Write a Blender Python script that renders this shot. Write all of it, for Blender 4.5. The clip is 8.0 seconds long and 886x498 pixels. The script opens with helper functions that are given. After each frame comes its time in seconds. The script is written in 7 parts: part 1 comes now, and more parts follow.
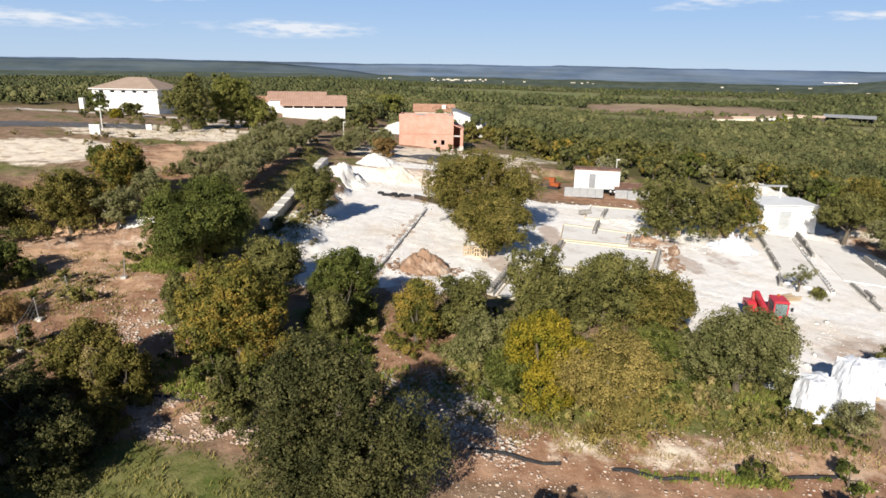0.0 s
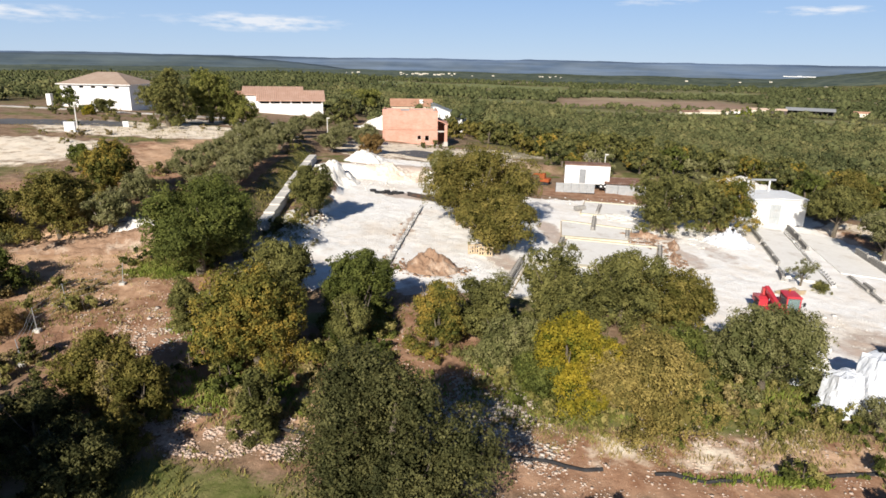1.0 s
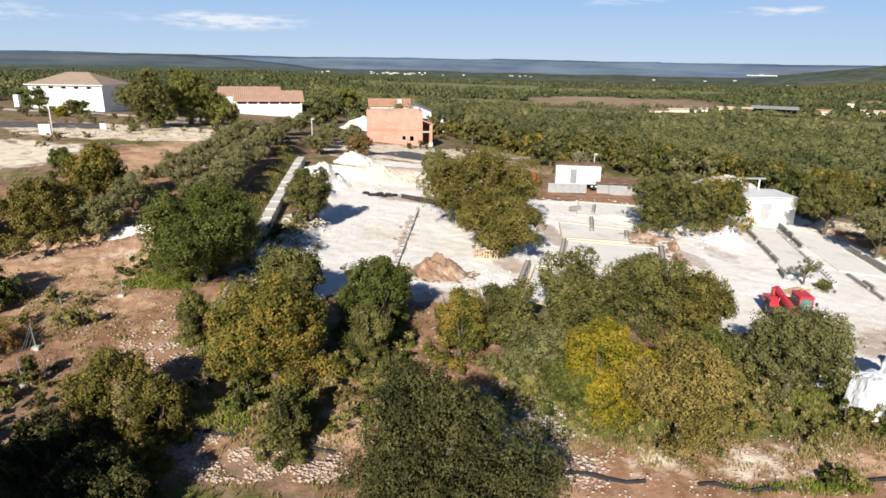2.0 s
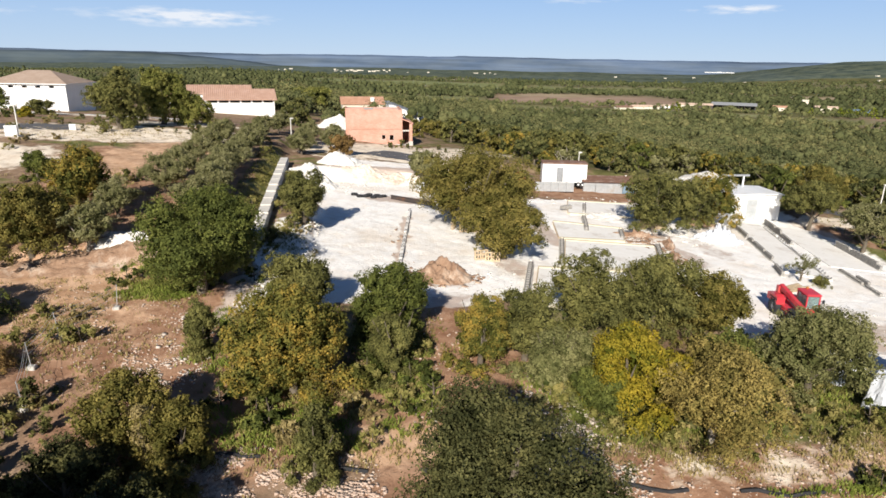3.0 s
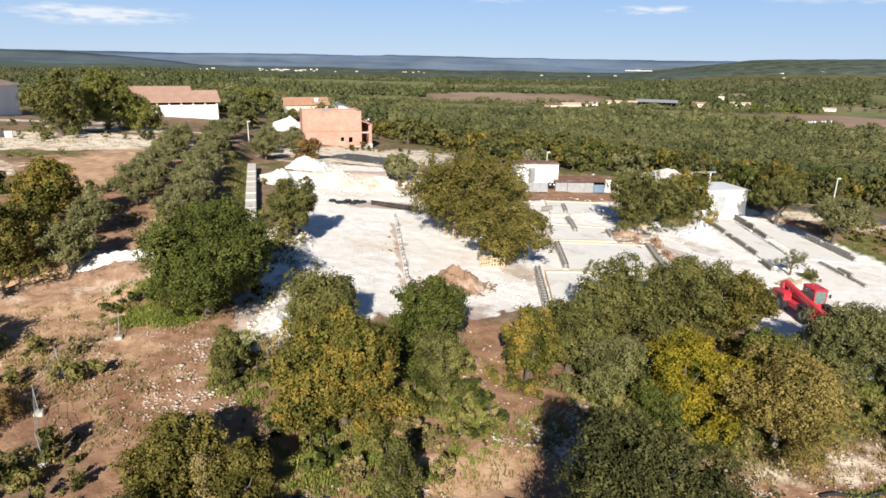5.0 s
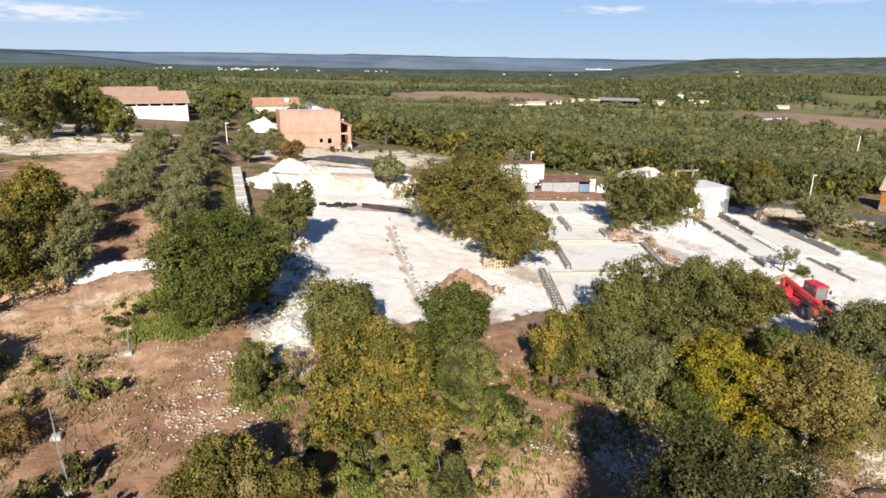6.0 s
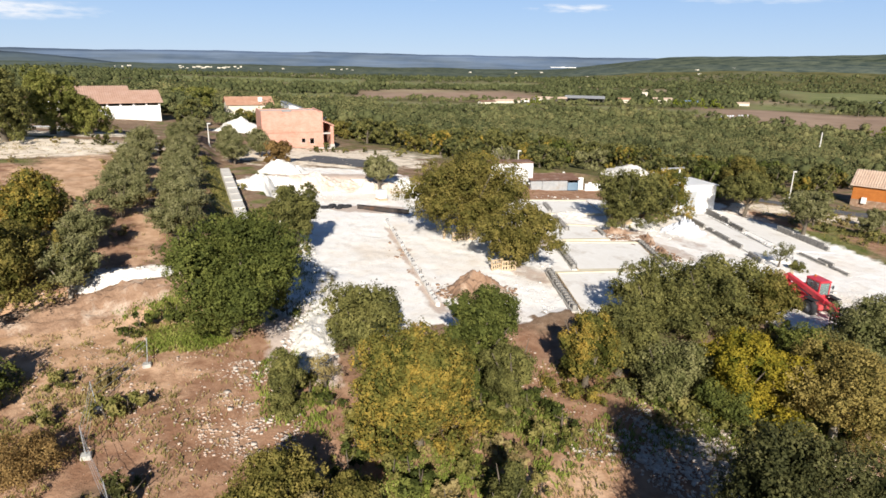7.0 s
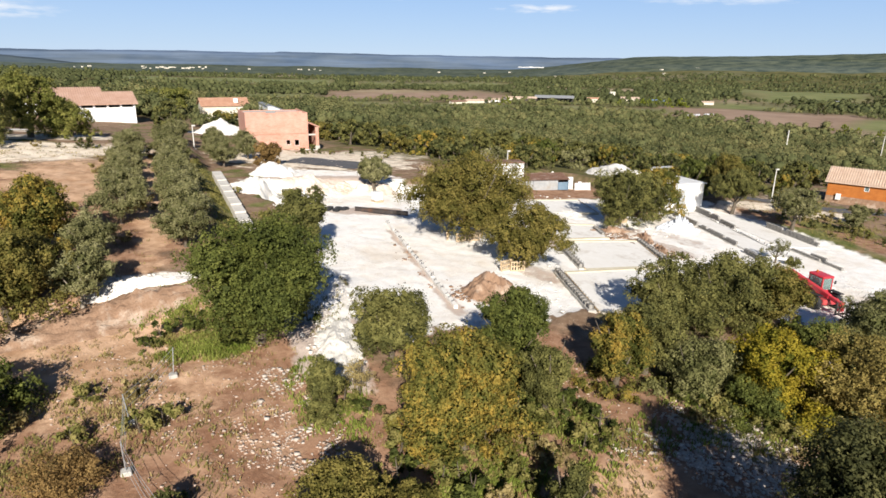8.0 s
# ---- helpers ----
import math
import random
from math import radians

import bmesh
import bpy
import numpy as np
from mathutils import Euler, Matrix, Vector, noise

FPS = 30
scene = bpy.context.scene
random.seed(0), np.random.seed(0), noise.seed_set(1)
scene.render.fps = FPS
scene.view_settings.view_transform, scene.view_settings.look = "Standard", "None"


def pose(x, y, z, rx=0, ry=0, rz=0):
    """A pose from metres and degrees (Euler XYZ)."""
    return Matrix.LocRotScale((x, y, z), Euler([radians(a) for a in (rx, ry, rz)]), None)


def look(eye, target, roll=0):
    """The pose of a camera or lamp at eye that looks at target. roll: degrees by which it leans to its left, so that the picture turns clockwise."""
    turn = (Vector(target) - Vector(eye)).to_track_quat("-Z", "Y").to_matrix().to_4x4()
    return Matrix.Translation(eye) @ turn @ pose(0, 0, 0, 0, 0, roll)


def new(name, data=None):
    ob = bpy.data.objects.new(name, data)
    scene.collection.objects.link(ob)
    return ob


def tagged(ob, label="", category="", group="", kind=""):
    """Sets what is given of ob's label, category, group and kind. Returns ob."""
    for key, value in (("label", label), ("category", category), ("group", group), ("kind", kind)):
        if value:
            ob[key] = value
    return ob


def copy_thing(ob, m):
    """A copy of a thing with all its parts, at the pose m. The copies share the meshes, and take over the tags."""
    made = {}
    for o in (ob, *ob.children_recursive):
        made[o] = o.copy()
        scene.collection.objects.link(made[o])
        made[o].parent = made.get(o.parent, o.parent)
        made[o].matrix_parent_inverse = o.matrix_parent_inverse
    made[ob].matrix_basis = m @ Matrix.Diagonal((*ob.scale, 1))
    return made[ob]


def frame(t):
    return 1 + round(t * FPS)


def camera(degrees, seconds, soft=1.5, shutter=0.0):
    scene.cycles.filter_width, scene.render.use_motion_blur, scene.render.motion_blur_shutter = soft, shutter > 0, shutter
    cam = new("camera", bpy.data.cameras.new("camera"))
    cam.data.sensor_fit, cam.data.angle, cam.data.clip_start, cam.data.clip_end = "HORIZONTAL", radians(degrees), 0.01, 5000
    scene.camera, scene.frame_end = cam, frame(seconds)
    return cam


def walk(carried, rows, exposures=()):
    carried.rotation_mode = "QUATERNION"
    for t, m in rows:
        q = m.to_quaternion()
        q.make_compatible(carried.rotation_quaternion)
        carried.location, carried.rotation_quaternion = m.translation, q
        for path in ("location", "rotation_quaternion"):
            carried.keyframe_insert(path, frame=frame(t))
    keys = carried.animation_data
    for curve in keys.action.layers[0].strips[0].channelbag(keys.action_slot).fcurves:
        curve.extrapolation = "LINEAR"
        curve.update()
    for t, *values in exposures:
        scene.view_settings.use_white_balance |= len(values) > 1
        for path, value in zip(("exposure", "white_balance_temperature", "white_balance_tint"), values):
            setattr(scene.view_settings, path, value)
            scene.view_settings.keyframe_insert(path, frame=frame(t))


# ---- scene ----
cam = camera(71.3, 8.0, soft=1.58)
METRES, EYE, TILT, LEAN, TURN = 24.0, 15.8, -16.5, -1.0, 0.0
ROWS = [
    (0.0, 0.0, 0.0, 0.0, -0.0, 0.0, -0.0),
    (0.5, -0.0574, 0.0181, 0.0073, -1.33, -0.4, 0.4),
    (1.0, -0.1175, 0.0417, 0.017, -2.72, -0.53, 0.8),
    (1.5, -0.1706, 0.0646, 0.0254, -3.91, -0.55, 1.16),
    (3.0, -0.3353, 0.149, 0.0563, -8.36, -0.99, 2.44),
    (3.5, -0.3864, 0.1762, 0.066, -9.84, -1.12, 2.87),
    (4.0, -0.4426, 0.2051, 0.0768, -11.53, -1.28, 3.37),
    (4.5, -0.4947, 0.2326, 0.0866, -13.02, -1.35, 3.81),
    (6.0, -0.6617, 0.3179, 0.1211, -17.79, -1.81, 5.18),
    (6.5, -0.7157, 0.3454, 0.1327, -19.35, -2.02, 5.59),
    (7.0, -0.7748, 0.3756, 0.1437, -20.77, -2.27, 5.94),
    (7.5, -0.8286, 0.4026, 0.1525, -22.02, -2.46, 6.3),
    (8.0, -0.8866, 0.4301, 0.1625, -23.53, -2.57, 6.7),
]
walk(cam, [(t, pose(0, 0, EYE, TILT, LEAN, TURN) @ pose(METRES * x, METRES * y, METRES * z, 90 + pitch, roll, yaw)) for t, x, y, z, yaw, pitch, roll in ROWS],
     exposures=[(0.0, 0.48), (8.0, 0.58)])

# ---------------------------------------------------------------- light
SUN_EL, SUN_AZ = radians(29), radians(20)      # the light travels ahead and to the right
world = bpy.data.worlds.new("world")
scene.world = world
world.use_nodes = True
wn, wl = world.node_tree.nodes, world.node_tree.links
wn.clear()


def wnode(kind, **props):
    n = wn.new(kind)
    for k, v in props.items():
        n.inputs[k].default_value = v
    return n


sky = wn.new("ShaderNodeTexSky")
sky.sky_type = "NISHITA"
sky.sun_disc = False
sky.sun_elevation = SUN_EL
sky.sun_rotation = math.pi + SUN_AZ
sky.altitude = 1200
sky.air_density, sky.dust_density, sky.ozone_density = 1.0, 0.0, 2.5
bg = wnode("ShaderNodeBackground", Strength=0.052)
out = wn.new("ShaderNodeOutputWorld")
geo_dir = wn.new("ShaderNodeTexCoord")
# a few thin clouds low over the horizon
dirs = wn.new("ShaderNodeSeparateXYZ")
wl.new(geo_dir.outputs["Generated"], dirs.inputs[0])


def wmath(op, a, b=0.0):
    n = wn.new("ShaderNodeMath")
    n.operation = op
    for k, v in enumerate((a, b)):
        if isinstance(v, (int, float)):
            n.inputs[k].default_value = v
        else:
            wl.new(v, n.inputs[k])
    return n.outputs[0]


sky_az = wmath("MULTIPLY", wmath("ARCTAN2", dirs.outputs[0], dirs.outputs[1]), 57.2958)
sky_el = wmath("MULTIPLY", wmath("ARCSINE", dirs.outputs[2]), 57.2958)
cloud_uv = wn.new("ShaderNodeCombineXYZ")
wl.new(sky_az, cloud_uv.inputs[0])
wl.new(wmath("MULTIPLY", sky_el, 5.0), cloud_uv.inputs[1])
cloud_noise = wnode("ShaderNodeTexNoise", Scale=0.42, Detail=9.0, Roughness=0.6)
wl.new(cloud_uv.outputs[0], cloud_noise.inputs["Vector"])
cover = 0.0
for a, e, w, h, k in ((-12.5, 2.8, 6.0, 0.72, 1.0), (-32.0, 2.9, 8.0, 0.7, 0.8), (24.5, 5.7, 6.0, 0.6, 0.8), (-24.0, 5.2, 5.0, 0.6, 1.0), (32.5, 4.1, 3.6, 0.35, 0.9), (20.0, 4.9, 3.5, 0.35, 0.5),
                      (-55.0, 4.0, 9.0, 0.9, 0.8), (48.0, 5.0, 9.0, 0.7, 0.7), (90.0, 8.0, 14.0, 1.6, 0.8), (-100.0, 9.0, 16.0, 2.0, 0.8), (170.0, 12.0, 20.0, 3.0, 0.8)):
    da, de = wmath("DIVIDE", wmath("SUBTRACT", sky_az, a), w), wmath("DIVIDE", wmath("SUBTRACT", sky_el, e), h)
    q = wmath("MULTIPLY", wmath("EXPONENT", wmath("MULTIPLY", wmath("ADD", wmath("MULTIPLY", da, da), wmath("MULTIPLY", de, de)), -1.0)), k)
    cover = q if isinstance(cover, float) else wmath("ADD", cover, q)
cloud_ramp = wn.new("ShaderNodeMapRange")
for k, v in (("From Min", 0.22), ("From Max", 0.85), ("To Min", 0.0), ("To Max", 0.8)):
    cloud_ramp.inputs[k].default_value = v
wl.new(wmath("MULTIPLY", cover, wmath("SUBTRACT", wmath("MULTIPLY", cloud_noise.outputs["Fac"], 3.6), 1.0)), cloud_ramp.inputs["Value"])
cloud_mix = wn.new("ShaderNodeMix")
cloud_mix.data_type = "RGBA"
cloud_mix.inputs["B"].default_value = (12.5, 12.7, 13.2, 1)
wl.new(cloud_ramp.outputs["Result"], cloud_mix.inputs["Factor"])
sky_tint = wn.new("ShaderNodeMix")
sky_tint.data_type, sky_tint.blend_type = "RGBA", "MULTIPLY"
sky_tint.inputs["Factor"].default_value = 1.0
sky_tint.inputs["B"].default_value = (0.62, 0.72, 0.86, 1)
wl.new(sky.outputs["Color"], sky_tint.inputs["A"])
low_sky = wn.new("ShaderNodeMapRange")
for k, v in (("From Min", 0.0), ("From Max", 7.0), ("To Min", 0.0), ("To Max", 1.0)):
    low_sky.inputs[k].default_value = v
haze_mix = wn.new("ShaderNodeMix")
haze_mix.data_type = "RGBA"
haze_mix.inputs["A"].default_value, haze_mix.inputs["B"].default_value = (7.6, 9.8, 12.9, 1), (4.7, 7.6, 12.6, 1)
high = wn.new("ShaderNodeMapRange")
for k, v in (("From Min", 6.0), ("From Max", 20.0), ("To Min", 0.2), ("To Max", 1.0)):
    high.inputs[k].default_value = v
sky_mix = wn.new("ShaderNodeMix")
sky_mix.data_type = "RGBA"
wl.new(sky_el, low_sky.inputs["Value"])
wl.new(low_sky.outputs["Result"], haze_mix.inputs["Factor"])
wl.new(sky_el, high.inputs["Value"])
wl.new(high.outputs["Result"], sky_mix.inputs["Factor"])
wl.new(haze_mix.outputs["Result"], sky_mix.inputs["A"])
wl.new(sky_tint.outputs["Result"], sky_mix.inputs["B"])
wl.new(sky_mix.outputs["Result"], cloud_mix.inputs["A"])
wl.new(cloud_mix.outputs["Result"], bg.inputs["Color"])
wl.new(bg.outputs["Background"], out.inputs["Surface"])

sun = new("sun", bpy.data.lights.new("sun", "SUN"))
sun.data.energy, sun.data.angle, sun.data.color = 5.0, radians(0.53), (1.0, 0.93, 0.835)
sun.matrix_world = look((0, 0, 0), (math.sin(SUN_AZ) * math.cos(SUN_EL), math.cos(SUN_AZ) * math.cos(SUN_EL), -math.sin(SUN_EL)))


# ---------------------------------------------------------------- materials
def shader(name, rough=0.8, metal=0.0, spec=0.3):
    m = bpy.data.materials.new(name)
    m.use_nodes = True
    b = m.node_tree.nodes["Principled BSDF"]
    b.inputs["Roughness"].default_value = rough
    b.inputs["Metallic"].default_value = metal
    b.inputs["Specular IOR Level"].default_value = spec
    return m, m.node_tree.nodes, m.node_tree.links, b


def ramp_node(N, stops):
    r = N.new("ShaderNodeValToRGB")
    e = r.color_ramp.elements
    while len(e) < len(stops):
        e.new(0.5)
    for k, (p, c) in enumerate(stops):
        e[k].position, e[k].color = p, (*c, 1)
    return r


def noise_node(N, L, scale, detail=4.0, rough=0.55, vec=None):
    n = N.new("ShaderNodeTexNoise")
    n.inputs["Scale"].default_value, n.inputs["Detail"].default_value, n.inputs["Roughness"].default_value = scale, detail, rough
    if vec is not None:
        L.new(vec, n.inputs["Vector"])
    return n


def mix_node(N, L, fac, a, b, mode="MIX"):
    x = N.new("ShaderNodeMix")
    x.data_type, x.blend_type = "RGBA", mode
    for sock, v in (("Factor", fac), ("A", a), ("B", b)):
        if isinstance(v, (int, float)):
            x.inputs[sock].default_value = v
        elif isinstance(v, tuple):
            x.inputs[sock].default_value = (*v, 1)
        else:
            L.new(v, x.inputs[sock])
    return x.outputs["Result"]


def math_node(N, L, op, a, b=0.0, clamp=False):
    x = N.new("ShaderNodeMath")
    x.operation, x.use_clamp = op, clamp
    for i, v in enumerate((a, b)):
        if isinstance(v, (int, float)):
            x.inputs[i].default_value = v
        else:
            L.new(v, x.inputs[i])
    return x.outputs[0]


def bump(N, L, b, height, strength, dist):
    n = N.new("ShaderNodeBump")
    n.inputs["Strength"].default_value, n.inputs["Distance"].default_value = strength, dist
    L.new(height, n.inputs["Height"])
    L.new(n.outputs["Normal"], b.inputs["Normal"])


def mottled(name, dark, light, scale=1.5, fine=14.0, rough=0.85, metal=0.0, relief=0.02, stain=None, spec=0.25):
    """A plain surface with coarse stains, fine grain and a little relief, in object space."""
    m, N, L, b = shader(name, rough, metal, spec)
    co = N.new("ShaderNodeTexCoord").outputs["Object"]
    n1, n2 = noise_node(N, L, scale, 5, 0.6, co), noise_node(N, L, fine, 3, 0.6, co)
    r = ramp_node(N, [(0.32, dark), (0.68, light)])
    L.new(math_node(N, L, "ADD", math_node(N, L, "MULTIPLY", n1.outputs["Fac"], 0.65), math_node(N, L, "MULTIPLY", n2.outputs["Fac"], 0.35)), r.inputs["Fac"])
    col = r.outputs["Color"]
    if stain:
        n3 = noise_node(N, L, scale * 0.45, 6, 0.7, co)
        f = ramp_node(N, [(0.52, (0, 0, 0)), (0.66, (1, 1, 1))])
        L.new(n3.outputs["Fac"], f.inputs["Fac"])
        col = mix_node(N, L, math_node(N, L, "MULTIPLY", f.outputs["Color"], 0.7), col, stain)
    L.new(col, b.inputs["Base Color"])
    if relief:
        bump(N, L, b, n2.outputs["Fac"], 0.6, relief)
    return m


def leafy(name, stops, rough=0.7, glow=0.16):
    """Foliage: each spray of leaves takes its own tint, and whole boughs differ a little."""
    m, N, L, b = shader(name, rough, 0, 0.10)
    g = N.new("ShaderNodeNewGeometry")
    # tint also carries the shade painted into inner crown leaves
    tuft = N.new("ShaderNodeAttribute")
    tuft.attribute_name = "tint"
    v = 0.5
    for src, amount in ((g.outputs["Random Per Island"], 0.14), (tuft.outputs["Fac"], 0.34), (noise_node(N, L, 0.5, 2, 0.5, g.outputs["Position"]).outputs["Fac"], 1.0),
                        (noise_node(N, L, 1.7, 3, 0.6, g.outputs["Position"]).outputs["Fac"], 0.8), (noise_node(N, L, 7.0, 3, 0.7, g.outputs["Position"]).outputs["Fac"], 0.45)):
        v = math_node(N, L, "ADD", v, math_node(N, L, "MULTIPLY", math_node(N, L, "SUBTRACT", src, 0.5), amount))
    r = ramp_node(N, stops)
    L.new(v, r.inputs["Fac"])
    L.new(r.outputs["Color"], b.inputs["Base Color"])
    t = N.new("ShaderNodeBsdfTranslucent")
    L.new(r.outputs["Color"], t.inputs["Color"])
    x = N.new("ShaderNodeMixShader")
    x.inputs[0].default_value = glow
    L.new(b.outputs[0], x.inputs[1])
    L.new(t.outputs[0], x.inputs[2])
    L.new(x.outputs[0], N["Material Output"].inputs["Surface"])
    return m


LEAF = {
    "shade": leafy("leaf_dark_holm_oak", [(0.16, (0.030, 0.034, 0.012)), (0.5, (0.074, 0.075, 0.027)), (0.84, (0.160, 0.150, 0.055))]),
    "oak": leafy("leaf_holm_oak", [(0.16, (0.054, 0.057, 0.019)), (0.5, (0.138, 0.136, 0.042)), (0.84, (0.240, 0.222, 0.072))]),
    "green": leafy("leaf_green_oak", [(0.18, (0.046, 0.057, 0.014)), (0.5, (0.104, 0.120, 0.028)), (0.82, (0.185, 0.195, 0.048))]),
    "autumn": leafy("leaf_turning_oak", [(0.18, (0.066, 0.074, 0.017)), (0.46, (0.165, 0.150, 0.034)), (0.80, (0.390, 0.262, 0.052))]),
    "yellow": leafy("leaf_yellow_oak", [(0.15, (0.095, 0.105, 0.014)), (0.5, (0.250, 0.205, 0.022)), (0.85, (0.420, 0.310, 0.036))]),
    "brown": leafy("leaf_browning_oak", [(0.18, (0.136, 0.115, 0.033)), (0.5, (0.251, 0.198, 0.058)), (0.82, (0.386, 0.295, 0.094))]),
    "olive": leafy("leaf_olive", [(0.18, (0.104, 0.106, 0.040)), (0.5, (0.205, 0.198, 0.085)), (0.82, (0.320, 0.300, 0.150))]),
    "lush": leafy("leaf_lush_grass", [(0.18, (0.125, 0.165, 0.026)), (0.5, (0.205, 0.245, 0.048)), (0.82, (0.310, 0.320, 0.085))]),
    "pine": leafy("leaf_pine", [(0.18, (0.085, 0.098, 0.022)), (0.5, (0.178, 0.180, 0.044)), (0.82, (0.285, 0.270, 0.078))]),
    "grove": leafy("leaf_grove_olive", [(0.18, (0.078, 0.084, 0.028)), (0.5, (0.160, 0.160, 0.060)), (0.82, (0.260, 0.245, 0.105))]),
    "gold": leafy("leaf_olive_gold", [(0.18, (0.076, 0.073, 0.017)), (0.5, (0.162, 0.140, 0.036)), (0.82, (0.280, 0.222, 0.062))]),
    "rust": leafy("leaf_rust", [(0.18, (0.125, 0.078, 0.027)), (0.5, (0.230, 0.145, 0.054)), (0.82, (0.334, 0.220, 0.083))]),
    "wood": leafy("leaf_woodland", [(0.18, (0.058, 0.067, 0.024)), (0.5, (0.122, 0.125, 0.042)), (0.82, (0.215, 0.195, 0.066))]),
    "lime": leafy("leaf_lime", [(0.18, (0.104, 0.130, 0.014)), (0.5, (0.209, 0.240, 0.029)), (0.82, (0.334, 0.360, 0.058))]),
    "grass": leafy("leaf_grass", [(0.18, (0.125, 0.125, 0.033)), (0.5, (0.209, 0.192, 0.058)), (0.82, (0.324, 0.270, 0.098))]),
    "dry": leafy("leaf_dry_grass", [(0.18, (0.198, 0.155, 0.062)), (0.5, (0.303, 0.240, 0.101)), (0.82, (0.418, 0.335, 0.151))]),
}
BARK = mottled("bark", (0.07, 0.055, 0.04), (0.19, 0.16, 0.12), 3.0, 25, 0.9)
DEAD = mottled("dead_wood", (0.22, 0.19, 0.15), (0.42, 0.37, 0.30), 3.0, 25, 0.9)
CHALK = mottled("chalk_rubble", (0.62, 0.58, 0.52), (0.87, 0.85, 0.80), 1.1, 7, 0.95, relief=0.12)
CHALKBANK = mottled("chalk_bank", (0.48, 0.37, 0.28), (0.80, 0.74, 0.66), 1.1, 6, 0.95, relief=0.15, stain=(0.42, 0.27, 0.18))
REDSOIL = mottled("red_earth", (0.21, 0.125, 0.078), (0.39, 0.258, 0.172), 1.6, 9, 0.95, relief=0.1, stain=(0.55, 0.45, 0.36))
CONCRETE = mottled("concrete", (0.42, 0.40, 0.36), (0.62, 0.60, 0.55), 1.2, 16, 0.85, relief=0.01, stain=(0.36, 0.34, 0.31))
SLAB = mottled("fresh_concrete", (0.78, 0.75, 0.69), (0.88, 0.86, 0.82), 0.8, 10, 0.85, relief=0.012, stain=(0.56, 0.50, 0.42))
WALLTOP = mottled("weathered_pale_concrete", (0.50, 0.47, 0.42), (0.76, 0.73, 0.67), 0.8, 9, 0.9, relief=0.02, stain=(0.40, 0.36, 0.30))
BLOCK = mottled("concrete_block", (0.24, 0.23, 0.21), (0.40, 0.38, 0.35), 3.0, 22, 0.9, relief=0.01)
FORM = mottled("yellowish_concrete_edge", (0.58, 0.51, 0.37), (0.74, 0.68, 0.52), 1.5, 16, 0.7, relief=0.004)
WHITEWALL = mottled("white_render", (0.74, 0.73, 0.70), (0.84, 0.83, 0.81), 0.7, 10, 0.85, relief=0.004)
CREAMWALL = mottled("cream_render", (0.66, 0.59, 0.46), (0.78, 0.72, 0.60), 0.7, 10, 0.85, relief=0.004)
PAINTED = mottled("painted_sheet", (0.70, 0.71, 0.71), (0.82, 0.82, 0.81), 0.9, 12, 0.45, relief=0.0, stain=(0.64, 0.61, 0.56))
ZINC = mottled("galvanised_sheet", (0.36, 0.38, 0.39), (0.55, 0.57, 0.58), 1.6, 12, 0.5, metal=0.35, relief=0.0, stain=(0.40, 0.36, 0.31))
RUST = mottled("rusty_sheet", (0.14, 0.075, 0.05), (0.27, 0.155, 0.11), 1.8, 12, 0.8, relief=0.0, stain=(0.42, 0.33, 0.27))
WOODC = mottled("pale_timber", (0.42, 0.31, 0.19), (0.62, 0.49, 0.33), 2.0, 24, 0.8, relief=0.004)
ORANGEPAINT = mottled("dull_orange_machine_paint", (0.26, 0.06, 0.02), (0.40, 0.11, 0.035), 1.2, 12, 0.5, relief=0.0, stain=(0.14, 0.08, 0.06))
ORANGEWOOD = mottled("orange_stained_boards", (0.36, 0.115, 0.025), (0.52, 0.19, 0.045), 1.0, 14, 0.6, relief=0.004)
ASPHALT = mottled("asphalt", (0.085, 0.085, 0.09), (0.15, 0.148, 0.15), 0.5, 20, 0.9, relief=0.01)
BLACK = mottled("black_rubber", (0.018, 0.018, 0.02), (0.045, 0.045, 0.048), 3.0, 18, 0.8, relief=0.003)
STEEL = mottled("dark_steel", (0.05, 0.045, 0.045), (0.13, 0.11, 0.10), 2.0, 16, 0.6, metal=0.5, relief=0.0, stain=(0.20, 0.10, 0.06))
RED = mottled("red_machine_paint", (0.50, 0.030, 0.045), (0.66, 0.055, 0.070), 1.2, 12, 0.4, relief=0.0, stain=(0.42, 0.10, 0.08), spec=0.5)
GREY = mottled("grey_paint", (0.20, 0.21, 0.22), (0.33, 0.34, 0.35), 1.5, 14, 0.6, relief=0.0)
BLUE = mottled("blue_paint", (0.12, 0.19, 0.26), (0.20, 0.28, 0.36), 1.5, 14, 0.6, relief=0.0)
TARP = mottled("white_film", (0.60, 0.63, 0.68), (0.76, 0.78, 0.81), 1.2, 5, 0.38, relief=0.05, spec=0.5)
POST = mottled("pale_post", (0.58, 0.56, 0.50), (0.74, 0.72, 0.67), 2.0, 16, 0.7, relief=0.0)
PRINT = mottled("dark_print", (0.10, 0.11, 0.16), (0.18, 0.19, 0.24), 2.0, 16, 0.6, relief=0.0)
# near-black colour that paints the shade inside open buildings
SHADE_FILL = mottled("interior_shade", (0.03, 0.03, 0.028), (0.06, 0.058, 0.05), 2.0, 16, 0.9, relief=0.0)
PINKSTONE = mottled("pinkish_limestone", (0.40, 0.28, 0.21), (0.64, 0.51, 0.42), 2.2, 14, 0.95, relief=0.03)
LIMESTONE = mottled("white_limestone", (0.42, 0.36, 0.30), (0.66, 0.59, 0.52), 2.2, 14, 0.95, relief=0.03)
STONE = mottled("pale_limestone", (0.40, 0.30, 0.23), (0.66, 0.55, 0.46), 2.2, 14, 0.95, relief=0.03)


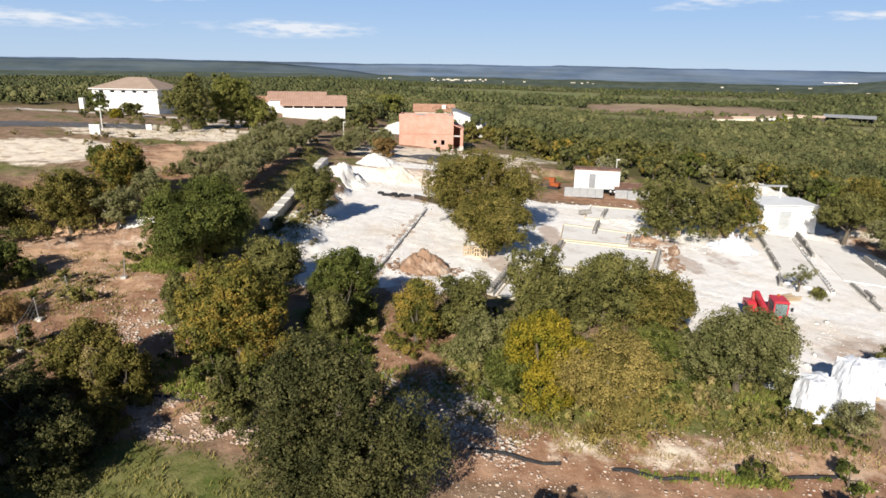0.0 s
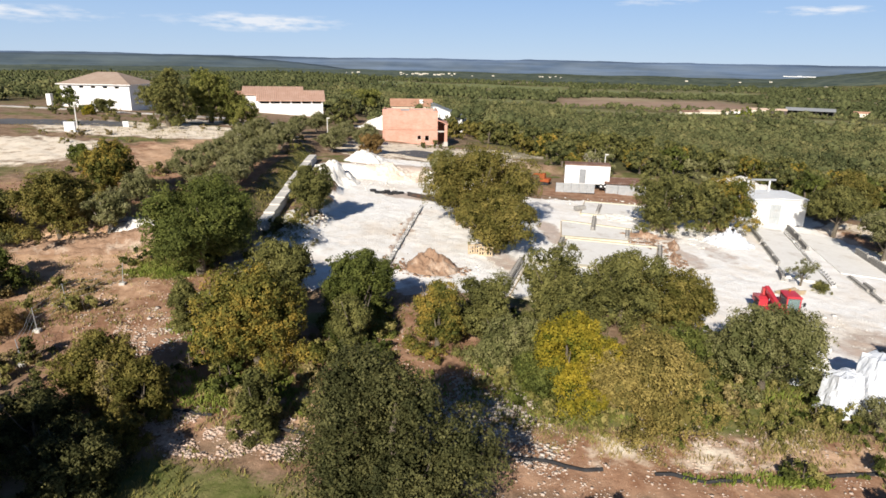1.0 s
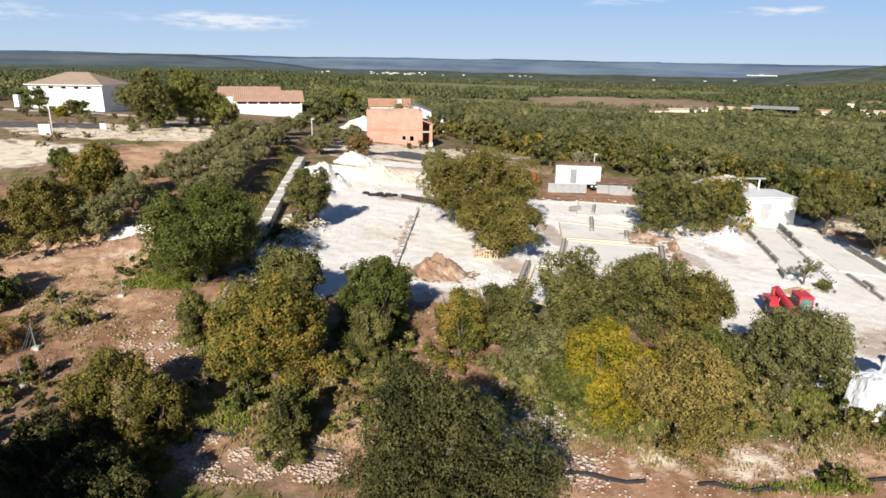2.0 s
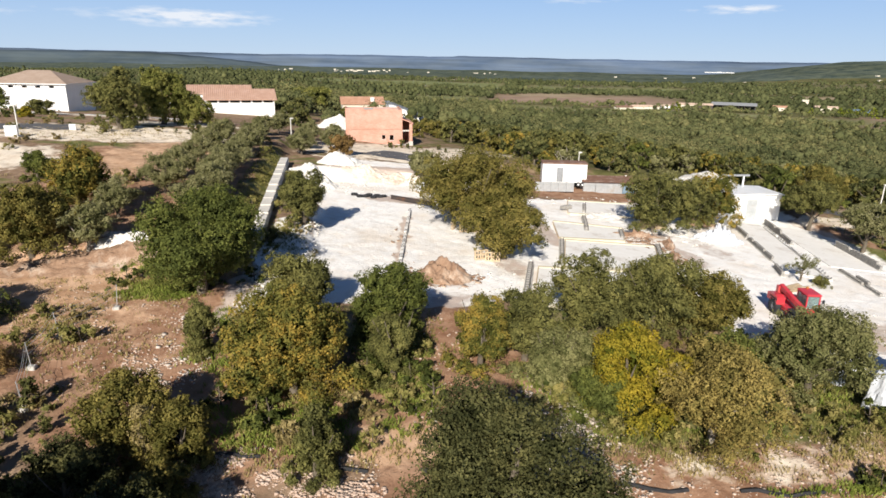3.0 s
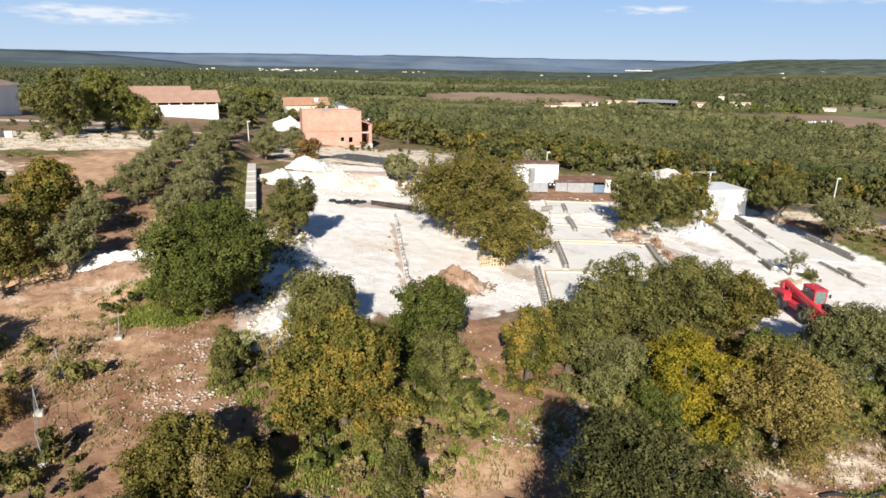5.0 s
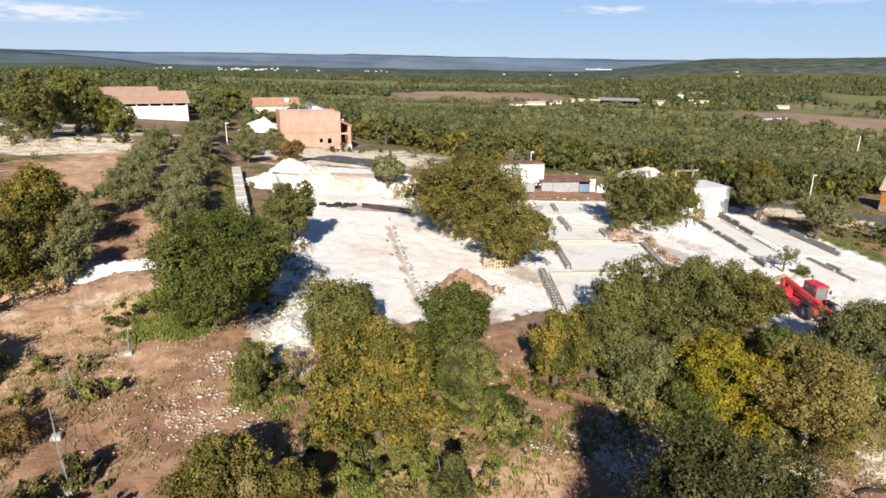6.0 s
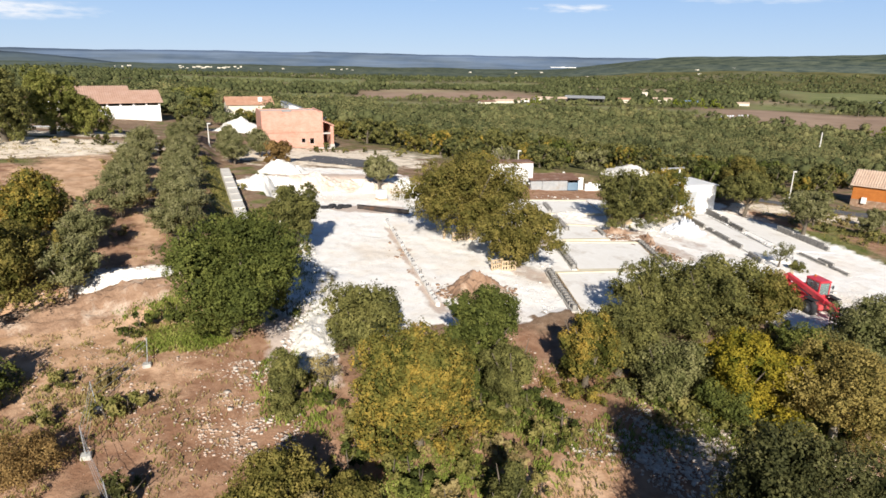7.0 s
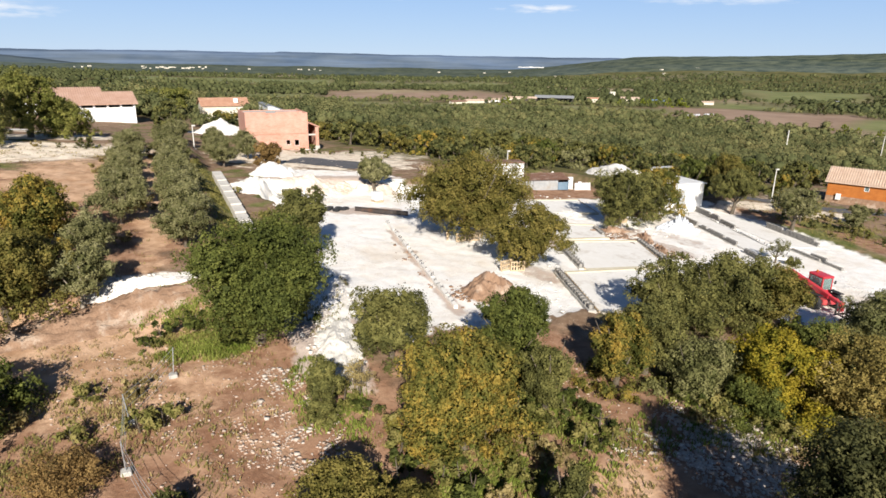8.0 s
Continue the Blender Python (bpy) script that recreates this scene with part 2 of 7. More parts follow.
def brick_material():
    m, N, L, b = shader("hollow_brick", 0.9, 0, 0.15)
    co = N.new("ShaderNodeTexCoord").outputs["Object"]
    sep = N.new("ShaderNodeSeparateXYZ")
    L.new(co, sep.inputs[0])
    cmb = N.new("ShaderNodeCombineXYZ")
    L.new(math_node(N, L, "ADD", sep.outputs[0], sep.outputs[1]), cmb.inputs[0])
    L.new(sep.outputs[2], cmb.inputs[1])
    t = N.new("ShaderNodeTexBrick")
    for k, v in (("Scale", 1.0), ("Brick Width", 0.5), ("Row Height", 0.22), ("Mortar Size", 0.012), ("Mortar Smooth", 0.2)):
        t.inputs[k].default_value = v
    t.inputs["Color1"].default_value = (0.50, 0.235, 0.168, 1)
    t.inputs["Color2"].default_value = (0.58, 0.300, 0.222, 1)
    t.inputs["Mortar"].default_value = (0.56, 0.38, 0.30, 1)
    L.new(cmb.outputs[0], t.inputs["Vector"])
    n1 = noise_node(N, L, 0.5, 5, 0.65, co)
    r = ramp_node(N, [(0.40, (0.0, 0.0, 0.0)), (0.72, (1, 1, 1))])
    L.new(n1.outputs["Fac"], r.inputs["Fac"])
    L.new(mix_node(N, L, math_node(N, L, "MULTIPLY", r.outputs["Color"], 0.55), t.outputs["Color"], (0.66, 0.44, 0.36)), b.inputs["Base Color"])
    bump(N, L, b, t.outputs["Fac"], -0.4, 0.01)
    return m


def tile_material(name, c1, c2, c3):
    """Roman clay tiles: ridges run down the slope, courses across it."""
    m, N, L, b = shader(name, 0.85, 0, 0.2)
    co = N.new("ShaderNodeTexCoord").outputs["Object"]
    n1, n2 = noise_node(N, L, 0.6, 5, 0.65, co), noise_node(N, L, 5.0, 3, 0.7, co)
    r = ramp_node(N, [(0.3, c1), (0.5, c2), (0.7, c3)])
    L.new(math_node(N, L, "ADD", math_node(N, L, "MULTIPLY", n1.outputs["Fac"], 0.4), math_node(N, L, "MULTIPLY", n2.outputs["Fac"], 0.6)), r.inputs["Fac"])
    L.new(r.outputs["Color"], b.inputs["Base Color"])
    bump(N, L, b, n2.outputs["Fac"], 0.5, 0.03)
    return m


BRICK = brick_material()
TILES = tile_material("clay_tiles", (0.34, 0.17, 0.105), (0.48, 0.27, 0.18), (0.62, 0.42, 0.31))
HALLTILES = tile_material("pinkish_clay_tiles", (0.36, 0.215, 0.15), (0.48, 0.31, 0.235), (0.58, 0.42, 0.34))
ROOFBROWN = tile_material("weathered_brown_tiles", (0.27, 0.195, 0.145), (0.36, 0.27, 0.21), (0.46, 0.37, 0.30))
PALETILES = tile_material("faded_clay_tiles", (0.42, 0.28, 0.20), (0.56, 0.42, 0.32), (0.70, 0.58, 0.47))


def glass_material():
    m, N, L, b = shader("cab_glass", 0.08, 0, 0.6)
    b.inputs["Base Color"].default_value = (0.45, 0.58, 0.56, 1)
    b.inputs["Transmission Weight"].default_value = 0.7
    return m


GLASS = glass_material()


# ---------------------------------------------------------------- ground
def sstep(a, b, v):
    u = np.clip((v - a) / (b - a), 0.0, 1.0)
    return u * u * (3 - 2 * u)


def wob(x, y, s):
    """A cheap smooth wobble of about -1 to 1 in the plan."""
    return (np.sin(x * s * 1.31 + 1.7 * np.sin(y * s * 0.83 + 0.6)) + np.sin(y * s * 1.57 + 1.9 * np.sin(x * s * 0.71 + 2.1)) + 0.6 * np.sin((x + y) * s * 2.9 + 0.4) + 0.5 * np.sin((x - 1.3 * y) * s * 4.7)) / 3.1


def pad_mask(x, y):
    """1 on the levelled chalk building plots, 0 outside."""
    left = -11.2 - 0.035 * (y - 60) + 0.45 * np.sin(y * 0.9) + 0.3 * wob(x, y, 1.6)
    near = 41.0 - 9.5 * sstep(13, 21, x) + 0.7 * np.sin(x * 0.7) + 0.5 * wob(x, y, 1.3) + 0.6 * wob(x, y, 3.1)
    m = sstep(-0.5, 0.5, x - left) * sstep(-0.6, 0.6, y - near)
    return m * (1 - sstep(81.3, 83.5, y + 1.1 * wob(x, y, 0.4) - 14 * sstep(9, 14, x) * (1 - sstep(36, 42, x)))) * (1 - sstep(43.4, 45.6, x + 0.2 * (60 - y) + 0.4 * wob(x, y, 1.1)))


def ground(x, y):
    """Height of the land, from the plots out to the far valley."""
    x, y = np.asarray(x, float), np.asarray(y, float)
    xc, yc = np.clip(x, -90, 100), np.clip(y, 5, 150)
    z = -2.93 - 0.0272 * xc + 0.109 * yc - 3.37e-4 * xc * xc - 4.6e-4 * xc * yc - 6.27e-4 * yc * yc
    z = z - 0.05 * np.maximum(x - 100, 0) * np.exp(-np.maximum(x - 100, 0) / 200)
    z = z + 1.15 * sstep(46, 49.5, y + 0.25 * (x + 25) + np.sin(x * 0.8) * 0.5) * (1 - sstep(-18, -15.7, x)) * (1 - sstep(105, 140, y))
    z = z - 0.55 * np.exp(-(x / 18) ** 2 - ((y - 117) / 13) ** 2)
    z = z - 1.7 * np.exp(-((x - 95) / 15) ** 2 - ((y - 80) / 11) ** 2)
    pad = 0.35 - 0.062 * x
    z = z + (pad - z) * pad_mask(x, y)
    r = np.hypot(x, y - 10)
    az = np.degrees(np.arctan2(x, np.maximum(y - 10, 1e-3)))
    side = sstep(-18, 12, az)
    low = side * (34 * sstep(110, 560, r) + 8 * sstep(560, 1000, r)) + (1 - side) * 24 * sstep(150, 1150, r)
    z = z * (1 - sstep(130, 500, r)) - low - 20 * sstep(1100, 3300, r)
    hill = 84 * sstep(29, 42, az) + 1.5 * np.clip(az - 38, 0, 22)
    z = z + hill * sstep(1700, 3100, r) + 5 * wob(x, y, 0.006) * sstep(500, 1500, r)
    near = 1 - sstep(90, 200, r)
    z = z + 0.10 * wob(x, y, 0.9) * near * (1 - 0.6 * pad_mask(x, y)) + 0.05 * wob(x, y, 2.3) * near
    return z


def zg(x, y):
    return float(ground(x, y))


def lines(lo, fine_lo, fine_hi, hi, step, grow):
    mid = list(np.arange(fine_lo, fine_hi + 1e-6, step))
    a, s = [], step
    v = fine_lo
    while v > lo:
        s = min(s * grow, 130)
        v -= s
        a.append(v)
    b, s, v = [], step, mid[-1]
    while v < hi:
        s = min(s * grow, 130)
        v += s
        b.append(v)
    return np.array(a[::-1] + mid + b)


def quad_mesh(name, V, Q, mats, attrs=None, mat_index=None, smooth=True):
    """A mesh from arrays: V (n, 3) points, Q (m, 4) quads, or a tuple of faces by size."""
    me = bpy.data.meshes.new(name)
    V = np.asarray(V, np.float32)
    sets = [np.asarray(q, np.int32) for q in (Q if isinstance(Q, tuple) else (Q,)) if len(q)]
    Q = np.concatenate([q.ravel() for q in sets])
    sizes = np.concatenate([np.full(len(q), q.shape[1], np.int32) for q in sets])
    me.vertices.add(len(V))
    me.vertices.foreach_set("co", V.ravel())
    me.loops.add(Q.size)
    me.loops.foreach_set("vertex_index", Q.ravel())
    me.polygons.add(len(sizes))
    me.polygons.foreach_set("loop_start", (np.cumsum(sizes) - sizes).astype(np.int32))
    if smooth is not False:
        me.polygons.foreach_set("use_smooth", np.broadcast_to(np.asarray(smooth, bool), (len(sizes),)).copy())
    for m in mats:
        me.materials.append(m)
    if mat_index is not None:
        me.polygons.foreach_set("material_index", np.asarray(mat_index, np.int32))
    for k, a in (attrs or {}).items():
        me.attributes.new(k, "FLOAT", "POINT").data.foreach_set("value", np.asarray(a, np.float32))
    me.update(calc_edges=True)
    me.validate()
    return me


def ellipse(x, y, cx, cy, rx, ry, soft=0.35):
    d = np.hypot((x - cx) / rx, (y - cy) / ry)
    return 1 - sstep(1 - soft, 1 + soft, d + 0.22 * wob(x, y, 0.8))


def polar(x, y):
    return np.hypot(x, y - 10), np.degrees(np.arctan2(x, np.maximum(y - 10, 1e-3)))


def field_masks(x, y):
    """Open fields in the valley: ploughed, green, straw."""
    r, az = polar(x, y)
    e = 18 * wob(x, y, 0.012)

    def plot(a0, a1, r0, r1):
        return sstep(a0 - 0.3, a0 + 0.3, az) * (1 - sstep(a1 - 0.3, a1 + 0.3, az)) * sstep(r0 - 12, r0 + 12, r + e) * (1 - sstep(r1 - 12, r1 + 12, r + e))
    plough = plot(13, 29.5, 850, 1080) + plot(42.5, 50, 620, 850) + plot(50, 57, 550, 820) + plot(57, 72, 440, 640)
    green = plot(14, 43, 690, 760) + plot(49, 58, 1130, 1650) + plot(46, 53, 900, 1060) + plot(59, 72, 800, 1080) + plot(61, 72, 1120, 1400) + plot(57, 72, 545, 760) + plot(-4, 14, 1300, 1700) + plot(16, 30, 1350, 1600) + plot(2, 12, 900, 980) + plot(-44, -31, 250, 330) + plot(-28, -19, 330, 400) + plot(-45, -22, 520, 640) + plot(-17, -6, 420, 500)
    straw = plot(15, 28, 1080, 1115) + plot(55, 70, 425, 545) + plot(-24, -18, 420, 470) + plot(-9, -1, 620, 680) + plot(5, 20, 2000, 2120) + plot(30, 41, 1300, 1380) + plot(17, 21, 660, 690) + plot(46, 52, 1080, 1100)
    return np.clip(plough, 0, 1), np.clip(green, 0, 1), np.clip(straw, 0, 1)


def build_ground():
    X = lines(-4900, -62, 68, 4900, 0.45, 1.11)
    Y = lines(-900, 14, 128, 4900, 0.45, 1.11)
    gx, gy = np.meshgrid(X, Y)
    x, y = gx.ravel(), gy.ravel()
    z = ground(x, y)
    nx, ny = len(X), len(Y)
    i = (np.arange(ny - 1)[:, None] * nx + np.arange(nx - 1)[None, :]).ravel()
    Q = np.stack([i, i + 1, i + nx + 1, i + nx], 1)
    pad = pad_mask(x, y)
    w1, w2 = wob(x, y, 0.35), wob(x, y, 1.1)
    near = 1 - sstep(125, 190, np.hypot(x, y - 40))
    # chalk: the plots, the cut bank behind them, the spilled corner
    chalk = np.maximum.reduce([pad * (1 - sstep(9, 13, x) * sstep(75.5, 77.5, y + w2)), ellipse(x, y, -3, 84, 9, 6), ellipse(x, y, -12.8, 50, 2.0, 10), 0.95 * ellipse(x, y, -14.2, 42.0, 2.0, 5.4), 0.8 * ellipse(x, y, 27, 34, 9, 5), 0.8 * ellipse(x, y, -23, 50.5, 4, 0.9)])
    chalk = np.clip(chalk, 0, 1)
    # red earth on and round the plots
    soil = np.maximum.reduce([ellipse(x, y, -24, 40, 13, 8, 0.5), ellipse(x, y, -3, 32, 4.5, 11, 0.5), 0.9 * ellipse(x, y, -14, 31, 8, 6, 0.6), ellipse(x, y, -30, 58, 14, 7, 0.5) * 0.7,
                              ellipse(x, y, 26, 81, 13, 4.5), 0.6 * ellipse(x, y, 22.6, 53.5, 1.3, 3.6), 0.6 * ellipse(x, y, 30, 36, 7, 3), ellipse(x, y, -2, 72.5, 4, 2.0) * 0.8,
                              0.9 * ellipse(x, y, 48, 47, 4, 8), ellipse(x, y, 45.8, 63, 1.4, 8), 0.55 * ellipse(x, y, -1.2, 46.2, 2.8, 2.2), 0.6 * ellipse(x, y, 5.0, 49.5, 1.4, 3.0), 0.75 * ellipse(x, y, 21.6, 60.6, 3.5, 1.6), 0.7 * ellipse(x, y, 11.2, 60, 1.2, 5), 0.5 * ellipse(x, y, 26.5, 56, 1.6, 4), 0.9 * ellipse(x, y, 12, 23.8, 22, 2.2, 0.5),
                              0.95 * ellipse(x, y, -27, 68, 9, 20), 0.95 * ellipse(x, y, -33, 76, 8, 9),
                              ellipse(x, y, -3, 84.4, 9, 1.2), 0.7 * (1 - sstep(0.25, 0.8, np.abs(x + 5.1 - 0.1356 * (y - 43.2)) + 0.3 * w2)) * sstep(42, 44, y) * (1 - sstep(64, 67, y))])
    sand = np.maximum.reduce([0.66 * ellipse(x, y, 14, 24.7, 12, 1.5, 0.6), 0.9 * ellipse(x, y, -41, 91, 15, 3), ellipse(x, y, -50, 76, 12, 9), 1.25 * ellipse(x, y, -40, 98, 20, 7), 1.0 * ellipse(x, y, -36, 113, 12, 5), ellipse(x, y, 0, 103, 16, 14), 0.4 * ellipse(x, y, -34, 90, 8, 4), ellipse(x, y, 14, 112, 9, 8), 0.5 * ellipse(x, y, 62, 76, 10, 4), 0.95 * ellipse(x, y, 52, 68, 7, 3.4), 0.9 * ellipse(x, y, 58, 62, 8, 3), ellipse(x, y, -60, 128, 30, 3)])
    clay = np.maximum.reduce([0.9 * ellipse(x, y, -29.8, 79, 6.5, 11, 0.6), 0.8 * ellipse(x, y, -26, 43.8, 9, 4.2, 0.7), ellipse(x, y, -22.8, 47.2, 2.6, 1.3, 0.5), 0.9 * ellipse(x, y, -28, 47.0, 6, 2.0, 0.6), 0.9 * ellipse(x, y, -6.0, 27.2, 3.0, 1.4, 0.6),
                              0.75 * ellipse(x, y, -22.5, 74, 1.5, 24), 0.6 * ellipse(x, y, 18, 24.6, 6, 1.2, 0.6), 0.35 * ellipse(x, y, -19.5, 36, 4, 5, 0.7), 0.6 * ellipse(x, y, -24.5, 39.5, 6, 3, 0.7)])
    turf = np.clip(0.55 * sstep(-0.1, 0.5, w1) + 0.3 * sstep(0.0, 0.5, w2), 0, 1)
    turf = np.maximum.reduce([turf, ellipse(x, y, 12, 28.6, 9, 3.2), 0.75 * ellipse(x, y, -20.4, 43.2, 3.6, 2.6, 0.8), 0.5 * ellipse(x, y, -15.5, 35, 1.6, 3.0, 0.7), 0.9 * ellipse(x, y, -20.5, 47.5, 2.5, 1.5), 0.7 * ellipse(x, y, -17.2, 70, 1.6, 22), 0.8 * ellipse(x, y, -10, 30, 6, 3.5), ellipse(x, y, -13, 17, 9, 5.8), 0.9 * ellipse(x, y, 47, 54, 6, 8), 0.9 * ellipse(x, y, -37, 86.5, 9, 1.7, 0.6), 0.7 * ellipse(x, y, -50, 66, 9, 5, 0.6)])
    turf = turf * (1 - 0.75 * soil) * (1 - 0.6 * sand) * (1 - 0.6 * np.clip(clay, 0, 1))
    turf = np.where(y < 25.5, np.maximum(turf * 0.4, ellipse(x, y, -13, 18, 9, 5.2)), turf)
    wood = (1 - near) + near * (ellipse(x, y, 60, 130, 48, 45, 0.2) + ellipse(x, y, 75, 100, 20, 24, 0.2))
    p, g, s = field_masks(x, y)
    me = quad_mesh("ground", np.stack([x, y, z], 1), Q, [GROUND], dict(chalk=chalk, clay=np.clip(clay, 0, 1), soil=np.clip(soil, 0, 1), sand=np.clip(sand, 0, 1) * (0.75 + 0.25 * w2), turf=turf, wood=np.clip(wood, 0, 1) * (1 - np.clip(p + g + s, 0, 1)), plough=p, green=g, straw=s, vale=sstep(850, 1050, np.hypot(x, y))))
    return tagged(new("ground", me), "chalk building plots, red earth and wooded valley floor", "ground", kind="structure")


def ground_material():
    m, N, L, b = shader("ground", 0.95, 0, 0.1)
    pos = N.new("ShaderNodeNewGeometry").outputs["Position"]

    def att(k):
        a = N.new("ShaderNodeAttribute")
        a.attribute_name = k
        return a.outputs["Fac"]
    n_big, n_mid, n_fine = noise_node(N, L, 0.12, 5, 0.6, pos), noise_node(N, L, 0.9, 6, 0.65, pos), noise_node(N, L, 6.0, 4, 0.7, pos)
    n_far = noise_node(N, L, 0.02, 7, 0.7, pos)

    def two(a, b_, n=n_mid, lo=0.35, hi=0.65):
        r = ramp_node(N, [(lo, a), (hi, b_)])
        L.new(n.outputs["Fac"], r.inputs["Fac"])
        return r.outputs["Color"]

    def edge(k, n=n_mid, amount=0.9):
        """The mask with its border frayed by noise."""
        v = math_node(N, L, "ADD", att(k), math_node(N, L, "MULTIPLY", math_node(N, L, "SUBTRACT", n.outputs["Fac"], 0.5), amount))
        mr = N.new("ShaderNodeMapRange")
        mr.inputs["From Min"].default_value, mr.inputs["From Max"].default_value = 0.35, 0.65
        L.new(v, mr.inputs["Value"])
        return mr.outputs["Result"]
    col = two((0.195, 0.124, 0.078), (0.34, 0.240, 0.160))
    col = mix_node(N, L, edge("soil"), col, two((0.255, 0.135, 0.080), (0.43, 0.268, 0.172)))
    col = mix_node(N, L, edge("sand"), col, two((0.64, 0.51, 0.37), (0.84, 0.74, 0.60), n_mid, 0.3, 0.55))
    col = mix_node(N, L, edge("clay"), col, two((0.43, 0.260, 0.152), (0.64, 0.430, 0.285)))
    # strewn pale stones
    vor = N.new("ShaderNodeTexVoronoi")
    vor.inputs["Scale"].default_value = 5.5
    L.new(pos, vor.inputs["Vector"])
    st = ramp_node(N, [(0.10, (1, 1, 1)), (0.20, (0, 0, 0))])
    L.new(vor.outputs["Distance"], st.inputs["Fac"])
    some = ramp_node(N, [(0.50, (0, 0, 0)), (0.58, (1, 1, 1))])
    L.new(n_big.outputs["Fac"], some.inputs["Fac"])
    stones = math_node(N, L, "MULTIPLY", st.outputs["Color"], some.outputs["Color"])
    col = mix_node(N, L, math_node(N, L, "MULTIPLY", stones, 0.6), col, (0.62, 0.53, 0.44))
    col = mix_node(N, L, edge("turf", n_fine), col, two((0.090, 0.112, 0.028), (0.215, 0.200, 0.080)))
    chalk = two((0.82, 0.765, 0.685), (0.93, 0.905, 0.86), n_mid, 0.3, 0.52)
    tint = ramp_node(N, [(0.50, (0, 0, 0)), (0.66, (1, 1, 1))])
    L.new(n_big.outputs["Fac"], tint.inputs["Fac"])
    chalk = mix_node(N, L, math_node(N, L, "MULTIPLY", tint.outputs["Color"], 0.5), chalk, (0.74, 0.62, 0.48))
    col = mix_node(N, L, math_node(N, L, "MULTIPLY", edge("chalk"), math_node(N, L, "SUBTRACT", 1.0, math_node(N, L, "MULTIPLY", edge("soil", n_mid, 1.3), 0.62))), col, chalk)
    col = mix_node(N, L, att("wood"), col, two((0.075, 0.076, 0.026), (0.165, 0.150, 0.060), n_far, 0.38, 0.62))
    cells = N.new("ShaderNodeTexVoronoi")
    cells.inputs["Scale"].default_value = 1.0
    squash = N.new("ShaderNodeMapping")
    squash.inputs["Scale"].default_value = (0.0042, 0.0075, 0.0)
    L.new(pos, squash.inputs["Vector"])
    L.new(squash.outputs["Vector"], cells.inputs["Vector"])
    cut = N.new("ShaderNodeSeparateColor")
    L.new(cells.outputs["Color"], cut.inputs[0])
    fld = math_node(N, L, "MULTIPLY", math_node(N, L, "GREATER_THAN", cut.outputs[0], 0.68), att("vale"))
    meadow = mix_node(N, L, cut.outputs[1], (0.100, 0.112, 0.048), (0.24, 0.20, 0.12))
    col = mix_node(N, L, math_node(N, L, "MULTIPLY", fld, 0.8), col, meadow)
    col = mix_node(N, L, att("plough"), col, two((0.27, 0.185, 0.13), (0.40, 0.285, 0.205), n_far))
    col = mix_node(N, L, att("green"), col, two((0.150, 0.172, 0.064), (0.250, 0.255, 0.108), n_far))
    col = mix_node(N, L, att("straw"), col, two((0.36, 0.28, 0.17), (0.48, 0.40, 0.27), n_far))
    L.new(col, b.inputs["Base Color"])
    bump(N, L, b, math_node(N, L, "ADD", n_mid.outputs["Fac"], math_node(N, L, "MULTIPLY", n_fine.outputs["Fac"], 0.5)), 0.8, 0.12)
    return m


GROUND = ground_material()
build_ground()


# ---------------------------------------------------------------- helpers
def part(name, data, material, parent=None, label="", smooth=False):
    """One mesh object, from a bmesh or a mesh, under a thing or a part."""
    if isinstance(data, bmesh.types.BMesh):
        me = bpy.data.meshes.new(name)
        bmesh.ops.recalc_face_normals(data, faces=data.faces)
        data.to_mesh(me)
        data.free()
        if smooth:
            for p in me.polygons:
                p.use_smooth = True
    else:
        me = data
    if material is not None:
        me.materials.clear()
        me.materials.append(material)
    ob = new(name, me)
    if parent is not None:
        ob.parent = parent
    if label:
        ob["label"] = label
    return ob


def thing(name, x, y, label, category, turn=0.0, z=None, group="", kind=""):
    e = new(name)
    e.empty_display_size = 0.3
    e.matrix_world = pose(x, y, zg(x, y) if z is None else z, 0, 0, turn)
    return tagged(e, label, category, group, kind)


def box(bm, x0, x1, y0, y1, z0, z1, m=None, bevel=0.0):
    vs = [bm.verts.new((x, y, z)) for z in (z0, z1) for y in (y0, y1) for x in (x0, x1)]
    fs = [bm.faces.new([vs[i] for i in f]) for f in ((0, 2, 3, 1), (4, 5, 7, 6), (0, 1, 5, 4), (2, 6, 7, 3), (0, 4, 6, 2), (1, 3, 7, 5))]
    if bevel:
        es = list({e for f in fs for e in f.edges})
        g = bmesh.ops.bevel(bm, geom=es, offset=bevel, segments=1, affect="EDGES")
        vs = list({v for f in g["faces"] for v in f.verts} | {v for v in vs if v.is_valid})
    if m is not None:
        bmesh.ops.transform(bm, matrix=m, verts=[v for v in vs if v.is_valid])
    return vs


def boxes(*dims, bevel=0.0):
    bm = bmesh.new()
    for d in dims:
        box(bm, *d, bevel=bevel)
    return bm


def prism(bm, pts, axis, a, b):
    """A prism: pts in the plane across axis ('x' or 'y'), from a to b along it."""
    def P(u, w, s):
        return (s, u, w) if axis == "x" else (u, s, w)
    A, B = [bm.verts.new(P(u, w, a)) for u, w in pts], [bm.verts.new(P(u, w, b)) for u, w in pts]
    n = len(pts)
    bm.faces.new(A[::-1])
    bm.faces.new(B)
    for i in range(n):
        bm.faces.new((A[i], A[(i + 1) % n], B[(i + 1) % n], B[i]))


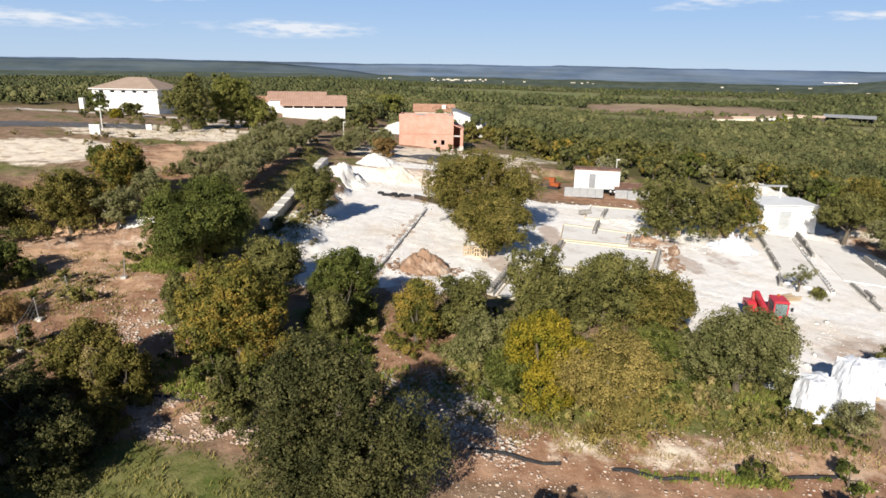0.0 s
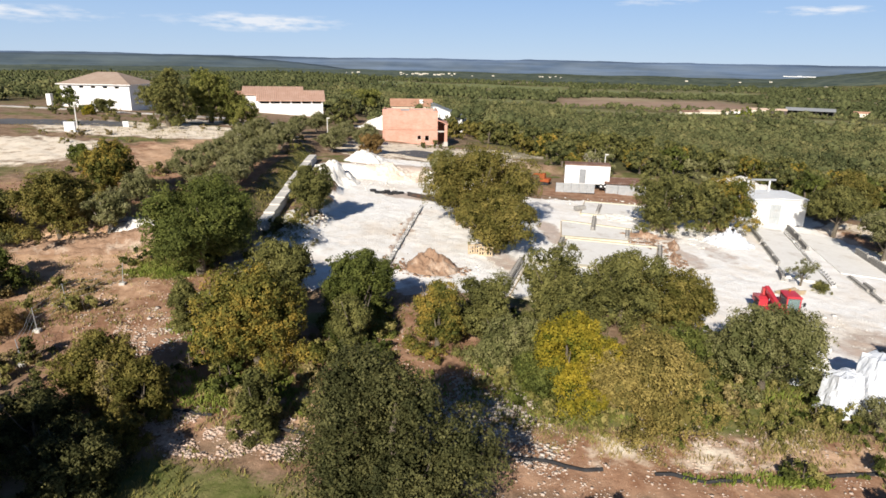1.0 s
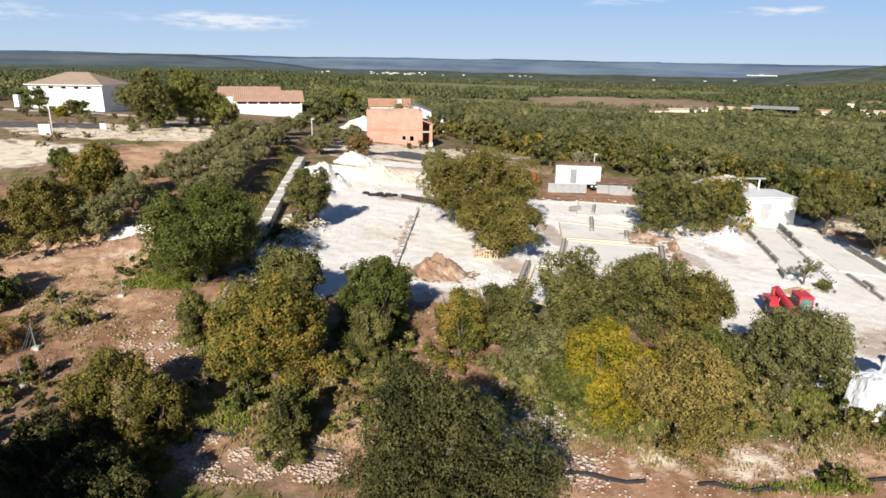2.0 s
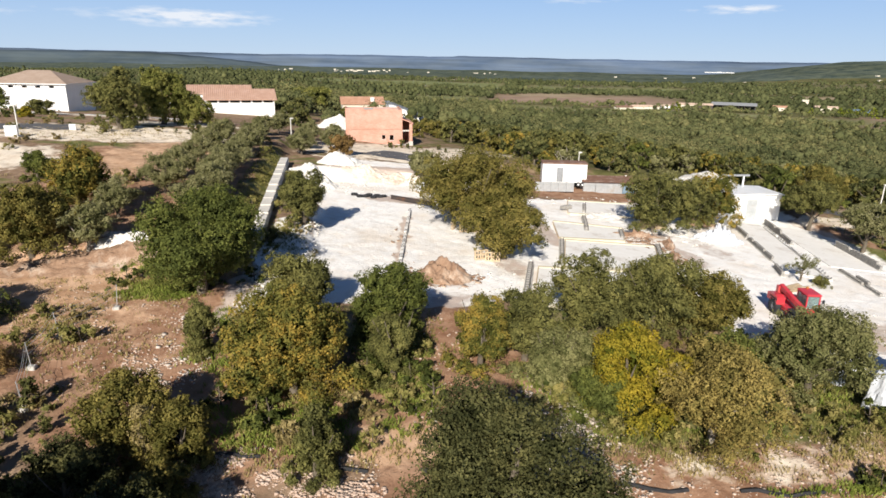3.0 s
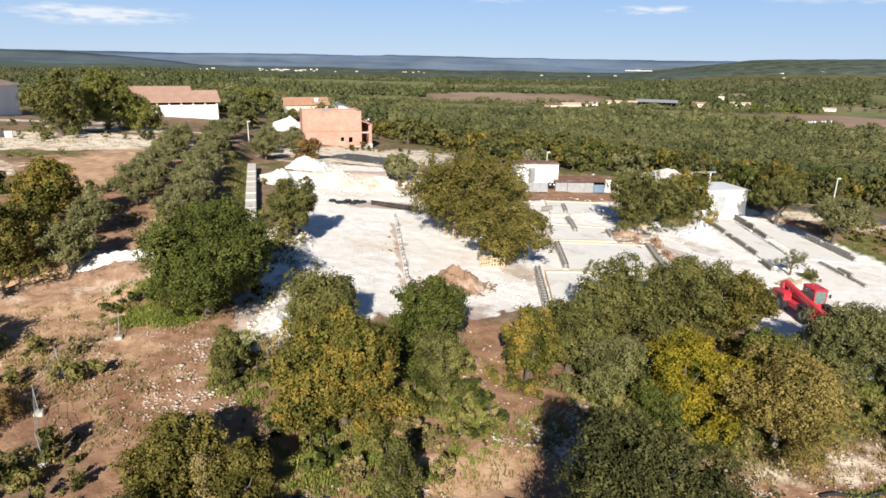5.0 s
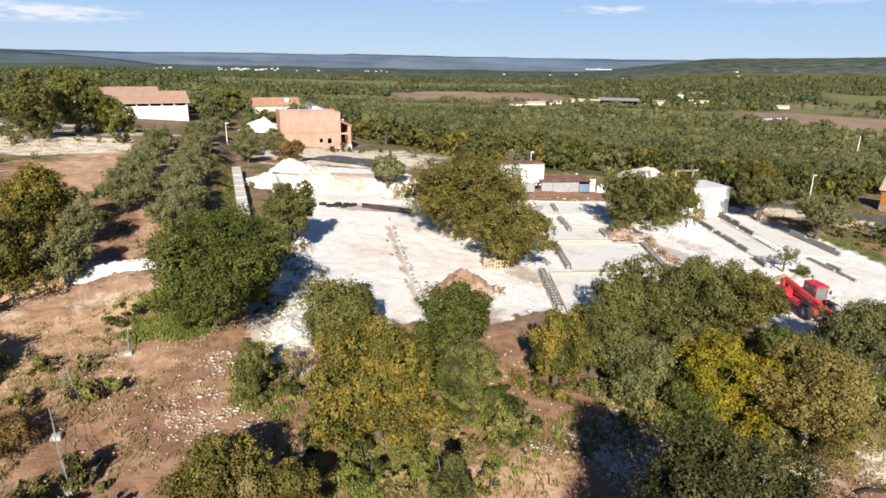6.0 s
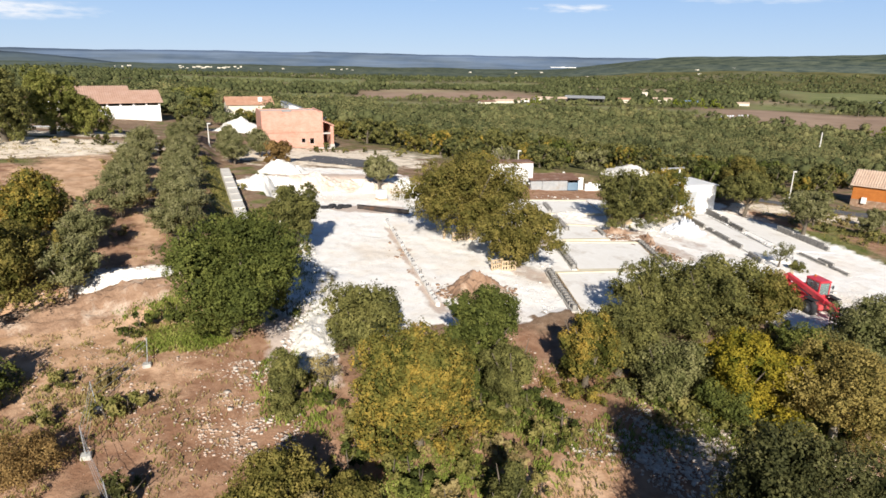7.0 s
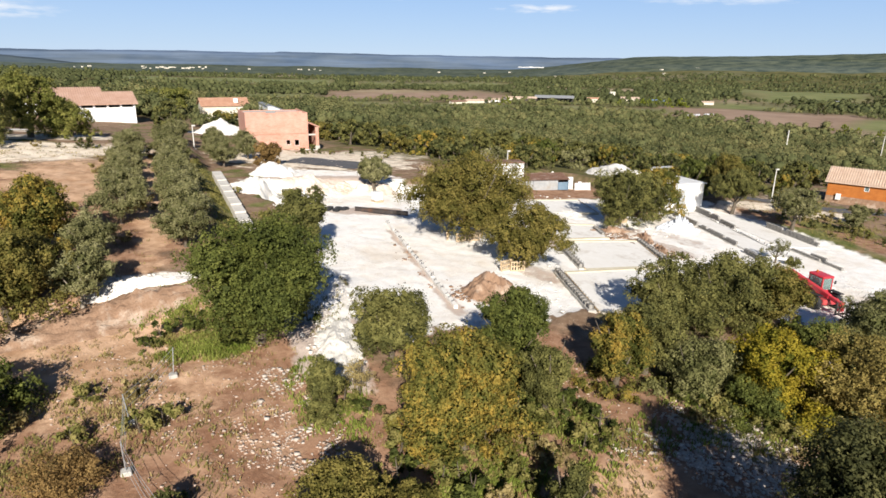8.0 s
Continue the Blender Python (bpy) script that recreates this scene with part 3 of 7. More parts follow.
def tube(bm, path, radii, sides=7):
    """A tapered tube along a path of points."""
    rings = []
    for k, p in enumerate(path):
        p = Vector(p)
        d = (Vector(path[min(k + 1, len(path) - 1)]) - Vector(path[max(k - 1, 0)])).normalized()
        u = d.orthogonal().normalized()
        w = d.cross(u)
        rings.append([bm.verts.new(p + radii[k] * (math.cos(2 * math.pi * s / sides) * u + math.sin(2 * math.pi * s / sides) * w)) for s in range(sides)])
    for a, b in zip(rings, rings[1:]):
        for s in range(sides):
            bm.faces.new((a[s], a[(s + 1) % sides], b[(s + 1) % sides], b[s]))
    bm.faces.new(rings[0][::-1])
    bm.faces.new(rings[-1])


def cyl(bm, p0, p1, r, sides=14):
    tube(bm, [p0, p1], [r, r], sides)


def wall_with_holes(length, height, thick, holes):
    """A wall along x, its outer face at y = 0, with openings (x0, x1, z0, z1) cut through it."""
    xs = sorted({0, length, *[h[0] for h in holes], *[h[1] for h in holes]})
    zs = sorted({0, height, *[h[2] for h in holes], *[h[3] for h in holes]})
    bm = bmesh.new()
    solid = lambda i, j: 0 <= i < len(xs) - 1 and 0 <= j < len(zs) - 1 and not any(h[0] <= xs[i] and xs[i + 1] <= h[1] and h[2] <= zs[j] and zs[j + 1] <= h[3] for h in holes)
    cache = {}

    def V(x, y, z):
        if (x, y, z) not in cache:
            cache[(x, y, z)] = bm.verts.new((x, y, z))
        return cache[(x, y, z)]
    for i in range(len(xs) - 1):
        for j in range(len(zs) - 1):
            if not solid(i, j):
                continue
            a, b, c, d = xs[i], xs[i + 1], zs[j], zs[j + 1]
            bm.faces.new((V(a, 0, c), V(b, 0, c), V(b, 0, d), V(a, 0, d)))
            bm.faces.new((V(a, thick, c), V(a, thick, d), V(b, thick, d), V(b, thick, c)))
            for ii, jj, p, q in ((i - 1, j, (a, c), (a, d)), (i + 1, j, (b, d), (b, c)), (i, j - 1, (b, c), (a, c)), (i, j + 1, (a, d), (b, d))):
                if not solid(ii, jj):
                    bm.faces.new((V(p[0], 0, p[1]), V(q[0], 0, q[1]), V(q[0], thick, q[1]), V(p[0], thick, p[1])))
    return bm


# ---------------------------------------------------------------- trees
DENSE, FINE = 3.7, 0.5


def unit(a):
    return a / np.linalg.norm(a, axis=-1, keepdims=True)


def crown_mesh(name, seed, radius, height, leaf, count, n_blobs, material, shape="round", gap=0.0, blob=(0.17, 0.36), core=True, skirt=0.0, tuft=34, spray=None):
    """A crown of tufts of small leaves on uneven boughs; the shade inside is painted as darker inner leaves. Its foot
    is at z = 0.
    """
    rng = np.random.default_rng(seed)
    ph = rng.random(6) * 6.28
    C, R = [], []
    for k in range(n_blobs):
        d = unit(rng.normal(size=3))
        u = rng.uniform(0.25, 1.0) ** 0.5
        h = 0.5 + 0.5 * d[2] * u * 0.9
        w = {"round": 1.0, "cone": 1.2 * (1 - h) ** 0.8 + 0.10, "flat": 0.55 + 0.75 * min(1, h * 1.6), "egg": 1.12 - 0.5 * h}[shape]
        a = math.atan2(d[1], d[0])
        w *= 0.92 + 0.16 * math.sin(2 * a + ph[0]) + 0.12 * math.sin(3 * a + ph[1] + 3 * h) + 0.08 * math.sin(5 * a + ph[2] - 4 * h)
        s = rng.uniform(*blob) * (1.0 if shape != "cone" else 0.5 + 0.65 * (1 - h))
        C.append((d[0] * u * radius * (1 - 0.5 * s) * w, d[1] * u * radius * (1 - 0.5 * s) * w, height * (0.05 + 0.84 * h * (0.92 + 0.16 * rng.random()))))
        R.append((s * radius, s * radius, s * min(radius, height * 0.6) * 0.9))
    for k in range(int(n_blobs * skirt)):
        a, q = rng.random() * 6.28, radius * rng.uniform(0.5, 1.15)
        s = rng.uniform(0.16, 0.3) * radius
        C.append((math.cos(a) * q, math.sin(a) * q, s * rng.uniform(0.1, 0.6)))
        R.append((s, s, s * 0.8))
    C, R = np.array(C), np.array(R)
    q0 = n_blobs
    m = count // tuft
    spread = spray or min(0.26, 0.07 + 0.032 * radius)
    pick = rng.choice(len(C), m, p=R[:, 0] ** 2 / np.sum(R[:, 0] ** 2))
    d = rng.normal(size=(m, 3))
    d[:, 2] += 0.3
    d = unit(d)
    T = C[pick] + R[pick] * d * (0.60 + 0.58 * rng.random((m, 1)))
    keep = T[:, 2] > -0.05
    for c, r in zip(C, R):
        keep &= (np.sum(((T - c) / r) ** 2, 1) > 0.25)
    if gap:
        keep &= rng.random(m) > gap
    T, d = T[keep], d[keep]
    m = len(T)
    off = rng.normal(size=(m * tuft, 3)) * np.repeat(rng.uniform(0.65, 1.35, (m, 1)), tuft, 0)
    d = np.repeat(d, tuft, 0)
    off -= d * np.sum(off * d, 1, keepdims=True) * 0.45
    P = np.repeat(T, tuft, 0) + off * spread
    n = len(P)
    nrm = unit(d * 0.8 + off * 0.75 + rng.normal(size=(n, 3)) * 0.45)
    u = unit(np.cross(nrm, rng.normal(size=(n, 3))))
    w = np.cross(nrm, u)
    s = leaf * rng.uniform(0.55, 1.35, (n, 1))
    fold = nrm * s * rng.uniform(-0.35, 0.35, (n, 1))
    V = np.stack([P - u * s * 1.25, P + w * s * 0.80 + u * s * 0.7 + fold, P - w * s * 0.75 + u * s * 0.9], 1).reshape(-1, 3)
    Q = np.arange(3 * n).reshape(-1, 3)
    tint = np.repeat(rng.random(m), 3 * tuft)
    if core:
        # large leaves deep inside that close the crown, inner shade put into their tint
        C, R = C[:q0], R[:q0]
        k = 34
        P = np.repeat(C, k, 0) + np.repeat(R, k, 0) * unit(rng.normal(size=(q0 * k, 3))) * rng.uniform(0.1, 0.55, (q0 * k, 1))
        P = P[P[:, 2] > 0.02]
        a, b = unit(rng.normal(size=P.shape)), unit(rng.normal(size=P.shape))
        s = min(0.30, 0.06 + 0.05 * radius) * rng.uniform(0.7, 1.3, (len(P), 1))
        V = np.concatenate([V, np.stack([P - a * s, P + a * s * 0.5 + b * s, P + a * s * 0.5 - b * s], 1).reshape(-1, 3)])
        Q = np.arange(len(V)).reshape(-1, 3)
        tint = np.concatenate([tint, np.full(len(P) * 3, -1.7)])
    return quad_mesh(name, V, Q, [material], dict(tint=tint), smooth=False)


def trunk_mesh(seed, height, crown_r, girth, limbs=5, lean=0.12):
    rng = random.Random(seed)
    bm = bmesh.new()
    top = Vector((rng.uniform(-lean, lean) * height, rng.uniform(-lean, lean) * height, height * 0.72))
    path = [(0, 0, -0.35), (0, 0, 0.0)] + [(top.x * k / 5 + rng.uniform(-0.04, 0.04) * height * 0.3, top.y * k / 5 + rng.uniform(-0.04, 0.04) * height * 0.3, top.z * k / 5) for k in range(1, 6)]
    tube(bm, path, [girth * 1.5, girth * 1.25, girth, girth * 0.85, girth * 0.65, girth * 0.42, girth * 0.15], 8)
    for k in range(limbs):
        a = 2 * math.pi * (k + rng.random() * 0.6) / limbs
        h0 = rng.uniform(0.18, 0.5)
        b = Vector((top.x * h0, top.y * h0, top.z * h0))
        e = Vector((math.cos(a) * crown_r * rng.uniform(0.45, 0.75), math.sin(a) * crown_r * rng.uniform(0.45, 0.75), height * rng.uniform(0.5, 0.82)))
        mid = b.lerp(e, 0.5) + Vector((0, 0, -0.06 * height))
        tube(bm, [b, mid, e], [girth * 0.55, girth * 0.36, girth * 0.08], 6)
    return bm


def tree(name, x, y, height, radius, kind, seed, label, category="tree", clear=0.12, leaf=0.13, count=9000, blobs=26, shape="round", girth=None, group="", gap=0.0, limbs=5, squash=1.0, bark=None, core=True, skirt=0.3, lobe=(0.17, 0.36)):
    t = thing(name, x, y, label, category, turn=(seed * 47) % 360, group=group)
    g = girth or 0.035 * height
    part("trunk", trunk_mesh(seed, height, radius, g, limbs), bark or BARK, t, smooth=True)
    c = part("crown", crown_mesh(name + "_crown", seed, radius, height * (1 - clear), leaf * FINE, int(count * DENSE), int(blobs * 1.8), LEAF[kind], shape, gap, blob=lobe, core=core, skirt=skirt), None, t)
    c.location = (0, 0, height * clear)
    c.scale = (1, squash, 1)
    return t

# ---------------------------------------------------------------- backdrop
def ridge(name, r, a0, a1, top, foot, material, seed, rough, label):
    """A far ridge line: a curved slope of hills behind everything else."""
    n, rows = 240, 8
    rng = np.random.default_rng(seed)
    az = np.linspace(a0, a1, n)
    ph = rng.random(6) * 6.28
    t = np.array([top(a) for a in az]) + rough * sum(np.sin(az * f + p) / (k + 1) for k, (f, p) in enumerate(zip((0.21, 0.47, 0.9, 1.7, 3.1, 5.3), ph)))
    V = []
    for j in range(rows):
        u = j / (rows - 1)
        rr = r - 500 * (1 - u)
        z = foot + (16 + r * np.tan(np.radians(t)) - foot) * u ** 0.8
        V.append(np.stack([rr * np.sin(np.radians(az)), 10 + rr * np.cos(np.radians(az)), z], 1))
    V.append(V[-1] + np.array([0, 60, -120]))
    V = np.concatenate(V)
    i = (np.arange(rows)[:, None] * n + np.arange(n - 1)[None, :]).ravel()
    me = quad_mesh(name, V, np.stack([i, i + 1, i + n + 1, i + n], 1), [material])
    return tagged(new(name, me), label, "hills", kind="structure")


def far_material(name, a, b_, s, glow, haze_color=(0.21, 0.27, 0.36), cloud=0.0):
    """Distant hills: haze put into bluish base colour and emission, cloud shade into weaker bands of emission."""
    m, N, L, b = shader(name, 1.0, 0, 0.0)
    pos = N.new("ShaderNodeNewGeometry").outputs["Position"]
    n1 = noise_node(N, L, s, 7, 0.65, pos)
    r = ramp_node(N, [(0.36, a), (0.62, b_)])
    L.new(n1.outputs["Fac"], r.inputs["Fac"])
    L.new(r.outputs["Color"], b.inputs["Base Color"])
    b.inputs["Emission Color"].default_value = (*haze_color, 1)
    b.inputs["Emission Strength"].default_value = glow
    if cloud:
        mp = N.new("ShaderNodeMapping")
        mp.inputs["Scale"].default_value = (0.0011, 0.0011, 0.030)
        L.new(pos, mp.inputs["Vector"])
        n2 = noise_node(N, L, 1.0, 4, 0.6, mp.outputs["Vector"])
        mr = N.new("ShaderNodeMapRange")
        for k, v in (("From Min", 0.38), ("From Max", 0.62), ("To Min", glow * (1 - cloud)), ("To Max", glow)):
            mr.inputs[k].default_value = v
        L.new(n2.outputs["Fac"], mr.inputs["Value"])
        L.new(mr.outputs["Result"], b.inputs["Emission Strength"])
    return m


# haze and cloud shade of the distance are painted into these three materials
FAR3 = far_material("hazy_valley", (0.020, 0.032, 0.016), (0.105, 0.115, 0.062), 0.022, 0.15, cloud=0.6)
FAR1 = far_material("far_hills_haze", (0.035, 0.050, 0.055), (0.070, 0.085, 0.075), 0.004, 0.29, cloud=0.6)
FAR2 = far_material("farther_hills_haze", (0.05, 0.07, 0.09), (0.09, 0.11, 0.12), 0.003, 0.55, haze_color=(0.17, 0.235, 0.375), cloud=0.6)
ridge("backdrop_far", 4650, -75, 52, lambda a: 0.10 + (0.10 if 10 < a < 24 else 0.03), -120, FAR2, 3, 0.035, "wooded ridge on the horizon with blue haze painted in")
ridge("backdrop_near", 4100, -75, 9, lambda a: 0.06 - 1.9 * float(sstep(-18, 8, a)), -110, FAR1, 5, 0.03, "far wooded ridge with haze and cloud shade painted in")



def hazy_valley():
    """The valley floor two kilometres and more away, down to the foot of the ridges, its haze painted into the
    material.
    """
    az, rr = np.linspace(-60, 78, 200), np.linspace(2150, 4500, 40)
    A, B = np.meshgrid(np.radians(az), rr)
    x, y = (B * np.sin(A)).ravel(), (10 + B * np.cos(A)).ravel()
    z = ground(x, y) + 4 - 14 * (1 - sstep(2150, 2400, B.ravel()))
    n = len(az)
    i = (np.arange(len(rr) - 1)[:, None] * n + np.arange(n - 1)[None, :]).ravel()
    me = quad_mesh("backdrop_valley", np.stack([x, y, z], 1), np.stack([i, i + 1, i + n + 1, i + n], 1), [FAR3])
    tagged(new("backdrop_valley", me), "wooded valley floor below the far ridges with painted haze", "valley", kind="structure")


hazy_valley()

# ---------------------------------------------------------------- the nearer trees
OAKS = "oaks round the plots"
tree("holm_oak", -3.4, 19.0, 8.7, 3.0, "shade", 11, "tall dense grey-green holm oak with a rounded top", clear=0.03, leaf=0.095, count=26000, blobs=22, group=OAKS, lobe=(0.22, 0.46), skirt=0.3)
tree("oak", -10.9, 31.2, 5.4, 2.7, "autumn", 12, "broad oak with green leaves turning orange-yellow", clear=0.06, leaf=0.12, count=17000, blobs=20, group=OAKS, lobe=(0.24, 0.44))
tree("oak", -11.2, 39.3, 4.0, 2.2, "oak", 13, "grey-green oak at the edge of the chalk", clear=0.08, leaf=0.12, count=7000, blobs=14, group=OAKS, lobe=(0.24, 0.44))
tree("oak", -6.0, 35.7, 5.4, 2.3, "green", 14, "slim olive-green oak behind a turning one", shape="egg", clear=0.06, leaf=0.11, count=9000, blobs=30, group=OAKS)
tree("oak", -6.0, 32.4, 4.3, 1.5, "oak", 115, "slender green oak beside the dirt path", shape="egg", clear=0.02, leaf=0.10, count=6000, blobs=18, group=OAKS)
tree("oak", -17.5, 42.9, 6.9, 4.25, "green", 15, "large round dark green oak with a short trunk", clear=0.16, skirt=0.0, leaf=0.13, count=19000, blobs=24, girth=0.3, group=OAKS, lobe=(0.2, 0.42))
tree("oak", 3.6, 59.8, 8.2, 5.5, "gold", 16, "wide olive-gold oak in the middle of the plots", clear=0.1, leaf=0.15, count=19000, blobs=26, girth=0.32, group=OAKS, skirt=0.0, lobe=(0.2, 0.4))
tree("oak", 4.6, 51.2, 5.6, 3.5, "gold", 17, "lower olive-gold oak ringed by pallets", clear=0.1, leaf=0.14, count=9000, blobs=16, group=OAKS, skirt=0.0, lobe=(0.24, 0.44))
tree("oak", -11.9, 57.2, 5.0, 2.2, "oak", 18, "small dark oak on the bank beside the chalk", clear=0.2, leaf=0.14, count=6500, blobs=24, group=OAKS, skirt=0.0)
tree("oak", 23.4, 62.2, 6.8, 3.3, "oak", 19, "dark grey-green oak with a bare leaning trunk", clear=0.12, leaf=0.15, count=8000, blobs=30, group=OAKS, skirt=0.2, girth=0.15, limbs=5)
tree("oak", 32.4, 66.3, 6.4, 3.4, "autumn", 20, "oak with yellowing leaves behind the plots", clear=0.12, leaf=0.15, count=8000, blobs=30, group=OAKS, skirt=0.2, girth=0.15, limbs=5)
tree("oak", 28.9, 64.6, 6.0, 2.8, "oak", 21, "dark green oak between two others", clear=0.12, leaf=0.15, count=6000, blobs=26, group=OAKS, skirt=0.2, girth=0.15, limbs=5)
tree("oak", -1.3, 33.0, 4.6, 1.75, "autumn", 22, "small upright oak with yellow-green leaves", shape="egg", clear=0.05, leaf=0.11, count=6000, blobs=24, group=OAKS)
tree("oak", 1.4, 33.8, 4.6, 2.0, "oak", 23, "dark holm oak in a thicket", clear=0.05, leaf=0.11, count=8000, blobs=14, group=OAKS, lobe=(0.24, 0.44))
tree("oak", 2.3, 31.2, 3.6, 2.0, "grove", 24, "dense grey-green bushy young oak", clear=0.03, leaf=0.11, count=8000, blobs=26, group=OAKS)
tree("oak", 5.4, 29.2, 4.4, 2.3, "yellow", 25, "rounded oak with bright yellow leaves", clear=0.08, leaf=0.11, count=9500, blobs=18, group=OAKS, lobe=(0.24, 0.44))
tree("oak", 10.6, 37.0, 5.3, 3.0, "oak", 26, "broad dark green oak above the plots", clear=0.05, leaf=0.12, count=11000, blobs=16, group=OAKS, lobe=(0.24, 0.44))
tree("oak", 6.4, 37.4, 4.6, 2.5, "oak", 27, "dark green oak beside the chalk", clear=0.05, leaf=0.12, count=9000, blobs=14, group=OAKS, lobe=(0.24, 0.44))
tree("oak", 13.6, 36.0, 4.8, 2.3, "gold", 28, "olive-green oak beside the red telehandler", clear=0.05, leaf=0.12, count=9000, blobs=30, group=OAKS)
tree("oak", 8.3, 26.4, 4.7, 3.0, "brown", 29, "oak with thin browning leaves and a pale trunk", clear=0.16, leaf=0.10, count=12000, blobs=20, gap=0.15, girth=0.18, bark=DEAD, group=OAKS, lobe=(0.24, 0.44))
tree("oak", 16.3, 30.2, 4.9, 3.1, "grove", 30, "broad grey-green oak with a lit crown", clear=0.08, leaf=0.11, count=13000, blobs=18, group=OAKS, lobe=(0.24, 0.44))
tree("oak", 3.6, 28.6, 2.6, 1.3, "green", 61, "low green oak scrub at the edge of a thicket", clear=0.02, leaf=0.10, count=4000, blobs=18, group=OAKS)
tree("oak", 12.5, 31.5, 3.0, 1.8, "green", 62, "low green oak scrub between larger oaks", clear=0.02, leaf=0.10, count=4500, blobs=18, group=OAKS)
tree("oak", -29.0, 55.8, 5.6, 2.7, "autumn", 31, "yellow-green oak above the red earth bank", clear=0.12, leaf=0.14, count=8000, blobs=26, group=OAKS)
tree("oak", -29.6, 48.0, 5.4, 3.2, "gold", 32, "spreading yellow-green oak on the bank", clear=0.15, leaf=0.13, count=10000, blobs=30, group=OAKS)
tree("oak", -34.6, 46.5, 5.2, 3.0, "oak", 33, "dark oak at the end of the bank", clear=0.12, leaf=0.13, count=8000, blobs=26, group=OAKS)
tree("oak", -36.6, 66.0, 3.2, 1.3, "green", 34, "small upright green oak by the sandy track", shape="egg", clear=0.05, leaf=0.13, count=3000, blobs=16, group=OAKS)
tree("holm_oak", 44.7, 65.8, 6.0, 3.2, "oak", 35, "dark holm oak beside the white shed", clear=0.3, leaf=0.15, count=8000, blobs=28, group=OAKS, skirt=0.0)
tree("holm_oak", 50.3, 72.1, 6.4, 3.2, "gold", 36, "olive-green oak behind the concrete lanes", clear=0.2, leaf=0.15, count=7000, blobs=28, group=OAKS, skirt=0.0)
tree("olive_tree", 43.4, 56.4, 5.6, 3.2, "olive", 37, "airy grey-green olive tree by the block wall", clear=0.3, leaf=0.13, count=5500, blobs=24, gap=0.2, group=OAKS, skirt=0.0)
for x, y, h, s in ((47.6, 58.5, 3.0, 121), (50.5, 54.0, 2.6, 122), (53.0, 62.5, 3.4, 123), (56.5, 57.0, 2.8, 124)):
    tree("olive_tree", x, y, h, 1.3, "olive", s, "small olive tree on the dirt verge", clear=0.3, leaf=0.12, count=1500, blobs=16, gap=0.15, group="verge trees")
tree("sapling", 29.4, 47.6, 2.4, 1.1, "olive", 38, "thin sapling on the chalk", clear=0.35, leaf=0.09, count=900, blobs=12, gap=0.3, core=False, group=OAKS)
tree("shrub", 30.6, 46.5, 0.9, 0.8, "oak", 39, "low shrub on the chalk", "shrub", clear=0.02, leaf=0.09, count=900, blobs=10, group=OAKS)
tree("oak", 1.6, 80.6, 5.2, 2.0, "olive", 40, "slender grey oak behind a white crate", clear=0.24, leaf=0.15, count=4500, blobs=24, gap=0.15, group=OAKS, skirt=0.0)
tree("oak", -8.8, 93.5, 3.4, 1.8, "rust", 41, "small oak with reddish-brown leaves below the brick house", clear=0.1, leaf=0.15, count=3500, blobs=20, group=OAKS)
tree("oak", -9.6, 25.3, 3.9, 1.1, "oak", 42, "slender young grey-green oak by the rubble strip", shape="cone", clear=0.03, leaf=0.10, count=5500, blobs=26, group=OAKS)
tree("oak", -17.2, 27.4, 3.5, 2.1, "gold", 43, "bushy yellow-green oak on red earth", clear=0.04, leaf=0.10, count=7500, blobs=26, group=OAKS)
tree("oak", -20.6, 21.6, 3.8, 2.2, "gold", 44, "olive-gold oak below taller trees", clear=0.05, leaf=0.11, count=8000, blobs=26, group=OAKS)
tree("oak", -15.0, 26.6, 3.2, 1.2, "gold", 63, "slim yellow-green oak in the shade", clear=0.03, leaf=0.10, count=4500, blobs=22, group=OAKS)
tree("oak", -15.0, 24.4, 1.9, 0.9, "gold", 64, "young yellow-green oak at the edge of the lawn", clear=0.02, leaf=0.10, count=2600, blobs=16, group=OAKS)
tree("shrub", -16.1, 26.1, 3.4, 0.75, "dry", 45, "dry pale shrub with grey twigs", "shrub", clear=0.02, leaf=0.08, count=1800, blobs=14, group="shrubs")
tree("shrub", -15.9, 35.0, 3.3, 1.0, "oak", 46, "upright olive-green shrub on red earth", "shrub", shape="egg", clear=0.02, leaf=0.10, count=3500, blobs=18, group="shrubs")
tree("shrub", -13.9, 36.3, 2.2, 0.9, "dry", 47, "thin grey shrub beside spilled chalk", "shrub", clear=0.1, leaf=0.07, count=900, blobs=14, gap=0.3, core=False, group="shrubs")
tree("oak", -29.8, 38.5, 3.4, 2.6, "green", 48, "low spreading green oak on the slope", clear=0.02, leaf=0.11, count=7000, blobs=26, group=OAKS)
tree("shrub", -25.8, 33.5, 1.6, 1.7, "rust", 49, "reddish-brown twiggy shrub on the slope", "shrub", clear=0.02, leaf=0.07, count=3500, blobs=18, core=False, group="shrubs")
tree("oak", -20.0, 13.4, 10.4, 4.3, "oak", 50, "tall holm oak close below", clear=0.12, leaf=0.2, count=4500, blobs=34, group=OAKS)
tree("oak", -29.5, 12.0, 11.0, 4.5, "oak", 51, "tall dark holm oak on the slope", clear=0.12, leaf=0.2, count=4500, blobs=34, group=OAKS)
tree("oak", 2.1, 13.6, 5.6, 2.2, "oak", 65, "oak on the slope below the rubble strip", clear=0.1, leaf=0.2, count=2500, blobs=24, group=OAKS)
tree("oak", 16.0, 14.6, 5.6, 2.1, "oak", 66, "oak among scrub below the rubble strip", clear=0.1, leaf=0.2, count=2500, blobs=24, group=OAKS)
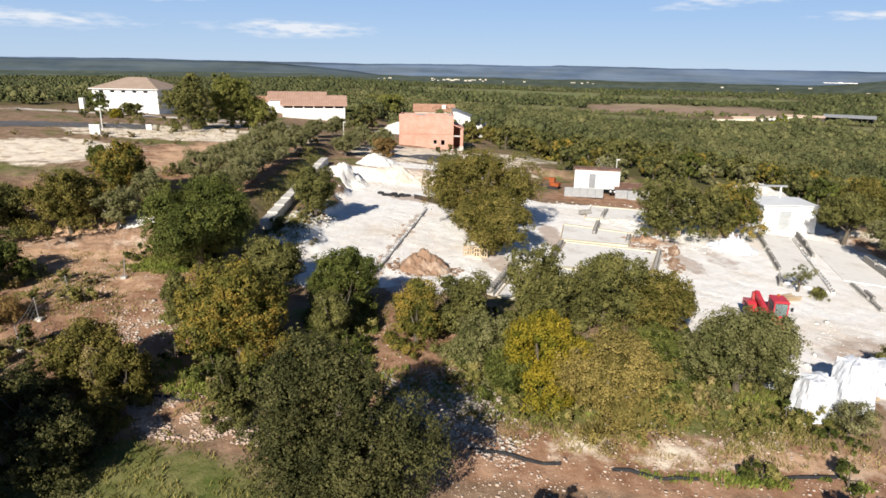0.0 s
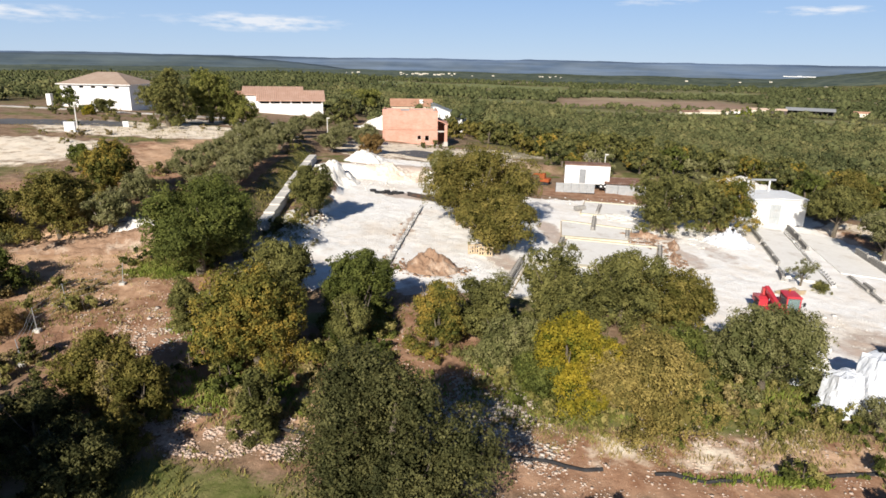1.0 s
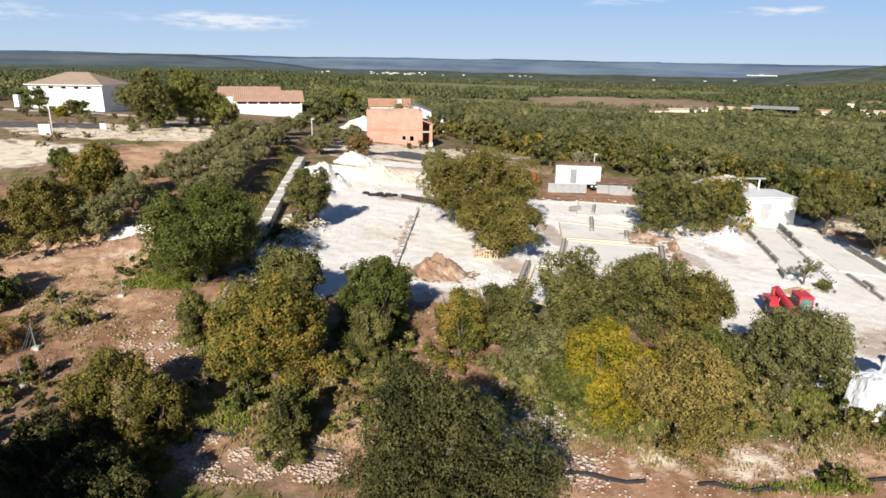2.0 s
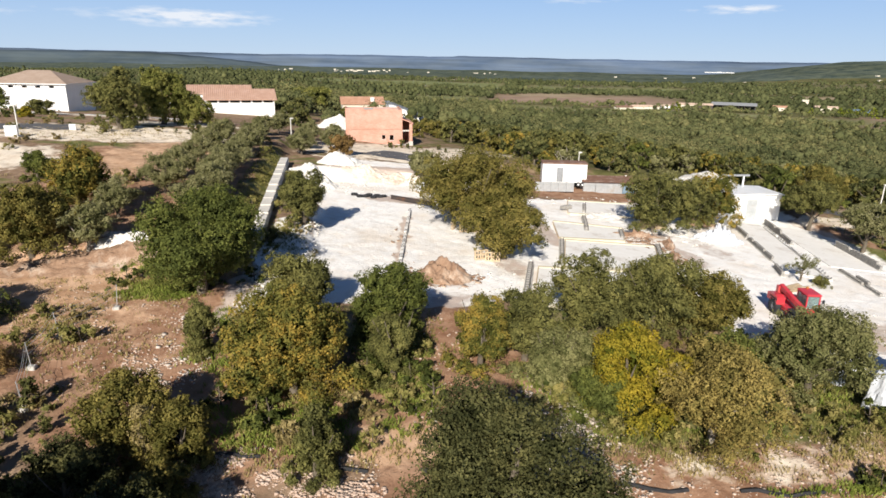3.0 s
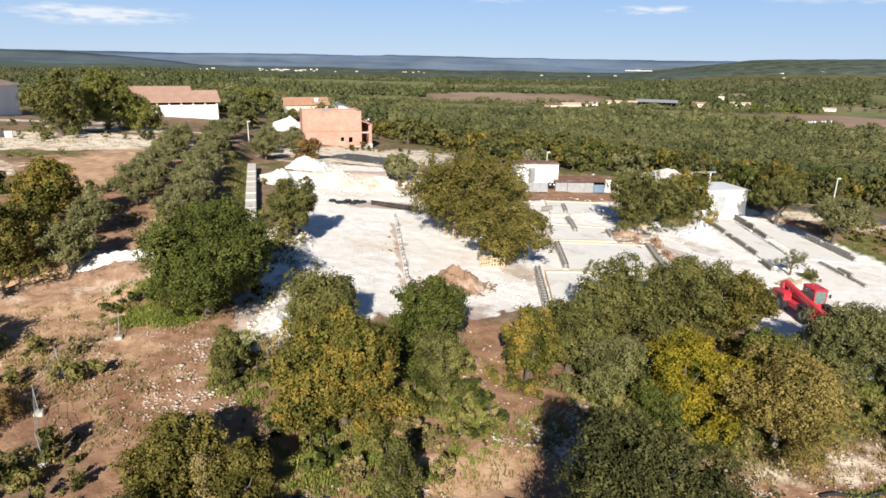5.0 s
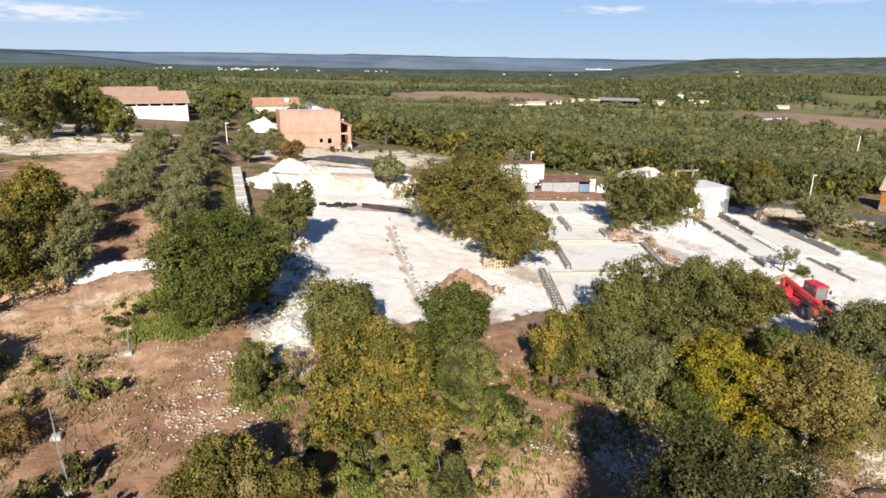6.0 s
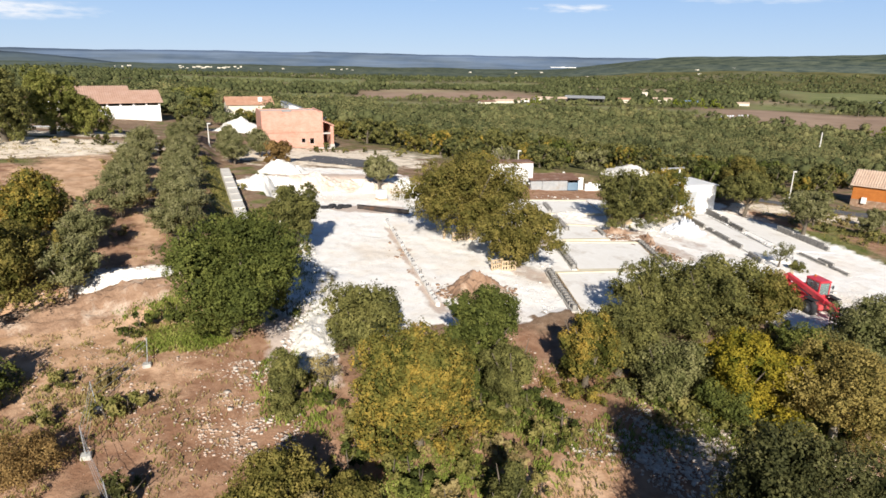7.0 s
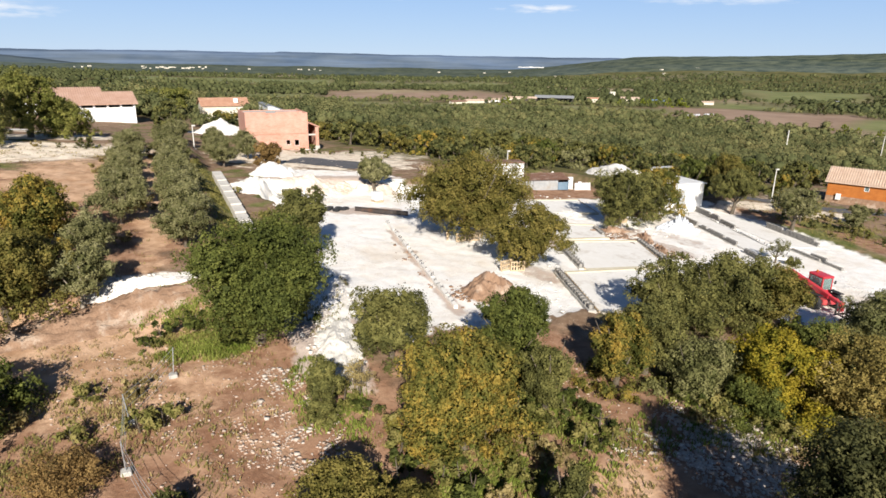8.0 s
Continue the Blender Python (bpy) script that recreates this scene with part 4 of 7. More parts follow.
tree("holm_oak", -15.6, 21.2, 3.6, 2.0, "shade", 111, "dark holm oak in deep shade above the lawn", clear=0.03, leaf=0.10, count=6000, blobs=24, group=OAKS)
tree("holm_oak", -18.4, 24.2, 3.0, 1.8, "shade", 112, "low dark holm oak in the shade of taller trees", clear=0.02, leaf=0.10, count=5000, blobs=22, group=OAKS)
tree("sapling", 20.2, 26.5, 2.0, 1.3, "olive", 113, "thin-leaved sapling in front of the wrapped loads", clear=0.2, leaf=0.08, count=1600, blobs=14, gap=0.2, core=False, group=OAKS, skirt=0.0)
tree("oak", 26.6, 32.6, 2.2, 1.4, "oak", 114, "dark green oak bush behind the wrapped loads", clear=0.03, leaf=0.10, count=3000, blobs=16, group=OAKS)
tree("pine", -40.5, 101.0, 9.0, 3.6, "oak", 52, "yellow-green rounded pine near the white house", clear=0.05, leaf=0.2, count=8000, blobs=16, group="pines", lobe=(0.26, 0.46))
tree("pine", -37.0, 110.5, 9.8, 4.3, "pine", 53, "broad green pine beside the hall", shape="egg", clear=0.08, leaf=0.2, count=10000, blobs=18, group="pines", lobe=(0.26, 0.46))
tree("pine", -32.5, 113.0, 5.8, 3.6, "pine", 54, "lower green pine beside the hall", clear=0.05, leaf=0.2, count=7000, blobs=14, group="pines", lobe=(0.26, 0.46))
tree("stone_pine", -17.8, 200.0, 7.8, 6.5, "pine", 55, "spreading stone pine with a flat crown", shape="flat", clear=0.3, leaf=0.3, count=6000, blobs=34, group="pines")
tree("shrub", -60.0, 122.0, 2.8, 2.6, "oak", 56, "dark shrub in front of the white house", "shrub", clear=0.02, leaf=0.16, count=2500, blobs=16, group="shrubs")
tree("shrub", -58.0, 112.0, 1.8, 1.1, "yellow", 57, "yellow-green shrub by the road", "shrub", clear=0.02, leaf=0.14, count=1200, blobs=12, group="shrubs")
tree("shrub", -72.0, 133.0, 4.5, 2.4, "green", 58, "green shrub at the corner of the white house", "shrub", clear=0.02, leaf=0.18, count=2200, blobs=16, group="shrubs")

# the olive grove: one tree built, the others copied
olives = [tree("olive_tree", -26.2, 48.6, 3.7, 2.0, "olive", 70, "grey-green olive tree with several pale stems", clear=0.2, leaf=0.11, count=5200, blobs=26, gap=0.1, limbs=7, bark=DEAD, group="olive grove", skirt=0.0),
          tree("olive_tree", -26.0, 54.6, 3.3, 1.9, "olive", 71, "grey-green olive tree in a grove on bare earth", clear=0.16, leaf=0.095, count=4800, blobs=20, gap=0.2, limbs=7, group="olive grove", skirt=0.0),
          tree("olive_tree", -20.4, 56.0, 3.3, 1.9, "olive", 72, "grey-green olive tree in a grove on bare earth", clear=0.16, leaf=0.095, count=4800, blobs=20, gap=0.2, limbs=7, group="olive grove", skirt=0.0)]
rg = random.Random(5)
for row, ys in ((-24.6, (62.5, 67.5, 72.5, 77.5, 83, 89, 95.5)), (-20.2, (60.6, 65.2, 69.8, 74.4, 79.2, 84.4, 90, 96, 102)), (-14.2, (92, 98, 104, 111)), (-10.2, (99.5, 107)), (-18.6, (108, 115))):
    for y in ys:
        x = row + rg.uniform(-0.35, 0.35)
        src = olives[rg.randrange(1, 3)]
        copy_thing(src, pose(x, y, zg(x, y), 0, 0, rg.uniform(0, 360)) @ Matrix.Scale(rg.uniform(0.9, 1.1), 4))

# ---------------------------------------------------------------- woods
def wood_ok(x, y):
    r, az = polar(x, y)
    if r < 60 or az < -52 or az > 72:
        return False
    if y < 93 and x < 33:
        return False
    if x < 47 and y < 84:
        return False
    if x < 8 and y < 172 and r < 172:
        return x > -20 and y > 136 and not (-16 < x < 4 and y < 160)
    if x < 17 and y < 128:
        return False
    if x > 45 and y < 74 + 0.1 * (x - 45):
        return x > 112
    for cx, cy, rx, ry in ((98, 88, 17, 13), (-33, 168, 17, 11), (-69, 146, 22, 13), (-1, 208, 11, 9), (-3, 192, 12, 13), (-26, 150, 14, 16), (-50, 180, 6, 6), (8, 142, 7, 14), (-9.5, 147, 8, 6), (33, 89, 9, 5), (48, 92, 6, 8), (62, 110, 5, 4), (285, 232, 34, 28), (41, 93, 6, 7)):
        if ((x - cx) / rx) ** 2 + ((y - cy) / ry) ** 2 < 1:
            return False
    if r > 680 and 14 < az < 43 and r < 780:
        return False
    p, g, s = field_masks(np.array([x]), np.array([y]))
    return (p + g + s)[0] < 0.3


WOODKINDS = [("wood", 81, 5.2, 2.9, "round"), ("oak", 82, 5.6, 2.8, "round"), ("gold", 83, 4.6, 2.7, "round"), ("green", 84, 5.0, 2.6, "egg"), ("wood", 85, 4.2, 2.6, "round"), ("autumn", 86, 4.4, 2.4, "round"), ("olive", 87, 4.6, 2.5, "round")]
WOODLABEL = {"wood": "mixed green and brown scrub oak in the wood", "oak": "dark green holm oak in the wood", "gold": "olive-gold oak in the wood", "green": "green oak in the wood", "autumn": "oak with yellowing leaves in the wood", "olive": "grey-green scrub oak in the wood"}
wood_src = [tree("oak", 60 + 6 * k, 112, h, r, kind, s, WOODLABEL[kind], clear=0.08, leaf=0.30, count=900, blobs=10, shape=sh, group="wood behind the plots", limbs=3) for k, (kind, s, h, r, sh) in enumerate(WOODKINDS)]
rw = random.Random(21)
spots = []
y = 74.0
while y < 190:
    x = -30.0
    while x < 230:
        px, py = x + rw.uniform(-2.3, 2.3), y + rw.uniform(-2.3, 2.3)
        if wood_ok(px, py) and rw.random() < 0.93:
            spots.append((px, py))
        x += 5.3
    y += 5.3
spots.sort(key=lambda p: math.hypot(p[0], p[1]))
for px, py in spots[:220]:
    src = wood_src[rw.choices(range(7), (5, 4, 3, 2, 4, 2, 2))[0]]
    copy_thing(src, pose(px, py, zg(px, py) - 0.1, 0, 0, rw.uniform(0, 360)) @ Matrix.Scale(rw.uniform(0.75, 1.15), 4))


def wood_mass(name, places, leaf, per_tree, label, seed, blobs=5, size=1.0, fill=0.76, tone=(1.0, 0.0), deep=0.5):
    """A stretch of woodland too deep to count: leaf sprays over boughs whose tint is darkened as gap shade, in one
    mesh.
    """
    rng = np.random.default_rng(seed)
    n = len(places)
    P = np.array(places)
    rad = (1.7 + 3.6 * rng.random(n) ** 1.8) * (1 + 0.25 * wob(P[:, 0], P[:, 1], 0.06)) * size * 1.15
    rad *= 1 - 0.42 * sstep(-10, -20, polar(P[:, 0], P[:, 1])[1])
    h = (0.9 + rng.uniform(0.75, 1.35, n) * rad) * (0.75 + 0.25 * size)
    base = ground(P[:, 0], P[:, 1])
    k = rng.normal(size=(n, blobs, 3))
    k /= np.linalg.norm(k, axis=2)[..., None]
    spread = 0.62 if blobs > 1 else 0.2
    C = np.stack([P[:, 0], P[:, 1], base + h * 0.52], 1)[:, None, :] + k * np.stack([rad * spread, rad * spread, h * 0.26], 1)[:, None, :]
    R = (rad[:, None] * rng.uniform(0.30, 0.72, (n, blobs)) * (1 if blobs > 1 else 1.5))[..., None] * np.array([1, 1, 0.8])
    C, R = C.reshape(-1, 3), R.reshape(-1, 3)
    m = per_tree * n
    pick = rng.choice(len(C), m, p=R[:, 0] ** 2 / np.sum(R[:, 0] ** 2))
    d = rng.normal(size=(m, 3))
    d[:, 2] += 0.45
    d = unit(d)
    S = C[pick] + R[pick] * d * (0.86 + 0.26 * rng.random((m, 1)))
    nrm = unit(d * 1.5 + rng.normal(size=(m, 3)) * 0.5)
    u = unit(np.cross(nrm, rng.normal(size=(m, 3))))
    w = np.cross(nrm, u)
    s = leaf * rng.uniform(0.6, 1.4, (m, 1))
    own = (np.arange(len(C)) // blobs * 7919 % 997) / 997.0 * tone[0] + tone[1]
    V = np.concatenate([np.stack([S - u * s, S + w * s * 0.8 + u * s * 0.6, S - w * s * 0.8 + u * s * 0.7], 1).reshape(-1, 3)])
    # a round uneven bough under the sprays; deep paints the gap shade into its tint
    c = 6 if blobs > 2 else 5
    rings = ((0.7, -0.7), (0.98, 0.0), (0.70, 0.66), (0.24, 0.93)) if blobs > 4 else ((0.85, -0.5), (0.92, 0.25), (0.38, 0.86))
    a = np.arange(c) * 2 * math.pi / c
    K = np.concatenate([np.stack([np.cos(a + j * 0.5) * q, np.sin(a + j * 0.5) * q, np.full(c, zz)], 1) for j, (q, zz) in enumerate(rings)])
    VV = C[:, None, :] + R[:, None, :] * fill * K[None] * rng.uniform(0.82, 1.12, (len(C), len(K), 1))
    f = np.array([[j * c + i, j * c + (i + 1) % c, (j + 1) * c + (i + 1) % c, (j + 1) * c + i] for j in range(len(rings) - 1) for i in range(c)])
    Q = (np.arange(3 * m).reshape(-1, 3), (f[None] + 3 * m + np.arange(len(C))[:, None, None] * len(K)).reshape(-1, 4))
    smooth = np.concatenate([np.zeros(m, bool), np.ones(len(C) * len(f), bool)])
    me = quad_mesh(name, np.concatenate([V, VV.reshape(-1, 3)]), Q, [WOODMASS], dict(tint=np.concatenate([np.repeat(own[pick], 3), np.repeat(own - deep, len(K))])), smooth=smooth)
    return tagged(new(name, me), label, "woodland", kind="stuff")


def woodmass_material():
    m, N, L, b = shader("woodland", 0.8, 0, 0.08)
    a = N.new("ShaderNodeAttribute")
    a.attribute_name = "tint"
    g = N.new("ShaderNodeNewGeometry")
    v = 0.5
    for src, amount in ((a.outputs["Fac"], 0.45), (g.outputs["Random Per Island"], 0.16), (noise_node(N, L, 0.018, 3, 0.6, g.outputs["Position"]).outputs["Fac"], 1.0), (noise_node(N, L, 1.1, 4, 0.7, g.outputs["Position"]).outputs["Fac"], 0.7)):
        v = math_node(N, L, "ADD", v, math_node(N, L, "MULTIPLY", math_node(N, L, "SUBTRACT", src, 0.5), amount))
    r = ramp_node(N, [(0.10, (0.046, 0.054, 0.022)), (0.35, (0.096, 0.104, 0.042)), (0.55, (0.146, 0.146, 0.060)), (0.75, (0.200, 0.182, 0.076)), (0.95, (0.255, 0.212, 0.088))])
    L.new(v, r.inputs["Fac"])
    L.new(r.outputs["Color"], b.inputs["Base Color"])
    return m


WOODMASS = woodmass_material()
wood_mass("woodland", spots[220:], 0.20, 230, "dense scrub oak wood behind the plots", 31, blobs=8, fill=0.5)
rn = np.random.default_rng(22)
r, a = 175 + 675 * rn.random(60000) ** 1.25, rn.uniform(-50, 72, 60000)
px, py = r * np.sin(np.radians(a)), 10 + r * np.cos(np.radians(a))
thin = 0.5 + 0.5 * wob(px, py, 0.03) + np.where(a > 0, 0.35, np.where(a > -12, 0.1, -0.3))
open_land = sum(field_masks(px, py)) > 0.3
ok = ((py > 188) | (px > 228) | (px < -30)) & (rn.random(60000) < thin) & ~open_land
mid, far = [], []
for x, y, q in zip(px[ok], py[ok], r[ok]):
    if (q > 250 and not (680 < q < 780)) or wood_ok(x, y):
        (mid if q < 380 else far).append((x, y))
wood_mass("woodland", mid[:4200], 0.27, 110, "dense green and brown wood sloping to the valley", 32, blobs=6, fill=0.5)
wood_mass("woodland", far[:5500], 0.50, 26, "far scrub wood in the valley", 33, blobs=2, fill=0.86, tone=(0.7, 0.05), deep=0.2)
rn = np.random.default_rng(23)
r, a = 900 + 1300 * rn.random(52000) ** 1.2, rn.uniform(-48, 70, 52000)
px, py = r * np.sin(np.radians(a)), 10 + r * np.cos(np.radians(a))
ok = (sum(field_masks(px, py)) < 0.3) & (wob(px, py, 0.009) + 0.5 * wob(px, py, 0.03) > np.where(r < 1500, -0.3, -0.7))
vale = list(zip(px[ok], py[ok]))
wood_mass("woodland", vale[:24000], 1.2, 1, "distant wooded valley and hillside", 34, blobs=1, size=1.25, fill=0.9, tone=(0.3, -0.25), deep=0.0)

LIME = "bright trees in the valley"
lime = tree("lime_tree", 358, 668, 13, 8, "lime", 91, "bright green tree beside the farm", leaf=1.1, count=420, blobs=10, clear=0.05, group=LIME, limbs=3)
for x, y, s in ((545, 640, 0.9), (556, 630, 1.1), (570, 622, 1.0), (583, 610, 1.05), (560, 648, 0.8), (395, 372, 0.5), (408, 290, 0.75), (416, 283, 0.6), (425, 292, 0.5), (432, 276, 0.55), (372, 392, 0.6), (520, 655, 0.7)):
    copy_thing(lime, pose(x, y, zg(x, y), 0, 0, x * 7 % 360) @ Matrix.Scale(s, 4))
dark = tree("pine", 640, 470, 15, 9, "shade", 92, "dark pine in a clump between fields", leaf=1.1, count=420, blobs=10, clear=0.05, group=LIME, limbs=3)
for k in range(9):
    copy_thing(dark, pose(868 + k * 13, 606 + (k * 37 % 11) - k * 8, zg(868 + k * 13, 606 - k * 8), 0, 0, k * 50) @ Matrix.Scale(0.8 + 0.05 * (k % 4), 4))
for k in range(16):
    copy_thing(dark, pose(720 + k * 16, 690 - k * 9, zg(720 + k * 16, 690 - k * 9), 0, 0, k * 50) @ Matrix.Scale(0.28 + 0.04 * (k % 3), 4))

# ---------------------------------------------------------------- buildings
def gable_roof(bm, x0, x1, y0, y1, eave, rise, over=0.4, thick=0.18):
    """A gable roof whose ridge runs along x."""
    ym = (y0 + y1) / 2
    k = rise / (ym - y0)
    pts = [(y0 - over, eave - over * k), (ym, eave + rise), (y1 + over, eave - over * k), (y1 + over, eave - over * k - thick), (ym, eave + rise - thick), (y0 - over, eave - over * k - thick)]
    prism(bm, pts, "x", x0 - over, x1 + over)


def tile_rolls(x0, x1, y0, z0, y1, z1, pitch=0.45, r=0.10):
    """Rounded tile courses running down one slope."""
    bm = bmesh.new()
    n = int((x1 - x0) / pitch)
    for k in range(n):
        x = x0 + (k + 0.5) * (x1 - x0) / n
        tube(bm, [(x, y0, z0), (x, y1, z1)], [r, r], 6)
    return bm


def gable_wall(x, y0, y1, eave, rise, thick, z0=0.0):
    bm = bmesh.new()
    prism(bm, [(y0, z0), (y1, z0), (y1, eave), ((y0 + y1) / 2, eave + rise), (y0, eave)], "x", x, x + thick)
    return bm


def brick_house():
    h = thing("brick_house", -8.1, 118.4, "unfinished two-storey house of bare pink hollow brick", "house", z=0.35, kind="structure")
    L, D, H = 10.3, 9.0, 6.5
    part("wall", wall_with_holes(L, H, 0.25, [(6.55, 7.15, 1.25, 1.95), (7.95, 8.65, 1.05, 1.95)]), BRICK, h)
    part("wall", boxes((0, L, D - 0.25, D, 0, H - 0.2)), BRICK, h)
    part("wall", boxes((0, 0.25, 0.25, D - 0.25, 0, H)), BRICK, h)
    side = part("wall", wall_with_holes(D - 0.5, H, 0.25, [(0.9, 3.4, 0.0, 2.5), (4.6, 6.4, 0.9, 2.3), (1.2, 2.8, 3.6, 5.0)]), BRICK, h)
    side.matrix_basis = pose(L, 0.25, 0, 0, 0, 90)
    part("floor_slab", boxes((0.25, L - 0.25, 0.25, D - 0.25, 2.9, 3.1)), CONCRETE, h)
    part("roof_slab", boxes((0.25, L - 0.25, 0.25, D - 0.25, 6.05, 6.2)), CONCRETE, h)
    part("string_course", boxes((-0.02, L + 0.02, -0.03, 0.0, 2.96, 3.04)), REDSOIL, h, "thin dark band between the storeys")
    part("plinth", boxes((-0.05, L + 0.05, -0.06, 0.25, -0.5, 0.3)), CONCRETE, h)
    part("parapet", boxes((0.0, 3.4, 0.0, 0.25, H, H + 0.22), (5.0, 9.4, 0.0, 0.25, H, H + 0.22), bevel=0.01), BRICK, h, "ragged last course of brick")
    for x, z, w, hh in ((6.55, 1.25, 0.6, 0.7), (7.95, 1.05, 0.7, 0.9)):
        win = part("window", boxes((x - 0.06, x, -0.02, 0.2, z - 0.06, z + hh + 0.06), (x + w, x + w + 0.06, -0.02, 0.2, z - 0.06, z + hh + 0.06)), CONCRETE, h, "bare concrete window reveal")
        part("sill", boxes((x - 0.1, x + w + 0.1, -0.06, 0.22, z - 0.14, z - 0.06)), CONCRETE, win)
    # roofed porch along the side, open at the front
    part("porch_floor", boxes((L, L + 1.9, -0.2, 6.8, -0.4, 0.15)), CONCRETE, h)
    part("porch_wall", boxes((L + 1.5, L + 1.8, 1.1, 6.5, 0.15, 4.1)), BRICK, h)
    part("porch_wall", boxes((L, L + 1.5, 6.2, 6.5, 0.15, 4.4)), BRICK, h)
    part("porch_pier", boxes((L + 1.3, L + 1.85, 0.1, 0.6, 0.15, 4.0), bevel=0.02), BRICK, h)
    part("porch_pier", boxes((L + 1.2, L + 1.95, 0.0, 0.7, -0.3, 0.8), bevel=0.03), CONCRETE, h, "pale concrete foot of the pier")
    bm = bmesh.new()
    prism(bm, [(L, 4.75), (L + 2.0, 3.95), (L + 2.0, 4.12), (L, 4.92)], "y", 0.0, 6.7)
    part("porch_roof", bm, BRICK, h)
    part("lintel", boxes((L, L + 1.3, 0.15, 0.45, 2.6, 2.85)), CONCRETE, h)
    return h


def hall():
    h = thing("hall", -40.8, 161.2, "long pale hall with an open gallery under a clay-tiled roof", "building", z=1.9, turn=10, kind="structure")
    L, D, E = 15.8, 11.0, 3.9
    part("wall", boxes((0, L, 0.0, 0.3, -1, 2.9)), WHITEWALL, h)
    part("wall", boxes((0, L, D - 0.3, D, -1, E)), WHITEWALL, h)
    part("wall", gable_wall(0.0, 0.3, D - 0.3, E, 1.9, 0.3, -1), WHITEWALL, h)
    part("wall", gable_wall(L - 0.3, 0.3, D - 0.3, E, 1.9, 0.3, -1), WHITEWALL, h)
    # panel painted near black as the shade inside the gallery
    part("gallery_back", boxes((0.3, L - 0.3, 2.0, 2.2, 2.7, E + 0.5)), SHADE_FILL, h)
    for k in range(7):
        part("pillar", boxes((k * (L - 0.4) / 6, k * (L - 0.4) / 6 + 0.4, 0.0, 0.35, 2.9, E)), WHITEWALL, h)
        if k < 6:
            part("buttress", boxes((k * (L - 0.4) / 6 + 0.1, k * (L - 0.4) / 6 + 0.3, -0.14, 0.0, -1, 2.7)), WHITEWALL, h)
    bm = bmesh.new()
    gable_roof(bm, 0, L, 0, D, E, 2.0, 0.6)
    r = part("roof", bm, HALLTILES, h)
    part("tiles", tile_rolls(-0.5, L + 0.5, -0.6, E - 0.2, D / 2, E + 2.02), HALLTILES, r)
    b = thing("hall", -47.0, 171.5, "second tiled hall behind the first", "building", z=1.6, turn=10, kind="structure")
    part("wall", boxes((0, 15, 0.0, 9, -1, E + 1.1)), WHITEWALL, b)
    bm = bmesh.new()
    gable_roof(bm, 0, 15, 0, 9, E + 1.1, 1.7, 0.5)
    r = part("roof", bm, HALLTILES, b)
    part("tiles", tile_rolls(-0.4, 15.4, -0.5, E + 0.95, 4.5, E + 2.83), HALLTILES, r)


def white_house():
    h = thing("white_house", -77.7, 141.2, "long white rendered house with a hipped clay-tile roof", "house", z=4.2, turn=-6, kind="structure")
    L, D, E = 15.2, 11, 5.6
    part("wall", wall_with_holes(L, E, 0.3, [(1.6 + 2.6 * k, 2.6 + 2.6 * k, 4.75, 5.15) for k in range(5)]), WHITEWALL, h)
    part("wall", boxes((0, L, D - 0.3, D, -1, E), (0, 0.3, 0.3, D - 0.3, -1, E), (L - 0.3, L, 0.3, D - 0.3, -1, E), (0, L, 0, 0.3, -1, 0)), WHITEWALL, h)
    # added near-black panel for the shade behind the window openings
    part("room_shade_panel", boxes((0.4, L - 0.4, 1.2, 1.4, 4, E - 0.1)), SHADE_FILL, h)
    bm = bmesh.new()
    o = 0.5
    v = [bm.verts.new(p) for p in ((-o, -o, E), (L + o, -o, E), (L + o, D + o, E), (-o, D + o, E), (5.4, D / 2, E + 2.4), (L - 5.4, D / 2, E + 2.4))]
    for f in ((0, 1, 5, 4), (1, 2, 5), (2, 3, 4, 5), (3, 0, 4), (3, 2, 1, 0)):
        bm.faces.new([v[i] for i in f])
    part("roof", bm, ROOFBROWN, h)
    part("eaves", boxes((-o - 0.03, L + o + 0.03, -o - 0.03, D + o + 0.03, E - 0.16, E - 0.004)), WHITEWALL, h)
    part("gate_pillar", boxes((-3.2, -2.2, -0.4, 0.5, -1, 3.4)), WHITEWALL, h)


def tiled_cottage(name, x, y, z, turn, L, D, E, rise, wall, roof, label):
    h = thing(name, x, y, label, "house", turn=turn, z=z, kind="structure")
    part("wall", boxes((0, L, 0, 0.3, -1, E)), wall, h)
    part("wall", boxes((0, L, D - 0.3, D, -1, E)), wall, h)
    part("wall", gable_wall(0, 0.3, D - 0.3, E, rise, 0.3, -1), wall, h)
    part("wall", gable_wall(L - 0.3, 0.3, D - 0.3, E, rise, 0.3, -1), wall, h)
    bm = bmesh.new()
    gable_roof(bm, 0, L, 0, D, E, rise, 0.45)
    r = part("roof", bm, roof, h)
    part("tiles", tile_rolls(-0.35, L + 0.35, -0.45, E - 0.45 * rise / (D / 2) + 0.02, D / 2, E + rise + 0.02), roof, r)
    return h


brick_house()
hall()
white_house()
c = tiled_cottage("house", -9.0, 205, -1.3, 3, 13.0, 9.0, 3.2, 1.8, CREAMWALL, TILES, "cream house with a clay-tiled roof behind the brick house")
part("chimney", boxes((9.0, 10.2, 1.2, 2.2, 3.4, 4.9)), WHITEWALL, c)
tiled_cottage("house", -53.0, 176, 2.2, 5, 6.0, 7.0, 3.6, 1.0, WHITEWALL, TILES, "small white house with a red tiled roof")
w = thing("white_building", 2.8, 163, "white building with a sloping wall behind the brick house", "building", z=-0.8, kind="structure")
bm = bmesh.new()
prism(bm, [(0, -1), (8.6, -1), (8.6, 2.3), (1.0, 5.2), (0, 5.2)], "y", 0, 0.3)
